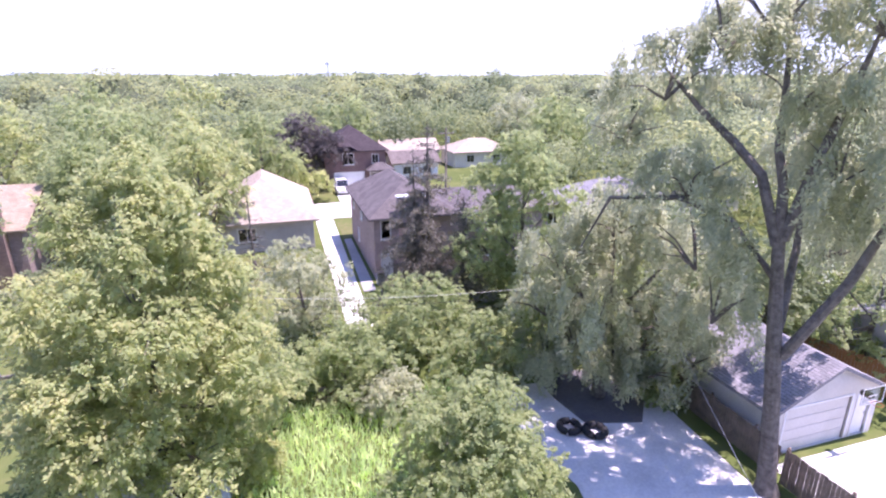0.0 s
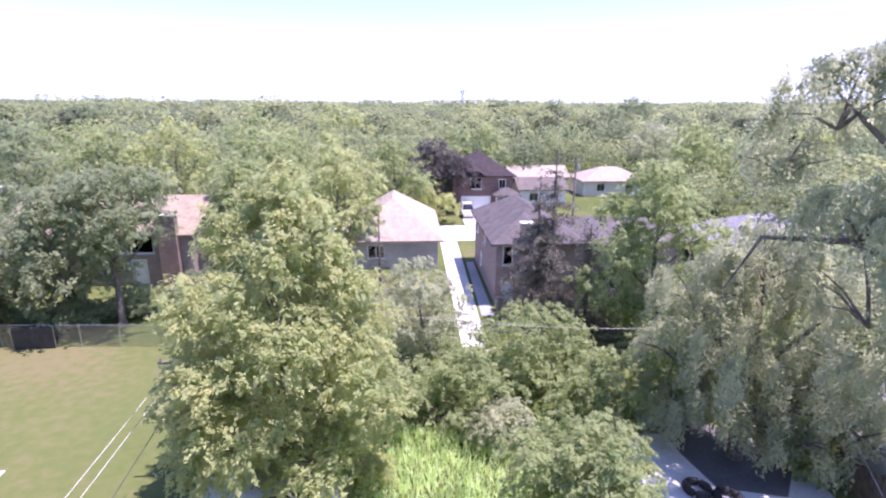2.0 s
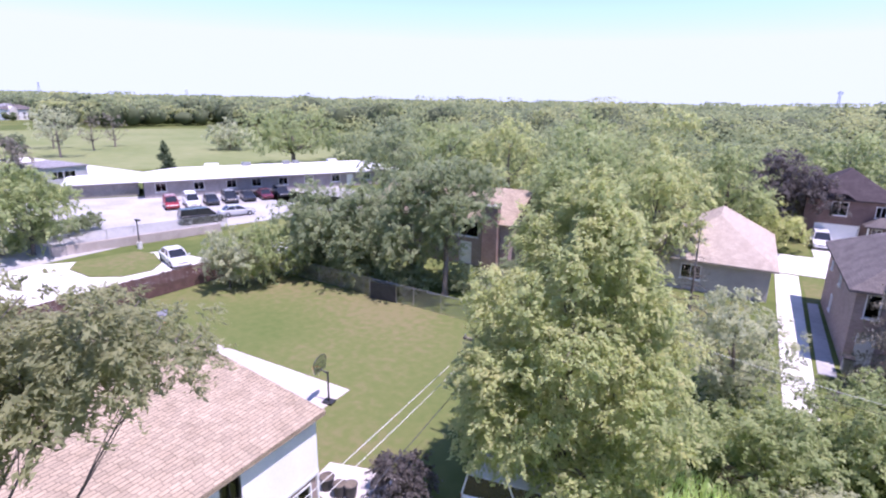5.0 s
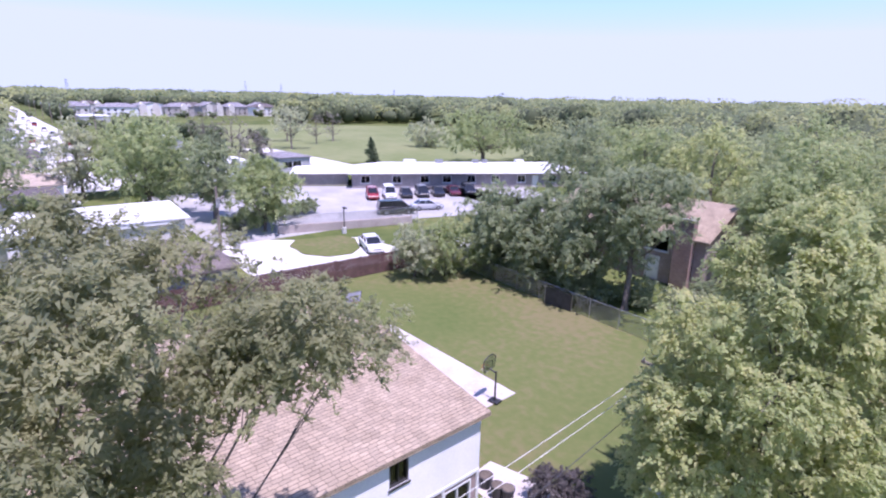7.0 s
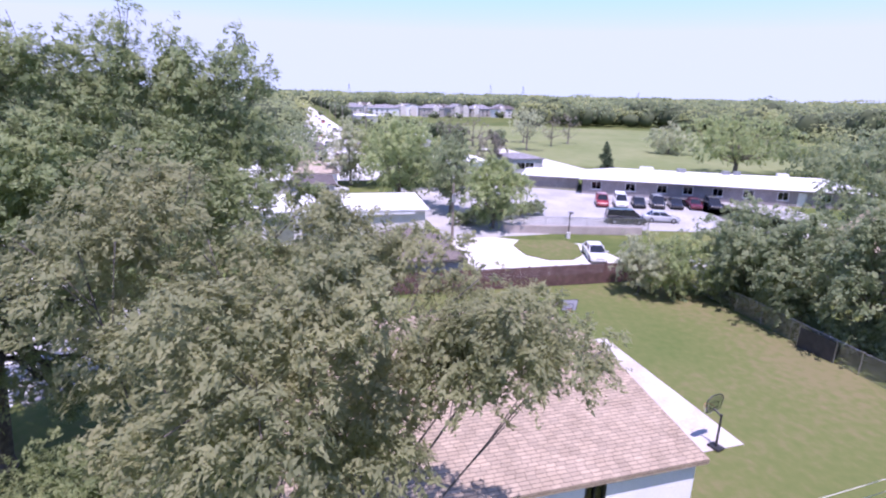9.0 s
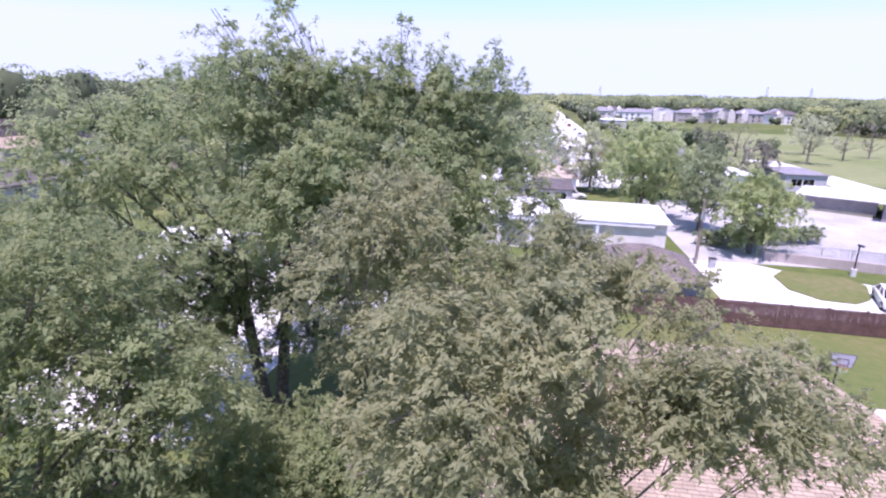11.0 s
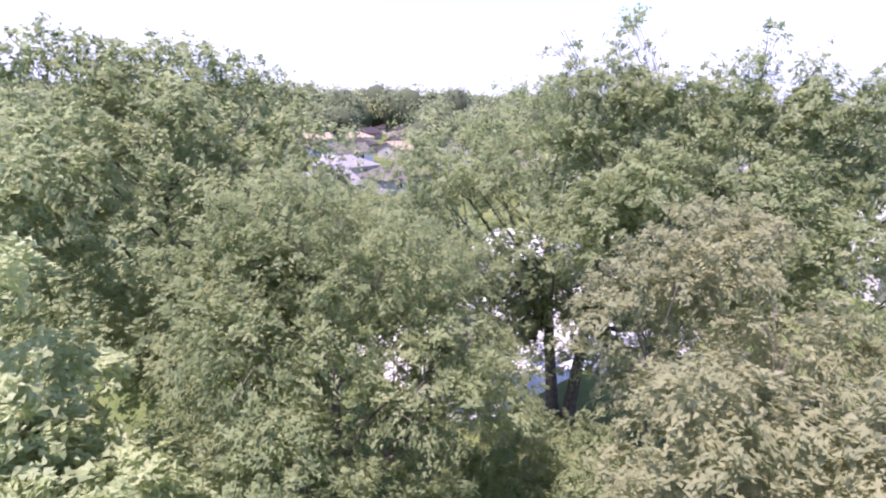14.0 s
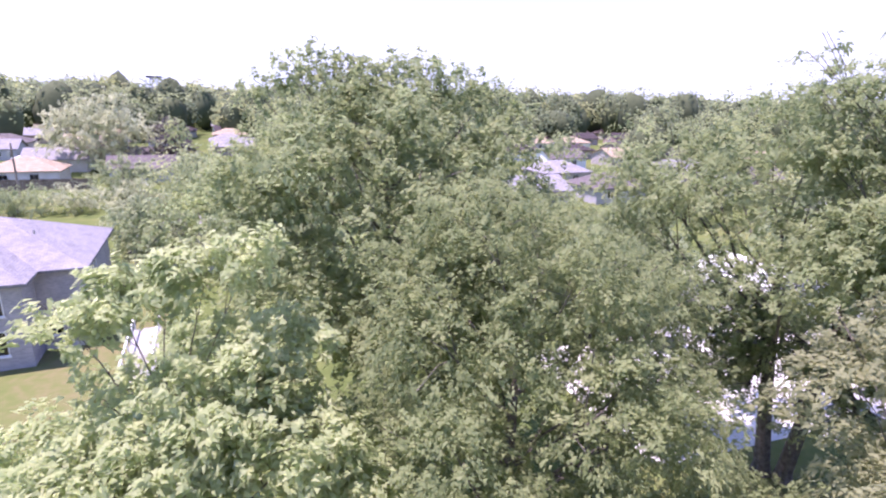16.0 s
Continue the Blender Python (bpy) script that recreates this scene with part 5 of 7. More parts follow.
car("parked_car", at(-58.8, 47.6, 0.03, 68), P["silver"], "silver saloon car in the car park", "sedan")
car("parked_car", at(-58.9, 42.2, 0.03, 68), P["black"], "dark van behind the bushes", "van")
car("parked_car", at(-45.6, 29.6, 0.04, -18), P["white"], "white saloon car in the fenced yard", "sedan")
car("parked_car", at(8.5, 72.8, 0.035, -90), P["white"], "white car before a garage door", "suv")
car("parked_car", at(-27.5, -23.0, 0.03, 35), P["white"], "white van on the concrete drive", "van")
car("parked_car", at(-23.5, -18.5, 0.03, 40), P["silver"], "silver car on the concrete drive", "sedan")


# ---- the near trees ----
R = np.random.default_rng
tree("maple_tree", -9.6, 15.9, auto_lobes(R(3), 0.4, 12.0, 4.15, 28, wide=0.34, size=0.36) + [(0.4, 0.2, 12.1, 0.7, 0.7, 1.0), (-0.8, 0.9, 11.4, 0.9, 0.9, 1.0), (1.3, -0.3, 11.0, 1.0, 1.0, 1.1)], 12.8, 0.22, "leaf_maple", "bark", "light green maple with yellowing dense leaves", clumps=11500, leaves=14, spread=0.2, size=0.145, seed=3, hollow=0.66, low=-0.8)
tree("small_tree", 1.3, 14.3, auto_lobes(R(4), 1.0, 5.6, 2.9, 14, wide=0.4, size=0.42), 5.4, 0.12, "leaf_shrub", "bark", "small round-headed tree beside the driveway", clumps=4600, leaves=14, spread=0.14, size=0.12, seed=4, hollow=0.64, low=-0.8)
tree("ash_tree", -18.3, -18.6, [q for q in auto_lobes(R(5), 5.6, 15.2, 8.2, 28, wide=0.55, size=0.31) if (q[2] > 9.0 or q[0] + q[1] < 0.5) and (q[1] > -4 or q[2] > 12.5)] + 3 * [(-2.0, 2.0, 7.6, 1.4, 1.4, 1.2), (2.0, -2.0, 7.8, 1.6, 1.6, 1.3), (3.6, -3.2, 6.4, 1.3, 1.3, 1.1), (-3.4, 3.2, 8.4, 1.6, 1.6, 1.3), (-4.6, 4.2, 6.6, 1.3, 1.3, 1.1), (1.6, -1.4, 5.6, 0.9, 0.9, 0.8), (0.9, -0.9, 7.2, 1.1, 1.1, 1.0), (1.3, -1.4, 4.4, 0.95, 0.95, 0.8), (2.3, -2.0, 5.8, 1.2, 1.2, 1.0), (2.7, -2.4, 3.8, 1.0, 1.0, 0.9), (-1.7, 1.6, 6.4, 1.0, 1.0, 0.9), (-2.7, 2.6, 5.8, 1.3, 1.3, 1.1), (-3.1, 3.0, 4.0, 1.1, 1.1, 0.9), (-1.6, 1.5, 3.4, 0.95, 0.95, 0.8), (-2.3, 2.2, 2.4, 0.95, 0.95, 0.8)] + [(0.7, -0.6, 16.4, 1.0, 1.0, 1.4), (-0.9, 0.9, 16.2, 1.2, 1.2, 1.5), (6.8, -1.3, 13.6, 2.6, 2.6, 2.0), (6.0, 1.6, 13.4, 2.6, 2.6, 2.0), (3.4, 0.6, 15.0, 2.2, 2.2, 1.6), (2.0, 4.0, 12.5, 2.4, 2.4, 1.8), (1.5, 1.5, 7.6, 1.2, 1.2, 1.0), (0.2, 2.3, 6.8, 1.1, 1.1, 0.9), (2.4, 0.3, 6.8, 1.1, 1.1, 0.9), (0.9, 0.9, 6.2, 0.9, 0.9, 0.7), (1.2, 1.7, 4.4, 1.2, 1.2, 0.9), (2.3, 0.2, 4.3, 1.1, 1.1, 0.9), (0.1, 2.7, 4.6, 1.2, 1.2, 0.9), (3.2, -1.2, 4.6, 1.2, 1.2, 0.9)], 16.4, 0.34, "leaf_ash", "bark_dark", "tall ash tree with two dark stems", clumps=13000, leaves=13, spread=0.23, size=0.175, seed=5, stems=2, gaps=0.16, slim=0.52, hollow=0.6, fork=0.42)
tree("ash_tree", -18.6, -10.4, [(2.2, 1.4, 12.6, 2.3, 2.3, 1.8), (3.4, -1.6, 13.0, 2.3, 2.3, 1.8), (0.6, 2.8, 11.8, 1.9, 1.9, 1.5), (-1.6, 1.0, 12.4, 2.2, 2.2, 1.7), (0.4, -2.6, 13.0, 2.2, 2.2, 1.7), (4.0, 1.6, 10.6, 2.2, 2.2, 1.7), (4.6, -2.4, 11.4, 2.2, 2.2, 1.7), (1.6, 2.6, 9.4, 2.2, 2.2, 1.7), (2.6, -0.6, 8.8, 2.0, 2.0, 1.5), (-0.6, 0.8, 9.8, 2.2, 2.2, 1.7), (3.4, 3.0, 7.4, 1.8, 1.8, 1.4),
    (3.9, -4.6, 15.0, 1.4, 1.4, 1.3), (2.0, -2.6, 15.0, 1.4, 1.4, 1.3), (0.7, -0.7, 14.8, 1.4, 1.4, 1.3), (-0.5, 1.4, 14.6, 1.3, 1.3, 1.3), (-1.2, 2.9, 13.8, 1.4, 1.4, 1.3), (-1.6, 4.2, 12.6, 1.0, 1.0, 1.0), (-1.3, 5.0, 11.4, 0.8, 0.8, 0.8),
    (4.5, -5.2, 17.7, 0.5, 0.5, 0.8), (4.2, -4.8, 16.8, 0.6, 0.6, 0.8), (2.9, -3.7, 18.2, 0.55, 0.55, 0.9), (3.1, -3.9, 17.1, 0.65, 0.65, 0.8), (2.3, -3.0, 17.4, 0.6, 0.6, 0.8), (1.4, -1.8, 16.9, 0.65, 0.65, 0.7), (0.4, -0.3, 17.6, 0.5, 0.5, 0.8), (0.5, -0.5, 16.8, 0.6, 0.6, 0.7), (-0.3, 1.0, 17.0, 0.5, 0.5, 0.7), (-1.2, 2.8, 17.0, 0.42, 0.42, 0.7), (-1.0, 2.5, 16.0, 0.6, 0.6, 0.7), (-1.4, 3.6, 15.9, 0.45, 0.45, 0.6)] + [(4.3 - 0.74 * i, -5.0 + 1.12 * i, 16.3 - 0.07 * i, 1.05, 1.05, 0.9) for i in range(8)], 16.0, 0.24, "leaf_ash", "bark_dark", "upright ash tree with ragged top shoots", clumps=12200, leaves=13, spread=0.2, size=0.152, seed=15, gaps=0.22, slim=0.52, hollow=0.6, fork=0.45)
tree("ash_tree", -4.4, -12.7, auto_lobes(R(6), 3.0, 13.9, 5.4, 22, wide=0.42, size=0.38) + [(-3.2, 1.0, 9.4, 1.6, 1.6, 1.3), (-4.2, -0.4, 10.6, 1.6, 1.6, 1.3), (-2.2, 2.4, 8.6, 1.5, 1.5, 1.2), (-4.6, 0.8, 8.2, 1.6, 1.6, 1.3), (-1.4, 1.4, 10.6, 1.5, 1.5, 1.2)], 14.6, 0.26, "leaf_olive", "bark_dark", "dense ash tree with olive leaves", clumps=14500, leaves=13, spread=0.18, size=0.12, seed=6, gaps=0.1, slim=0.52, hollow=0.62)
tree("ash_tree", -6.12, -2.98, [(0.58 * a, 0.58 * b, 6.47 + 0.58 * c, *[0.58 * k for k in q]) for a, b, c, *q in [(a - 3.0, b + 2.2, c + (0.9 if b > 4 and c < 7.6 else 0), *[k * (0.7 if b > 4 and c < 7.6 or b > 1 and a > 2 and c < 7 else 1) for k in q]) for a, b, c, *q in auto_lobes(R(7), 4.6, 12.2, 6.2, 18, wide=0.5, size=0.36) + [(-1.0, 6.6, 8.0, 1.5, 1.6, 0.9), (-3.5, 5.6, 8.6, 1.6, 1.6, 1.0), (-2.0, -5.4, 12.0, 2.0, 2.0, 1.6), (1.0, -6.0, 11.0, 2.0, 2.0, 1.6)] if not (a > 2.5 and b > 2.5 and c < 9)] + [(-1.9, 3.9, 8.2, 1.35, 1.35, 0.9), (-2.5, 5.1, 8.5, 1.3, 1.3, 0.9), (-3.4, 6.3, 8.2, 1.0, 1.0, 0.7), (-1.2, 3.6, 6.8, 0.9, 0.9, 0.7), (-3.5, 5.9, 8.9, 1.1, 1.1, 0.8), (-4.6, 6.8, 8.0, 0.9, 0.9, 0.7), (-4.4, 8.0, 7.6, 0.9, 0.9, 0.7), (-2.9, 4.2, 7.4, 1.0, 1.0, 0.8), (-1.25, 8.7, 9.8, 0.8, 0.8, 0.6), (-1.36, 8.1, 10.02, 0.86, 0.86, 0.69), (-1.38, 6.98, 10.3, 0.9, 0.9, 0.7)]], 13.4, 0.17, "leaf_bronze", "bark_dark", "spreading ash tree with bronze-green leaves over the roof", clumps=13800, leaves=13, spread=0.122, size=0.094, seed=7, gaps=0.33, least=0.85, fork=0.6, slim=0.52, hollow=0.6)
tree("oak_tree", -1.0, -21.2, [(a, b, c * 1.045, *q) for a, b, c, *q in auto_lobes(R(8), 4.5, 16.0, 7.4, 28, wide=0.62, size=0.32) + [(0.2, 4.6, 11.2, 2.3, 2.3, 1.9), (-1.6, 4.0, 13.0, 2.1, 2.1, 1.7), (2.2, 4.0, 13.0, 2.1, 2.1, 1.7), (0.4, 3.0, 14.6, 1.9, 1.9, 1.5), (-3.6, 3.0, 12.0, 2.1, 2.1, 1.7), (4.0, 3.0, 11.6, 2.1, 2.1, 1.7), (4.4, 0.9, 15.3, 0.9, 0.9, 0.8), (1.4, 1.4, 15.4, 1.6, 1.6, 1.2), (-1.4, 1.5, 15.3, 1.6, 1.6, 1.2), (3.2, 0.7, 16.2, 1.0, 1.0, 1.0), (2.0, 0.5, 16.3, 0.9, 0.9, 0.8), (1.0, 0.4, 16.2, 0.9, 0.9, 0.9), (0.0, 0.5, 16.4, 0.8, 0.8, 0.9), (-1.3, 0.6, 16.4, 0.9, 0.9, 1.0), (-2.5, 0.7, 15.9, 0.9, 0.9, 0.9), (-3.7, 0.9, 15.6, 0.9, 0.9, 0.8), (-4.6, 1.2, 14.4, 1.2, 1.2, 1.0), (-3.0, 3.5, 10.0, 2.6, 2.6, 2.2), (2.5, 4.0, 9.0, 2.6, 2.6, 2.2), (-5.0, 2.0, 8.0, 2.4, 2.4, 2.0)]], 17.8, 0.34, "leaf_ash", "bark", "tall broad tree with dense green leaves", clumps=15000, leaves=12, spread=0.22, size=0.17, seed=8, gaps=0.05, hollow=0.6)
tree("pale_tree", 4.4, -12.0, auto_lobes(R(9), 1.4, 10.6, 4.9, 26, wide=0.45, size=0.25) + [(1.1 - 0.8 * i, 1.5 - 0.33 * i, 11.6 + 0.25 * i, 0.85, 0.85, 0.65) for i in range(5)] + [(0.9 * i - 1.2, 2.4 + 0.2 * (i % 2), 9.0 - 0.35 * abs(i - 1), 1.15, 1.15, 0.9) for i in range(4)] + [(0.9 * i - 1.0, 3.0, 8.2, 1.1, 1.1, 0.9) for i in range(4)] + [(-1.6 - 0.6 * i, 1.5 + 0.25 * (i % 3), 10.2 - 0.55 * i, 1.15, 1.15, 0.9) for i in range(6)] + [(-2.6, 0.4, 10.8, 1.1, 1.1, 0.9), (-3.0, 1.3, 8.8, 1.2, 1.2, 1.0)], 11.8, 0.18, "leaf_pale", "bark", "open tree with pale yellow-green leaves", clumps=8600, leaves=12, spread=0.2, size=0.18, seed=9, gaps=0.2, hollow=0.6)
tree("ash_tree", -11.9, -10.8, auto_lobes(R(16), 0.8, 5.4, 3.8, 13, wide=0.45, size=0.42), 5.2, 0.14, "leaf_olive", "bark_dark", "low young ash between the taller trees", clumps=5200, leaves=13, spread=0.18, size=0.13, seed=16, gaps=0.1, slim=0.52, hollow=0.6)

# the large willow: trunk, limbs and hanging masses
willow("willow_tree", 12.66, 16.1, 20, [(-4.6, 2.6, 15.0, 1.9, 1.9, 1.5), (-3.2, 1.9, 16.4, 1.5, 1.5, 1.3), (-2.0, 1.2, 17.0, 1.8, 1.8, 1.6), (-1.0, 0.8, 14.6, 1.8, 1.8, 1.4), (0.4, -0.2, 16.8, 1.9, 1.9, 1.5), (1.8, 0.6, 14.4, 2.2, 2.2, 1.7), (0.2, 0.2, 12.4, 1.7, 1.7, 1.4), (2.4, -0.4, 11.0, 2.2, 2.2, 1.6), (-3.6, 2.2, 11.6, 1.9, 1.9, 1.3), (-3.0, 1.9, 9.0, 2.0, 2.0, 1.5), (-2.2, 1.7, 6.8, 1.6, 1.6, 1.2), (1.5, 3.8, 12.0, 2.2, 2.2, 1.7), (2.8, 3.4, 9.0, 2.0, 2.0, 1.6), (-5.6, 3.4, 13.2, 1.3, 1.3, 1.0)],
       [([(-0.9, 0.65, 9.2), (-1.1, 0.8, 11.6), (-1.4, 0.9, 12.7), (-1.5, 1.0, 14.8), (-1.7, 1.1, 17.4)], [0.2, 0.16, 0.14, 0.1, 0.03]), ([(-1.0, 0.7, 9.6), (-1.7, 1.1, 11.9), (-2.5, 1.6, 12.9), (-3.6, 2.1, 14.0), (-4.8, 2.7, 15.4)], [0.2, 0.17, 0.15, 0.1, 0.03]),
        ([(-0.35, 0.25, 5.6), (0.2, -0.2, 7.2), (0.7, -0.6, 8.7), (1.2, -0.9, 10.7), (2.2, -0.6, 13.0)], [0.19, 0.18, 0.16, 0.12, 0.05]), ([(-0.9, 0.6, 9.8), (-0.5, 0.4, 12.2), (-0.1, 0.1, 14.3), (0.4, -0.1, 16.8)], [0.2, 0.15, 0.12, 0.03]),
        ([(-0.8, 0.6, 8.3), (-2.2, 1.5, 10.2), (-3.8, 2.2, 10.9), (-6.0, 3.1, 10.7), (-6.9, 3.3, 8.7)], [0.16, 0.13, 0.11, 0.08, 0.03]), ([(-0.5, 0.5, 6.6), (0.6, 2.0, 9.0), (1.5, 3.6, 11.4)], [0.18, 0.13, 0.04])],
       ([(0, 0, 0), (-0.06, 0.03, 0.5), (-0.4, 0.2, 4), (-0.62, 0.42, 6.2), (-0.95, 0.68, 9.6)], [0.48, 0.33, 0.27, 0.25, 0.19]), "tall willow with a heavy grey trunk and hanging shoots", 4000, seed=11, drop=1.5)
willow("willow_tree", 8.1, 22.6, 11, [(0, 0, 8.9, 2.3, 2.3, 1.4), (-2.4, -0.2, 7.4, 2.0, 2.0, 1.4), (2.4, -0.6, 7.6, 2.2, 2.2, 1.5), (-1.0, -1.6, 5.8, 2.2, 2.0, 1.4), (-2.8, 0.4, 4.8, 1.9, 1.9, 1.3), (1.8, -1.8, 5.0, 2.2, 2.0, 1.5), (0.2, 1.8, 7.2, 2.2, 2.2, 1.5), (3.4, -0.8, 5.4, 2.0, 2.0, 1.5), (-1.6, -0.6, 3.6, 1.6, 1.6, 1.1), (1.4, -1.0, 3.6, 1.8, 1.6, 1.1), (-0.4, 0.2, 2.2, 1.9, 1.5, 1.0), (3.4, -1.4, 2.6, 1.6, 1.4, 1.1), (-2.6, 0.6, 2.2, 1.7, 1.5, 1.0), (0.2, -1.0, 2.8, 1.7, 1.3, 1.0), (1.6, -1.6, 2.4, 1.4, 1.2, 1.0)],
       [([(0, 0, 3), (-1.2, -0.1, 5.2), (-2.4, -0.2, 7.2)], [0.16, 0.12, 0.04]), ([(0, 0, 3.4), (1.2, -0.4, 5.6), (2.4, -0.6, 7.4)], [0.16, 0.12, 0.04])],
       ([(0, 0, 0), (0, 0, 4), (0, 0, 8.4)], [0.36, 0.28, 0.08]), "dense grey-green willow over the driveway", 4600, seed=12, drop=1.3)

# trees and shrubs of the middle distance
conifer("spruce_tree", -1.6, 35.6, 11.4, 3.6, "needle", "thin browning spruce with bare tops", seed=21, density=1.9, bare=0.62, stems=((0, 0, 0.92), (0.95, 0.1, 1.08)), size=0.2)
conifer("spruce_tree", 1.8, 34.6, 7.6, 3.2, "needle", "browning low spruce beside the tan house", seed=22, density=2.0, bare=0.3)
conifer("dead_conifer", -14.2, 38.6, 7.0, 2.0, "needle", "almost bare dead conifer", seed=23, density=0.25, bare=0.55)
for x, y, h, r in ((38.0, 108.0, 11.0, 2.4), (35.3, 114.7, 13.3, 3.0)):
    conifer("spruce_tree", x, y, h, r, "needle_green", "narrow dark spruce among the gardens", seed=int(h * 10), size=0.4)
conifer("spruce_tree", -115.6, 32.4, 7.2, 2.7, "needle_green", "dark green spruce at the meadow", seed=24, size=0.4)
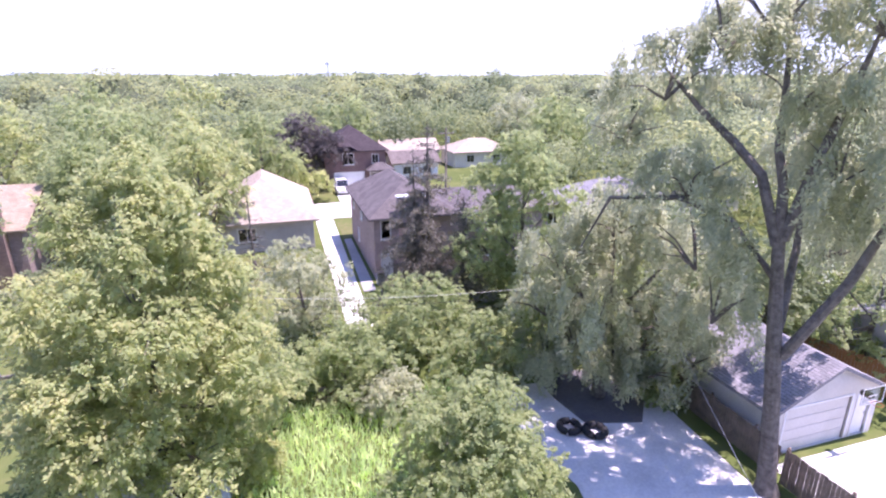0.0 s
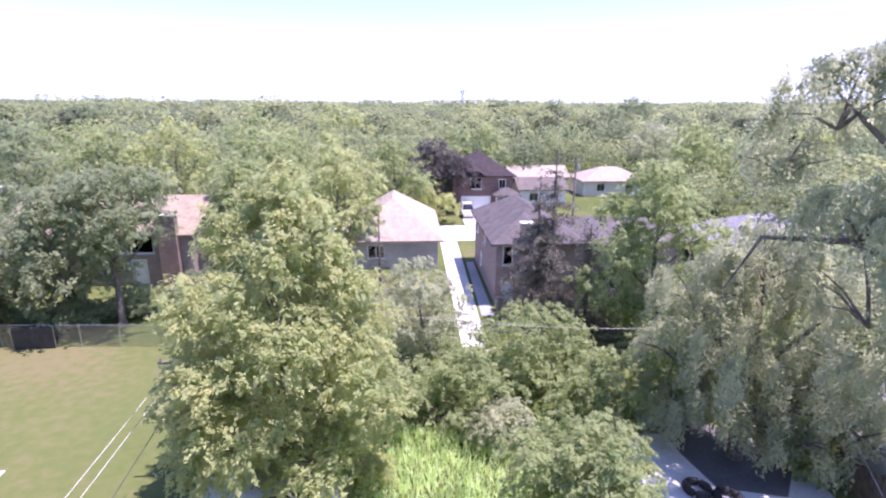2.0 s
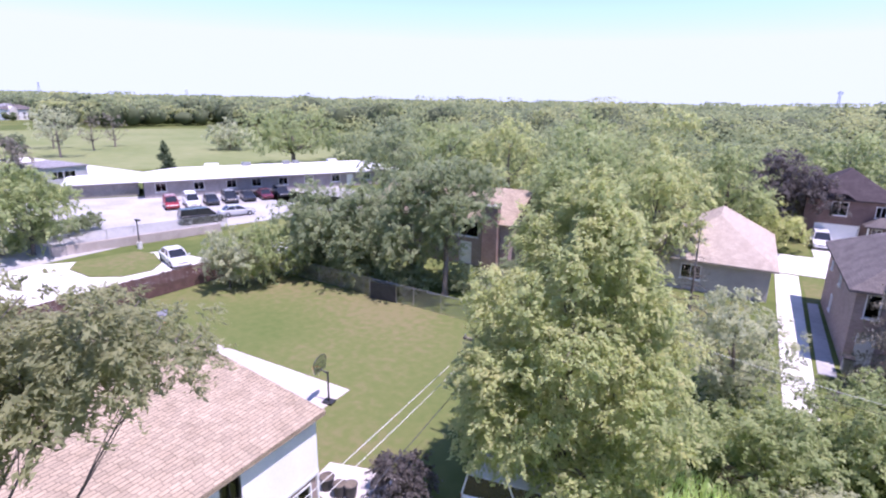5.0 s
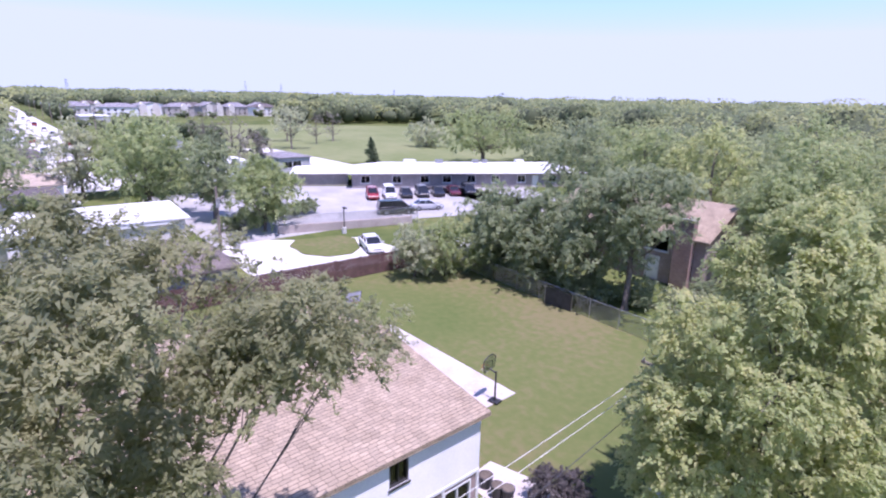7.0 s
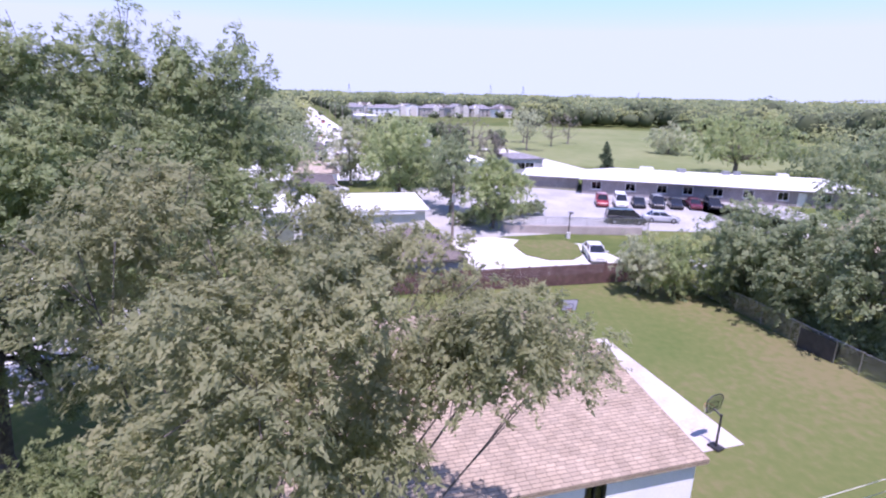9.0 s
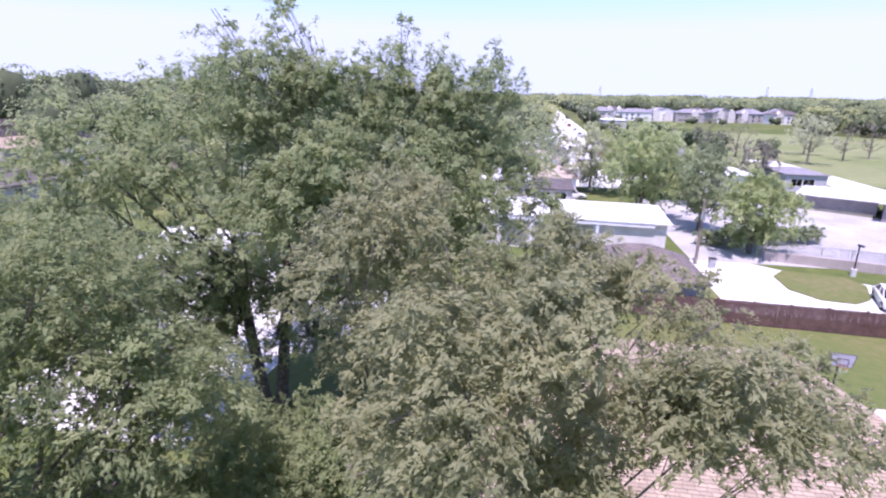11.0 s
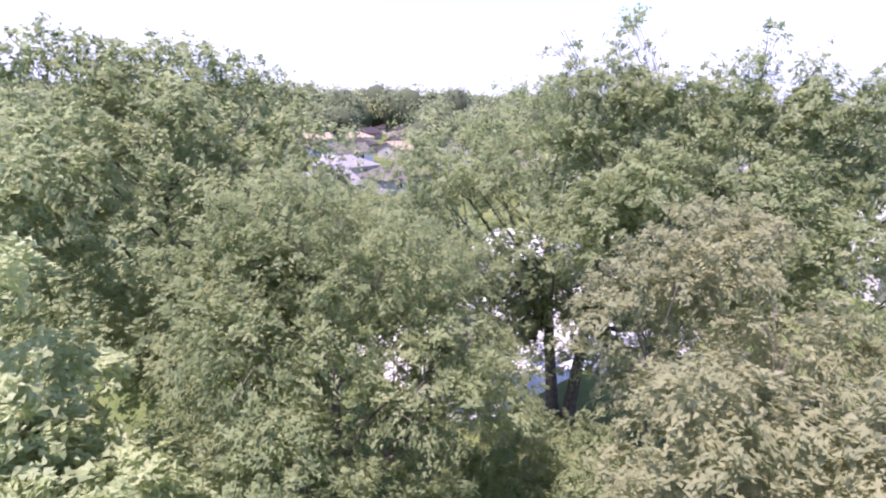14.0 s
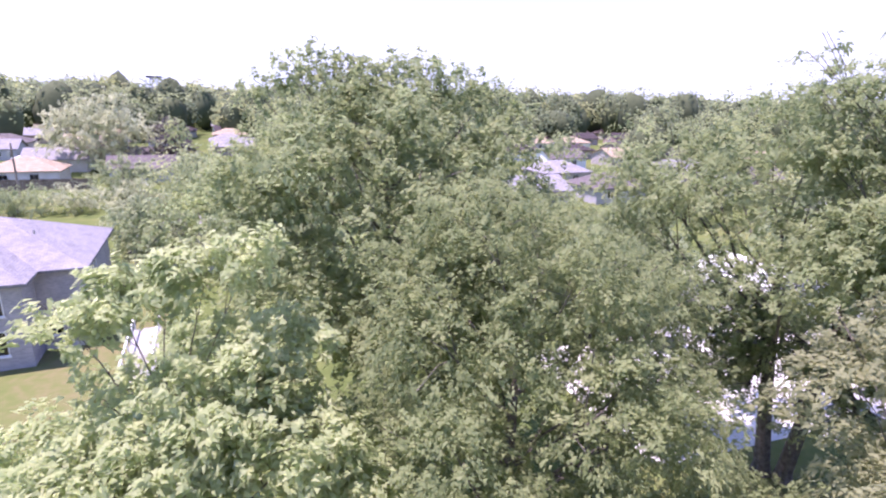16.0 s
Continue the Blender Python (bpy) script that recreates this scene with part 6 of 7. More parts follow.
MID = [
    ("maple_tree", 5.7, 34.0, 12.0, 4.4, 0.04, "leaf_shrub", "bright yellow-green maple behind the shrubs", 3400, 0.25, 0.1),
    ("small_tree", -7.9, 28.4, 6.6, 2.9, 0.06, "leaf_willow", "grey-green small tree before the pink house", 1500, 0.2, 0.2),
    ("shrub", -0.7, 26.9, 4.6, 3.5, 0.0, "leaf_shrub", "large overgrown shrub in the hedge", 1700, 0.2, 0.0),
    ("shrub", -4.4, 22.6, 3.5, 2.8, 0.0, "leaf_shrub", "broad shrub with dusty leaves", 1500, 0.18, 0.0),
    ("shrub", 2.6, 23.6, 4.0, 2.3, 0.0, "leaf_shrub", "climbing vine over a shrub", 1200, 0.18, 0.0),
    ("shrub", -7.6, 20.6, 4.2, 2.0, 0.0, "leaf_shrub", "upright shrub at the lawn edge", 1000, 0.18, 0.0),
    ("shrub", -1.9, 20.9, 2.4, 1.5, 0.0, "leaf_willow", "low grey-leaved shrub at the lawn", 700, 0.17, 0.0),
    ("shrub", 5.6, 25.0, 5.2, 2.6, 0.0, "leaf_shrub", "thick shrub beneath the willow", 1300, 0.19, 0.0),
    ("shrub", 10.6, 22.2, 3.0, 1.6, 0.0, "leaf_shrub", "green shrub beside the driveway", 700, 0.18, 0.0),
    ("shrub", -7.0, 16.6, 2.0, 1.2, 0.0, "leaf_lime", "yellow-green shrub at the maple's foot", 800, 0.15, 0.0),
    ("shrub", -17.4, 65.6, 5.0, 3.3, 0.0, "leaf_lime", "yellow-green rounded shrub by the street", 700, 0.32, 0.0),
    ("plum_tree", -18.7, 73.6, 10.2, 5.0, 0.15, "leaf_purple", "dark purple-leaved plum tree by the street", 1100, 0.45, 0.0),
    ("maple_tree", -28.0, 41.6, 10.8, 3.4, 0.2, "leaf_shrub", "full green garden tree", 1300, 0.32, 0.1),
    ("maple_tree", -20.0, 43.8, 11.4, 4.7, 0.2, "leaf_maple", "full green garden tree", 1300, 0.34, 0.1),
    ("maple_tree", -31.2, 51.0, 12.6, 6.0, 0.2, "leaf_shrub", "broad green garden tree", 1300, 0.4, 0.1),
    ("maple_tree", -41.4, 24.0, 8.2, 4.4, 0.08, "leaf_dark", "dark round maple behind the chain link fence", 2100, 0.27, 0.0),
    ("maple_tree", -36.9, 25.9, 8.5, 4.2, 0.08, "leaf_dark", "dark round maple behind the chain link fence", 2000, 0.27, 0.0),
    ("maple_tree", -32.7, 27.4, 9.5, 4.0, 0.1, "leaf_dark", "dark round maple behind the chain link fence", 2000, 0.27, 0.0),
    ("maple_tree", -29.6, 28.4, 11.6, 4.2, 0.42, "leaf_dark", "tall dark maple with a pale trunk", 2200, 0.27, 0.15),
    ("shrub", -42.2, 15.8, 5.4, 2.4, 0.1, "leaf_willow", "thin grey-green tree behind the fence", 900, 0.24, 0.2),
    ("shrub", -41.4, 18.6, 5.6, 2.3, 0.0, "leaf_shrub", "light green shrub behind the fence", 900, 0.24, 0.1),
    ("poplar_tree", -75.6, -7.7, 12.8, 5.4, 0.15, "leaf_shrub", "tall bright green tree behind the workshop", 1400, 0.42, 0.2),
    ("small_tree", -72.0, -0.2, 10.0, 3.6, 0.2, "leaf_dark", "dark small tree behind the workshop", 900, 0.38, 0.2),
    ("willow_like_tree", -63.8, 5.1, 9.2, 4.0, 0.12, "leaf_shrub", "rounded yellow-green tree by the car park", 1400, 0.36, 0.1),
    ("field_tree", -116.2, 60.4, 13.4, 13.0, 0.3, "leaf_shrub", "wide grey-green tree with forked limbs at the meadow", 2300, 0.5, 0.34),
    ("field_tree", -168.5, 22.4, 12.6, 6.5, 0.3, "leaf_willow", "thin tree on the meadow", 420, 0.5, 0.5),
    ("willow_like_tree", 57.0, -118.0, 15.6, 11.0, 0.15, "leaf_willow", "broad willow behind the grey house", 2600, 0.5, 0.3),
    ("plum_tree", 45.4, -124.5, 11.4, 5.0, 0.1, "leaf_purple", "dark purple-leaved tree beyond the house", 700, 0.45, 0.0),
    ("small_tree", 20.2, -48.5, 7.8, 3.7, 0.0, "leaf_dark", "dense small tree behind the grey house", 1100, 0.32, 0.0),
    ("small_tree", 14.5, -50.5, 9.5, 4.0, 0.1, "leaf_shrub", "green tree behind the grey house", 1100, 0.34, 0.1),
    ("broad_tree", 18.5, 82.9, 12.3, 7.4, 0.1, "leaf_shrub", "green dome-shaped street tree", 1300, 0.5, 0.0),
    ("broad_tree", 19.8, 209.0, 18.3, 10.0, 0.1, "leaf_dark", "dark tall tree above the canopy", 600, 1.1, 0.0),
    ("broad_tree", 16.0, 113.8, 12.1, 6.1, 0.1, "leaf_willow", "grey-green tree among the woods", 700, 0.6, 0.0),
    ("broad_tree", -16.2, 93.4, 12.3, 6.0, 0.1, "leaf_shrub", "green tree behind the brown house", 800, 0.5, 0.0),
    ("broad_tree", -56.4, 44.1, 13.6, 4.8, 0.1, "leaf_dark", "dark green tree beyond the gardens", 1000, 0.4, 0.0),
    ("broad_tree", -57.4, 55.2, 13.3, 6.6, 0.1, "leaf_shrub", "green spreading tree beyond the gardens", 1100, 0.42, 0.0),
    ("broad_tree", -47.9, 57.3, 14.0, 6.0, 0.1, "leaf_maple", "yellow-green spreading tree beyond the gardens", 1100, 0.42, 0.0),
    ("broad_tree", -48.4, 77.9, 14.6, 7.6, 0.1, "leaf_shrub", "wide green tree in the woods", 900, 0.5, 0.0),
    ("broad_tree", -44.0, 100.6, 15.2, 7.0, 0.1, "leaf_maple", "wide light green tree in the woods", 700, 0.6, 0.0),
    ("broad_tree", -25.8, 56.1, 12.0, 4.0, 0.1, "leaf_maple", "pale green slender garden tree", 1100, 0.36, 0.15),
    ("broad_tree", -20.9, 62.4, 11.6, 4.2, 0.1, "leaf_shrub", "green slender tree near the street", 1000, 0.38, 0.1),
    ("broad_tree", 42.4, 112.3, 12.3, 7.6, 0.1, "leaf_maple", "light green tree among houses", 800, 0.55, 0.0),
    ("broad_tree", -95.2, 81.1, 11.6, 7.5, 0.1, "leaf_shrub", "green tree beside the long building", 900, 0.5, 0.1),
    ("broad_tree", -73.4, 75.4, 12.2, 6.4, 0.1, "leaf_dark", "dark green tree beside the car park", 1000, 0.44, 0.0),
    ("broad_tree", -93.2, -18.1, 11.0, 4.5, 0.15, "leaf_willow", "grey-green tree by the main road", 700, 0.5, 0.1),
    ("broad_tree", -54.5, -24.9, 11.3, 3.8, 0.15, "leaf_shrub", "green tree beyond the garage", 900, 0.36, 0.1),
    ("broad_tree", -11.2, -58.8, 14.6, 4.2, 0.15, "leaf_dark", "tall tree beyond the bungalow", 900, 0.38, 0.1),
    ("small_tree", 14.6, 29.5, 8.4, 3.8, 0.02, "leaf_dark", "dense dull green tree behind the willow", 1500, 0.25, 0.05),
    ("small_tree", 18.6, 27.0, 7.0, 3.4, 0.02, "leaf_dark", "dense dull green tree behind the garage", 1300, 0.25, 0.05),
    ("broad_tree", 22.5, 24.5, 8.6, 4.4, 0.05, "leaf_shrub", "green tree behind the garage", 1300, 0.25, 0.1),
    ("small_tree", 28.5, -66.5, 6.0, 3.8, 0.0, "leaf_willow", "grey-green garden tree behind the houses", 900, 0.32, 0.0),
    ("small_tree", 40.0, -89.0, 7.0, 5.0, 0.0, "leaf_dark", "dark clipped tree in the back gardens", 700, 0.4, 0.0),
    ("small_tree", 26.0, -80.0, 8.5, 4.5, 0.0, "leaf_dark", "dark garden tree behind the bungalow", 700, 0.4, 0.0),
    ("broad_tree", 8.6, -66.0, 10.5, 6.0, 0.05, "leaf_shrub", "green tree behind the bungalow", 900, 0.4, 0.1),
    ("broad_tree", 0.5, -56.0, 9.5, 5.2, 0.05, "leaf_dark", "dark green tree beside the bungalow", 1000, 0.36, 0.05),
    ("broad_tree", -9.0, -44.0, 8.6, 5.0, 0.05, "leaf_shrub", "green garden tree behind the oak", 1000, 0.34, 0.05),
    ("broad_tree", 2.0, -38.0, 7.6, 4.4, 0.03, "leaf_shrub", "low green tree behind the oak", 1000, 0.3, 0.05),
    ("broad_tree", -20.0, -38.0, 9.0, 5.0, 0.1, "leaf_dark", "dark green tree beyond the white garage", 900, 0.34, 0.1),
    ("broad_tree", -94.6, -10.0, 12.6, 7.4, 0.05, "leaf_shrub", "wide green tree behind the workshop", 1500, 0.42, 0.15),
    ("broad_tree", -91.9, -1.7, 8.6, 4.4, 0.02, "leaf_dark", "dark round tree behind the workshop", 900, 0.36, 0.05),
    ("field_tree", -198.4, 25.0, 12.6, 5.6, 0.2, "leaf_willow", "thin tree on the meadow", 380, 0.5, 0.5),
    ("field_tree", -186.0, 33.0, 11.0, 4.4, 0.1, "needle", "half-bare tree on the meadow", 170, 0.4, 0.55),
    ("field_tree", -197.0, 41.0, 11.5, 4.4, 0.1, "needle", "half-bare tree on the meadow", 170, 0.4, 0.55),
    ("field_tree", -178.0, 6.0, 12.0, 5.5, 0.1, "needle", "half-bare tree on the meadow", 170, 0.4, 0.55),
    ("field_tree", -200.0, -2.0, 13.0, 6.0, 0.1, "needle", "half-bare tree on the meadow", 170, 0.4, 0.55),
    ("field_tree", -168.0, 66.0, 9.0, 7.0, 0.03, "leaf_willow", "low spreading thicket on the meadow", 500, 0.7, 0.2),
    ("field_tree", -120.0, 8.0, 8.4, 4.6, 0.05, "needle", "half-bare brown tree at the meadow", 300, 0.5, 0.4),
    ("shrub", 48.0, -76.0, 3.6, 4.4, 0.0, "leaf_dark", "dull hedge shrub behind the grey house", 500, 0.3, 0.0),
    ("shrub", 41.0, -78.0, 3.8, 4.2, 0.0, "leaf_willow", "grey-green hedge shrub behind the grey house", 500, 0.3, 0.0),
    ("shrub", -46.0, 22.0, 2.6, 2.2, 0.0, "leaf_dark", "shaded undergrowth behind the chain link fence", 500, 0.22, 0.0),
    ("shrub", -41.0, 23.0, 2.4, 2.4, 0.0, "leaf_dark", "shaded undergrowth behind the chain link fence", 500, 0.22, 0.0),
    ("shrub", -36.4, 24.4, 2.6, 2.4, 0.0, "leaf_dark", "shaded undergrowth behind the chain link fence", 500, 0.22, 0.0),
    ("shrub", -31.8, 26.6, 2.2, 2.2, 0.0, "leaf_dark", "shaded undergrowth behind the chain link fence", 500, 0.22, 0.0),
    ("shrub", -26.4, 31.6, 2.0, 1.9, 0.0, "leaf_willow", "pale flowering shrub before the brick house", 500, 0.18, 0.1),
    ("shrub", -29.6, 30.2, 2.2, 2.0, 0.0, "leaf_dark", "shaded undergrowth before the brick house", 500, 0.2, 0.0),
    ("shrub", -24.0, 33.6, 1.8, 2.0, 0.0, "leaf_dark", "shaded undergrowth before the brick house", 500, 0.2, 0.0),
    ("shrub", -27.4, 34.4, 2.4, 2.0, 0.0, "leaf_dark", "shaded undergrowth before the brick house", 500, 0.2, 0.0),
    ("shrub", -13.4, 10.9, 2.4, 1.3, 0.0, "leaf_purple", "dark purple shrub at the maple's foot", 700, 0.14, 0.0),
]
for i, (nm, x, y, h, r, z0, leaf, lab, cl, sz, gp) in enumerate(MID):
    shrub = nm == "shrub"
    tree(nm, x, y, auto_lobes(R(40 + i), h * max(z0, 0.03), h * 0.97, r, 9 if shrub else 13, wide=0.4, size=0.46), h * 0.95, 0.04 * h * (0.35 if shrub else 1.0 if nm == "field_tree" and r > 9 else 0.55), leaf, "bark", lab, "shrub" if shrub else "tree", clumps=int(cl * 0.98), leaves=10, spread=sz * 1.0, size=sz * 0.9, seed=40 + i, gaps=gp, hollow=0.62, low=-0.75, twigs=3)

# hedge by the car park
tree("hedge", 0, 0, [(1.1 * k, 0.15 * (k % 2), 0.95, 1.0, 0.9, 0.9) for k in range(13)], 1.6, 0.05, "leaf_dark", "bark", "long dense dark hedge at the car park", "hedge", clumps=1700, leaves=9, spread=0.2, size=0.24, seed=90, m=at(-61.9, 20.3, 0, 107))

# ---- far woods ----
rng = np.random.default_rng(77)


def open_ground(u, v, x, y, d, bearing):
    """True where no far tree stands."""
    if any(abs(x - q[1]) < 12 and math.hypot(x - q[1], y - q[2]) < q[4] + 2.0 for q in MID):
        return True
    if -46 < u < 31 and -58 < v < 56 and not (u < -8 and v > 52):
        return True
    if 2 < u < 36 and 56 < v < 96 or -8 < u < 30 and 50 < v < 69 or -40 < u < -16 and 40 < v < 56:
        return True
    if -96 < u < -40 and -4 < v < 92:
        return True
    if -280 < u < -96 and 50 < v < 212:
        return True
    if u < -60 and 6 < v < 32:
        return True
    if 58 < bearing < 101 and 95 < d < 285:
        return True
    if 83 < bearing < 101 and 285 < d < 560:
        return True
    if 96 < bearing < 128 and d < 700:
        return rng.random() < 0.45
    if 192 < bearing < 226 and d < 210:
        return rng.random() < 0.93
    if 128 <= bearing < 226 and d < 320:
        return rng.random() < (0.9 if 142 < bearing < 170 and d < 240 else 0.5)
    return False


near_s, mid_s, far_s = [], [], []
d = 48.0
while d < 2700:
    sp = 9.0 if d < 160 else 13.5 if d < 400 else 27 if d < 1000 else 70
    for a in np.arange(-52, 222, math.degrees(sp / d)):
        aa, dd = math.radians(a + rng.uniform(-0.4, 0.4) * math.degrees(sp / d)), d + rng.uniform(-0.45, 0.45) * sp
        x, y = -math.sin(aa) * dd, math.cos(aa) * dd
        q = GRID.inverted() @ Vector((x, y, 0))
        if open_ground(q.x, q.y, x, y, dd, math.degrees(aa)):
            continue
        h = rng.uniform(7.5, 13.0) if dd < 160 else rng.uniform(9.5, 15.0) if dd < 400 else rng.uniform(12.5, 17) if dd < 1000 else rng.uniform(14.5, 20)
        r = sp * rng.uniform(0.5, 0.8)
        if math.degrees(aa) > 122 and dd > 120:
            h += 3.6 + (rng.uniform(2.5, 6.5) if dd > 220 and rng.random() < 0.35 else 0)
        if math.degrees(aa) > 122 and 240 < dd < 520 and rng.random() < 0.3:
            h, r = rng.uniform(21, 26.5), r * 1.1
        if dd > 160 and rng.random() < 0.14:
            h, r = h + rng.uniform(1.5, 4.0), r * 1.25
        if dd > 400:
            h, r = h + 0.5, r * 0.85
        (near_s if dd < 160 else mid_s if dd < 400 else far_s).append((x, y, h, r))
    d += sp * 0.9
for nm, spots, lab, sd in (("near_woods", near_s, "belt of mixed garden trees", 81), ("middle_woods", mid_s, "rolling canopy of mixed trees", 84), ("far_woods", far_s, "far tree line on the horizon", 87)):
    pick = rng.random(len(spots))
    for k, (lo, hi, mt, word) in enumerate(((0, 0.5, "woods", "green"), (0.5, 0.72, "woods_lime", "yellow-green"), (0.72, 1, "woods_dark", "dull dark green"))):
        woods(nm, [q for q, p in zip(spots, pick) if lo <= p < hi], lab + ", " + word + " leaves", sd + k, mt)

# ---- trees between the far houses ----
def scatter(n, u0, u1, v0, v1, h0, h1, r0, r1):
    out = []
    for _ in range(n):
        q = at(rng.uniform(u0, u1), rng.uniform(v0, v1)).translation
        out.append((q.x, q.y, rng.uniform(h0, h1), rng.uniform(r0, r1)))
    return out


woods("town_trees", scatter(46, -330, -125, -110, -24, 6, 10, 3, 5.5) + scatter(22, -420, -150, 31, 46, 3.5, 6.5, 2.5, 4), "scattered green trees among the town houses", 191, "woods")
woods("town_trees", scatter(22, -412, -380, -70, 230, 3, 6.5, 3, 5) + scatter(22, -300, -150, 48, 70, 3, 7, 2, 4), "dull green trees before the apartment blocks", 192, "woods_dark")

# ---- tall weeds ----
n = 9000
u, v = rng.uniform(-3.2, 8.0, n), rng.uniform(10.0, 22.2, n)
hgt = rng.uniform(0.25, 0.7, n)
bx0 = np.stack((u, v, np.zeros(n)), 1)
ang = rng.uniform(0, math.tau, n)
side = np.stack((np.cos(ang), np.sin(ang), np.zeros(n)), 1) * 0.035
tip = bx0 + np.stack((rng.normal(size=n) * 0.14, rng.normal(size=n) * 0.14, hgt), 1)
midp = (bx0 + tip) / 2 + rng.normal(size=(n, 3)) * 0.03
vv = np.stack((bx0 - side, bx0 + side, midp + side * 0.8, tip), 1).reshape(-1, 3)
wd = new("tall_weeds", mesh_of("tall_weeds", vv, quads=np.arange(len(vv)).reshape(-1, 4)))
wd.data.materials.append(M["weeds"])
wd.matrix_basis = GRID.copy()
tagged(wd, "knee-high light green weeds and grass", "grass", "", "stuff")


# ---- houses farther off ----
WALLS, ROOFS = ["cream", "white_siding", "tan_siding", "grey_siding", "brick_tan"], ["roof_grey", "roof_pale", "roof_dark", "roof_pink"]
WORD = {"cream": "cream", "white_siding": "white", "tan_siding": "tan", "grey_siding": "grey", "brick_tan": "tan brick", "roof_grey": "grey", "roof_pale": "pale", "roof_dark": "dark", "roof_pink": "pinkish", "roof_blush": "blush", "roof_brown": "brown", "roof_white": "white"}
pick = random.Random(5)


def small_house(u, v, turn=0.0, w=11, d=8.5, eave=2.9, kind=None, wall=None, roof=None, storeys=1):
    wall, roof, kind = wall or pick.choice(WALLS), roof or pick.choice(ROOFS), kind or pick.choice(["hip", "gable"])
    op = [("S", w * 0.2, w * 0.2 + 1.4, 0.9, 2.2, "window"), ("S", w * 0.65, w * 0.65 + 1.4, 0.9, 2.2, "window"), ("N", w * 0.2, w * 0.2 + 1.4, 0.9, 2.2, "window"), ("N", w * 0.6, w * 0.6 + 1.4, 0.9, 2.2, "window"), ("E", d * 0.4, d * 0.4 + 1.3, 0.9, 2.2, "window")]
    if storeys > 1:
        op += [(s, a, b, c + 2.7, e + 2.7, t) for s, a, b, c, e, t in op]
    return house("house", at(u, v, 0, turn), w, d, eave + (storeys - 1) * 2.7, "%s house with a %s %s roof" % (WORD[wall], WORD[roof], kind), wall, roof, kind, rise=d * 0.22, openings=op, group="houses farther off", interior=False)


for u, v, w, d, wl, rf, k in ((18.5, 93, 10, 7, "cream", "roof_blush", "gable"), (17.2, 79, 7, 6, "white_siding", "roof_brown", "gable"), (30, 88, 11, 8, "cream", "roof_blush", "hip"), (80, 108, 12, 9, "white_siding", "roof_pale", "gable"), (60, 95, 10, 8, "white_siding", "roof_pale", "hip"), (31, 46, 9.5, 8, "white_siding", "roof_pale", "hip"), (24.5, 46, 6, 5, "tan_siding", "roof_pale", "gable"), (43, 48, 9, 8, "cream", "roof_pale", "gable")):
    small_house(u, v, 0, w, d, 2.9, k, wl, rf)
for v in (-78, -97, -121, -140, -166, -186, -215, -240, -275):
    for u in range(-300, 90, 19):
        q = at(u + 5, v).translation
        b = math.degrees(math.atan2(-q.x, q.y)) % 360
        if (143 < b < 168 or (190 < b < 214 and v < -115)) and pick.random() < 0.8:
            small_house(u + pick.uniform(-2, 2), v, 0)
for u, v, w, d, e in ((-96, -14, 14, 11, 3.4), (-112, 30, 12, 9, 3.2), (-118, -12, 16, 10, 3.6), (-140, -14, 15, 12, 3.4), (-108, -34, 12, 10, 3.2), (-165, -16, 18, 12, 3.8), (-190, -14, 14, 10, 3.4), (-150, -40, 16, 12, 3.6), (-215, -18, 18, 12, 4.2), (-240, -15, 14, 12, 3.8), (-180, 34, 14, 10, 3.4), (-210, 36, 14, 10, 3.4), (-260, -40, 20, 14, 5.5), (-300, -18, 22, 14, 4.5), (-340, -20, 22, 14, 4.5), (-390, -22, 26, 16, 6), (-330, 38, 20, 12, 4.2), (-115.5, 46, 10, 7, 3.2), (-90, -40, 13, 10, 3.2), (-130, -62, 14, 10, 3.4), (-170, -70, 16, 10, 3.4), (-220, -60, 16, 12, 4), (-450, -24, 24, 16, 6), (-520, -24, 26, 16, 7)):
    house("shop_building", at(u, v), w, d, e, "low pale building with a white roof", pick.choice(["cream", "white_siding", "grey_siding"]), pick.choice(["roof_white", "roof_pale"]), "hip", rise=0.6, over=0.3, category="building", group="buildings along the main road", interior=False,
          openings=[("E", 1, 3, 0.9, 2.3, "window"), ("E", d - 4, d - 2, 0.9, 2.3, "window"), ("N", 2, 4, 0.9, 2.3, "window"), ("N", w - 5, w - 2.5, 0.05, 2.6, "garage")])
blocks = random.Random(83)
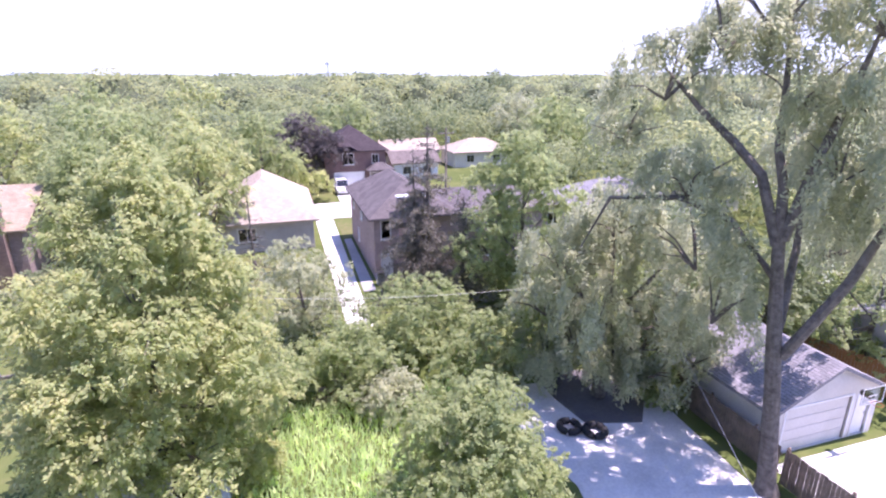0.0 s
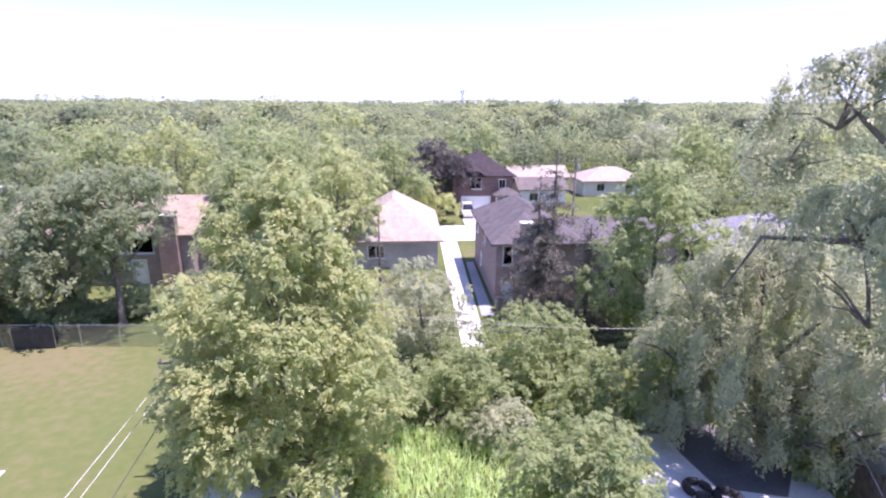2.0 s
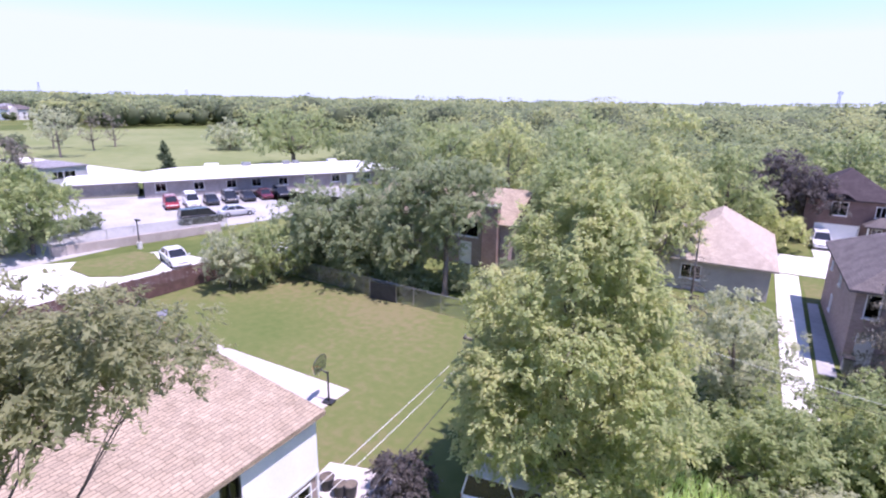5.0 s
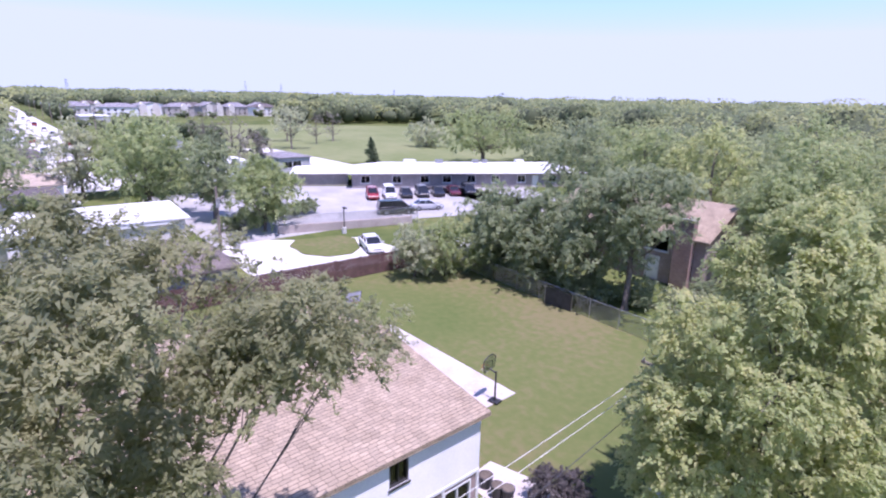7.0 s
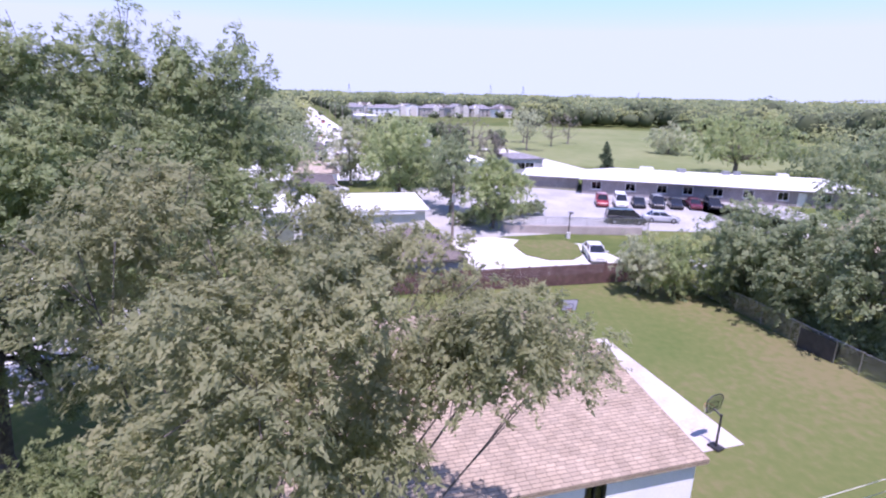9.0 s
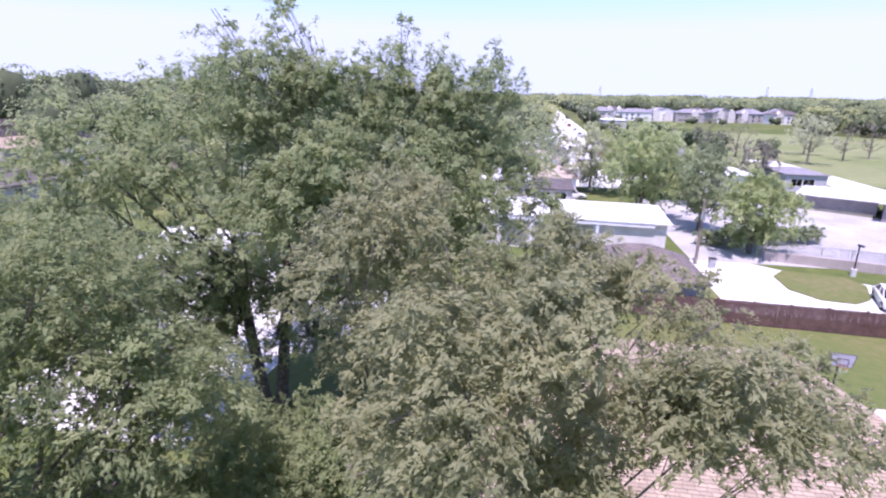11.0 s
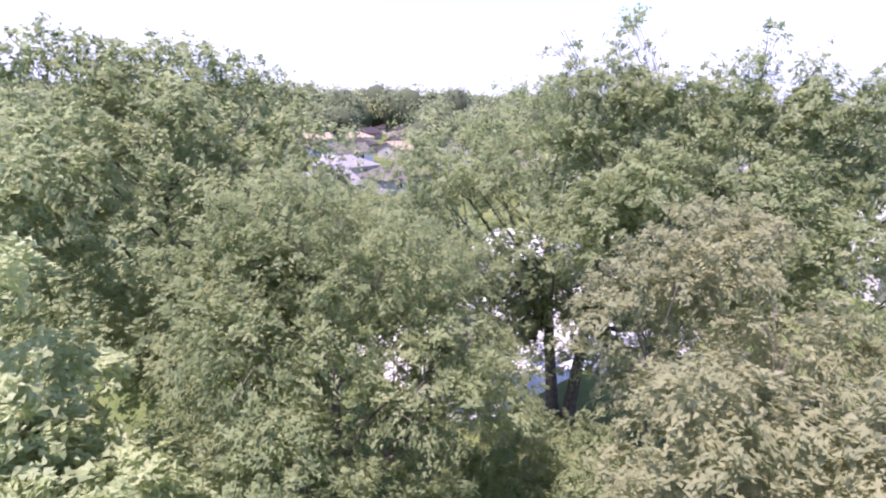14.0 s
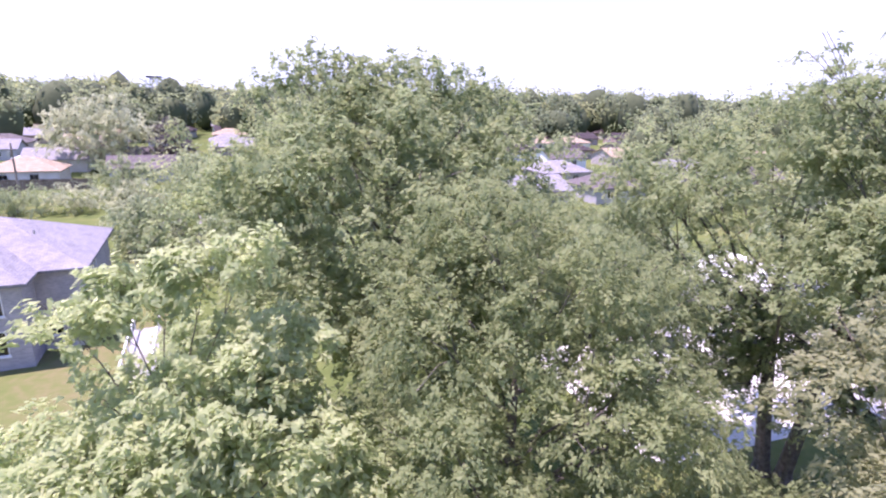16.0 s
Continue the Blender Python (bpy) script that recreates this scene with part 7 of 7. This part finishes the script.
for i in range(30):
    u, v = -425 - 34 * (i % 2) - pick.uniform(0, 16), -74 + 10.4 * i + pick.uniform(-3, 3) + (10 if i > 6 else 0)
    if -14 < v < 34:
        continue
    op = [("E", 2 + 4 * k, 3.8 + 4 * k, z, z + 1.5, "window") for k in range(4) for z in (0.9, 3.4)]
    deep, eave = blocks.choice((16.5, 19.0, 24.0)), blocks.uniform(5.4, 7.4)
    roof_word, roof_key = blocks.choice((("pale grey", "roof_pale"), ("grey", "roof_grey"), ("pale grey", "roof_pale")))
    hb = house("apartment_building", at(u, v, 0, blocks.uniform(-14, 14)), 12, deep, eave, "pale two-storey apartment block with a " + roof_word + " roof", blocks.choice(("cream", "white_siding", "tan_siding")), roof_key, blocks.choice(("hip", "hip", "gable")), rise=blocks.uniform(2.0, 3.2), over=0.5, openings=op, category="building", group="apartment blocks", interior=False)
    for y in blocks.choice(((3.0, 11.0), (10.2,), (2.0,), ())):
        gf = bmesh.new()
        prof = ((0, 0), (4.6, 0), (4.6, eave), (2.3, eave + 2.0), (0, eave))
        fr, bk = [gf.verts.new((12.7, y + a, z)) for a, z in prof], [gf.verts.new((8.5, y + a, z)) for a, z in prof]
        gf.faces.new(fr), gf.faces.new(bk[::-1])
        for k in range(5):
            gf.faces.new((fr[k], fr[(k + 1) % 5], bk[(k + 1) % 5], bk[k]))
        part("gable_front", gf, M["cream"], hb)
        for z in (1.0, 3.5):
            window(hb, pose(12.66, y, 0, 0, 0, 90), 1.3, 3.3, z, z + 1.8, sill=False)

for u, v, w, d, wl, rf in ((27, -141, 8, 7, "white_siding", "roof_white"), (44, -178, 12, 9, "tan_siding", "roof_brown"), (60, -246, 26, 12, "white_siding", "roof_pale"), (62, -200, 14, 9, "white_siding", "roof_pale"), (44, -130, 12, 8, "grey_siding", "roof_grey")):
    small_house(u, v, 0, w, d, 3.0, "hip", wl, rf)
for u, v in ((-74, -16), (-78, -30), (-92, -2), (-93, -26), (-108, -20), (-122, -34), (-76, -46), (-100, -52), (-124, -2), (-138, -30)):
    small_house(u, v, pick.choice([0, 90]), 10, 8, 2.9, wall=pick.choice(["cream", "white_siding"]), roof=pick.choice(["roof_pale", "roof_white", "roof_blush"]))
for u, v, c in ((-71, -5, "white"), (-70.5, -9, "silver"), (-84, -8, "blue"), (-84.5, -12, "white"), (-104, -6, "black"), (-104, -10, "silver"), (-112, 4, "white"), (-70, -22, "red")):
    car("parked_car", at(u, v, 0.02, 8 * (v % 3)), P[c], c + " car parked among the houses", pick.choice(["sedan", "suv"]))
for i in range(34):
    u, v = -88 - 7.0 * i + pick.uniform(-3, 3), -8 - 15 * (i % 5) + pick.uniform(-3, 3)
    small_house(u, v, pick.choice([0, 90]), pick.uniform(8, 13), pick.uniform(7, 9), 2.8, roof=pick.choice(["roof_white", "roof_pale", "roof_grey", "roof_blush"]))
for u, v, w, d, e, wl, rf in ((-88, 0.5, 9, 6, 2.9, "grey_siding", "roof_grey"), (-104, 1.5, 11, 6, 3.0, "white_siding", "roof_white"), (-122, -4, 10, 7, 3.2, "cream", "roof_white"), (-142, 3.5, 16, 5, 3.4, "white_siding", "roof_grey"), (-160, -6, 13, 8, 3.4, "white_siding", "roof_white"), (-182, 1.5, 14, 6, 3.2, "cream", "roof_white"), (-205, -5, 15, 8, 3.6, "white_siding", "roof_white"), (-236, 0, 16, 8, 3.4, "cream", "roof_pale"), (-275, -3, 18, 9, 4.0, "white_siding", "roof_white"), (-352, -34, 26, 14, 12.0, "cream", "roof_white")):
    house("shop_building", at(u, v), w, d, e, "%s roadside building with a %s flat roof" % (WORD[wl], WORD[rf]), wl, rf, "hip", rise=0.5, over=0.3, category="building", group="buildings along the main road", interior=False,
          openings=[("E", 0.8, 2.8, 0.5, 2.4, "window"), ("E", d - 2.6, d - 0.8, 0.5, 2.4, "window"), ("N", 2, 4, 0.9, 2.3, "window")])
for i in range(20):
    car("parked_car", at(-79 - 9.4 * i + pick.uniform(-2, 2), 7.0 if i % 2 else -2.2, 0.03, 90 + pick.uniform(-8, 8)), P[pick.choice(["white", "silver", "black", "blue", "white"])], "car parked before the roadside buildings", pick.choice(["sedan", "suv"]), "cars before the roadside buildings")
# cars along the main road
for i in range(16):
    car("road_car", at(-115 - 19 * i + pick.uniform(-5, 5), 12.0 if i % 2 else 19.5, 0.03, 0 if i % 2 else 180), P[pick.choice(["white", "silver", "black", "red", "blue"])], "small car on the main road", pick.choice(["sedan", "suv"]), "cars on the main road")
for i in range(9):
    utility_pole(at(-112 - 42 * i, 27.5), 10.5, "roadside utility pole with crossarm")

# ---- masts and pylons on the horizon ----
def mast(x, y, h, w, label, head=0):
    ob = thing("lattice_mast", pose(x, y, 0), label, "mast")
    for sx, sy in ((-1, -1), (1, -1), (1, 1), (-1, 1)):
        part("leg", tube(bmesh.new(), [(sx * w, sy * w, 0), (sx * w * 0.3, sy * w * 0.3, h)], [h * 0.008 * (3 if head == 3 else 1), h * 0.006 * (3 if head == 3 else 1)], 5), M["steel"], ob)
    n = 7
    for i in range(n):
        z = h * (i + 0.5) / n
        k = w * (1 - 0.7 * z / h)
        for a, b in (((-k, -k), (k, -k)), ((k, -k), (k, k)), ((k, k), (-k, k)), ((-k, k), (-k, -k))):
            part("brace", tube(bmesh.new(), [(*a, z), (*b, z + h / n * 0.8)], [h * 0.004] * 2, 4), M["steel"], ob)
    if head == 1:
        for s in (-1, 1):
            part("antenna_panel", bx(s * h * 0.06 - 0.7, s * h * 0.06 + 0.7, -0.4, 0.4, h * 0.92, h * 1.02, bevel=0.1), M["steel"], ob)
    if head == 2:
        for z in (0.7, 0.82, 0.94):
            part("arm", bx(-h * 0.17, h * 0.17, -0.3, 0.3, h * z, h * z + 0.5), M["steel"], ob)
    if head == 3:
        part("deck", bx(-w * 0.75, w * 0.75, -w * 0.6, w * 0.6, h * 0.99, h * 1.05, bevel=0.1), M["black_metal"], ob)
    return ob


mast(-180.5, 881.7, 38, 2.2, "grey antenna mast above the woods", 1)
for bear, dist, hh in ((83.2, 1900, 52), (86.5, 2000, 58), (101, 1700, 46), (72, 1900, 42)):
    mast(-math.sin(radians(bear)) * dist, math.cos(radians(bear)) * dist, hh, 4.5, "distant grey power pylon", 2)
mast(221.0, -575.5, 31.0, 7.5, "square open tower on the horizon", 3)

# ---- small things in the gardens ----
for u, v, r in ((-12.6, 13.7, 0.3), (-11.9, 13.65, 0.27), (-11.5, 13.85, 0.27)):
    pt = thing("planter", at(u, v, 0.03), "dark round planter beside the house wall", "planter")
    part("pot", tube(bmesh.new(), [(0, 0, 0), (0, 0, 0.06), (0, 0, 0.5), (0, 0, 0.56)], [r * 0.72, r * 0.78, r, r * 1.06], 14), M["grille"], pt)
    part("earth", tube(bmesh.new(), [(0, 0, 0.561), (0, 0, 0.575)], [r * 0.9, r * 0.86], 14), M["soil"], pt)
bn = thing("garden_bench", at(1.0, 21.9, 0, -9), "long weathered wooden bench in the weeds", "bench")
for i in range(4):
    part("seat_slat", bx(0, 3.2, 0.1 + i * 0.11, 0.2 + i * 0.11, 0.42, 0.455, bevel=0.006), M["wood"], bn)
for i in range(3):
    part("back_slat", bx(0, 3.2, 0.58, 0.61, 0.55 + i * 0.13, 0.66 + i * 0.13, bevel=0.006), M["wood"], bn)
for x in (0.1, 1.55, 3.0):
    part("leg", bx(x, x + 0.09, 0.1, 0.19, 0, 0.418), M["wood"], bn)
    part("back_post", bx(x, x + 0.09, 0.613, 0.69, 0, 0.95), M["wood"], bn)
for u, v in ((11.65, 17.15), (12.6, 16.55)):
    ty = thing("tyre", at(u, v, 0.03), "large black tyre lying on the driveway", "tyre")
    t = bmesh.new()
    ringp = [(0.42 * math.cos(a), 0.42 * math.sin(a), 0.16) for a in np.linspace(0, math.tau, 25)]
    tube(t, ringp, [0.16] * 25, 10, cap=False)
    part("casing", t, M["rubber"], ty)
car("parked_car", at(-4.9, 16.3, 0.0, 8), P["white"], "white van beneath the maple tree", "van")
wh = thing("wall_hoop", at(22.3, 12.52, 2.75, -90), "clear-board basketball hoop on the garage gable", "hoop")
part("bracket", bx(-0.05, 0.35, -0.12, 0.12, -0.1, 0.1, bevel=0.01), M["black_metal"], wh)
part("backboard", bx(0.35, 0.38, -0.6, 0.6, -0.3, 0.45, bevel=0.01), M["glass"], wh)
for y0, y1, z0, z1 in ((-0.62, 0.62, 0.42, 0.46), (-0.62, 0.62, -0.33, -0.29), (-0.62, -0.58, -0.28, 0.41), (0.58, 0.62, -0.28, 0.41), (-0.24, 0.24, 0.05, 0.08), (-0.24, 0.24, -0.2, -0.17)):
    part("edge", bx(0.382, 0.392, y0, y1, z0, z1), M["white"], wh)
part("rim", tube(bmesh.new(), [(0.6 + 0.2 * math.cos(a), 0.2 * math.sin(a), -0.2) for a in np.linspace(0, math.tau, 17)], [0.012] * 17, 5, cap=False), M["rim"], wh)
sh = house("shed", at(-37.4, 33.6), 2.4, 1.8, 1.9, "small white garden shed by the fence", "white_siding", "roof_white", "gable", rise=0.5, over=0.12, category="shed", openings=[("S", 0.7, 1.6, 0.03, 1.7, "door")], interior=False)
# added dark panel on posts, in place of the shadow at the fence
ps = thing("fence_shade_panel", at(-24.5, 32.0, 0, 3), "added dark panel standing in for a shadow at the chain link fence", "screen")
part("sheet", bx(0.05, 2.45, 0, 0.03, 0.04, 1.42, bevel=0.01), M["grille"], ps)
for x in (0.0, 1.23, 2.46):
    part("post", tube(bmesh.new(), [(x, 0.07, 0), (x, 0.07, 1.5)], [0.03, 0.03], 8), M["steel"], ps)
dk = thing("wooden_deck", at(3.2, -38.9), "weathered grey wooden deck with a railing", "deck")
for i in range(24):
    part("plank", bx(0.0, 1.7, i * 0.33, i * 0.33 + 0.315, 0.42, 0.46), M["silver_wood"], dk)
for y in np.arange(0, 8, 1.3):
    for x in (0.03, 1.6):
        part("post", bx(x, x + 0.08, y, y + 0.08, 0, 1.35, bevel=0.006), M["white"], dk)
for x in (0.03, 1.6):
    part("rail", bx(x - 0.01, x + 0.09, 0, 7.9, 1.353, 1.4, bevel=0.006), M["white"], dk)
for u, v, r in ((-53.0, 18.2, 0.2), (12.2, 74.2, 0.25), (7.0, 37.0, 0.3)):
    bn2 = thing("bin", at(u, v), "grey wheeled refuse bin", "bin")
    part("body", bx(-0.28, 0.28, -0.3, 0.3, 0.06, 0.98, bevel=0.05), M["steel"], bn2)
    part("lid", bx(-0.31, 0.31, -0.33, 0.34, 0.983, 1.05, bevel=0.02), M["grille"], bn2)
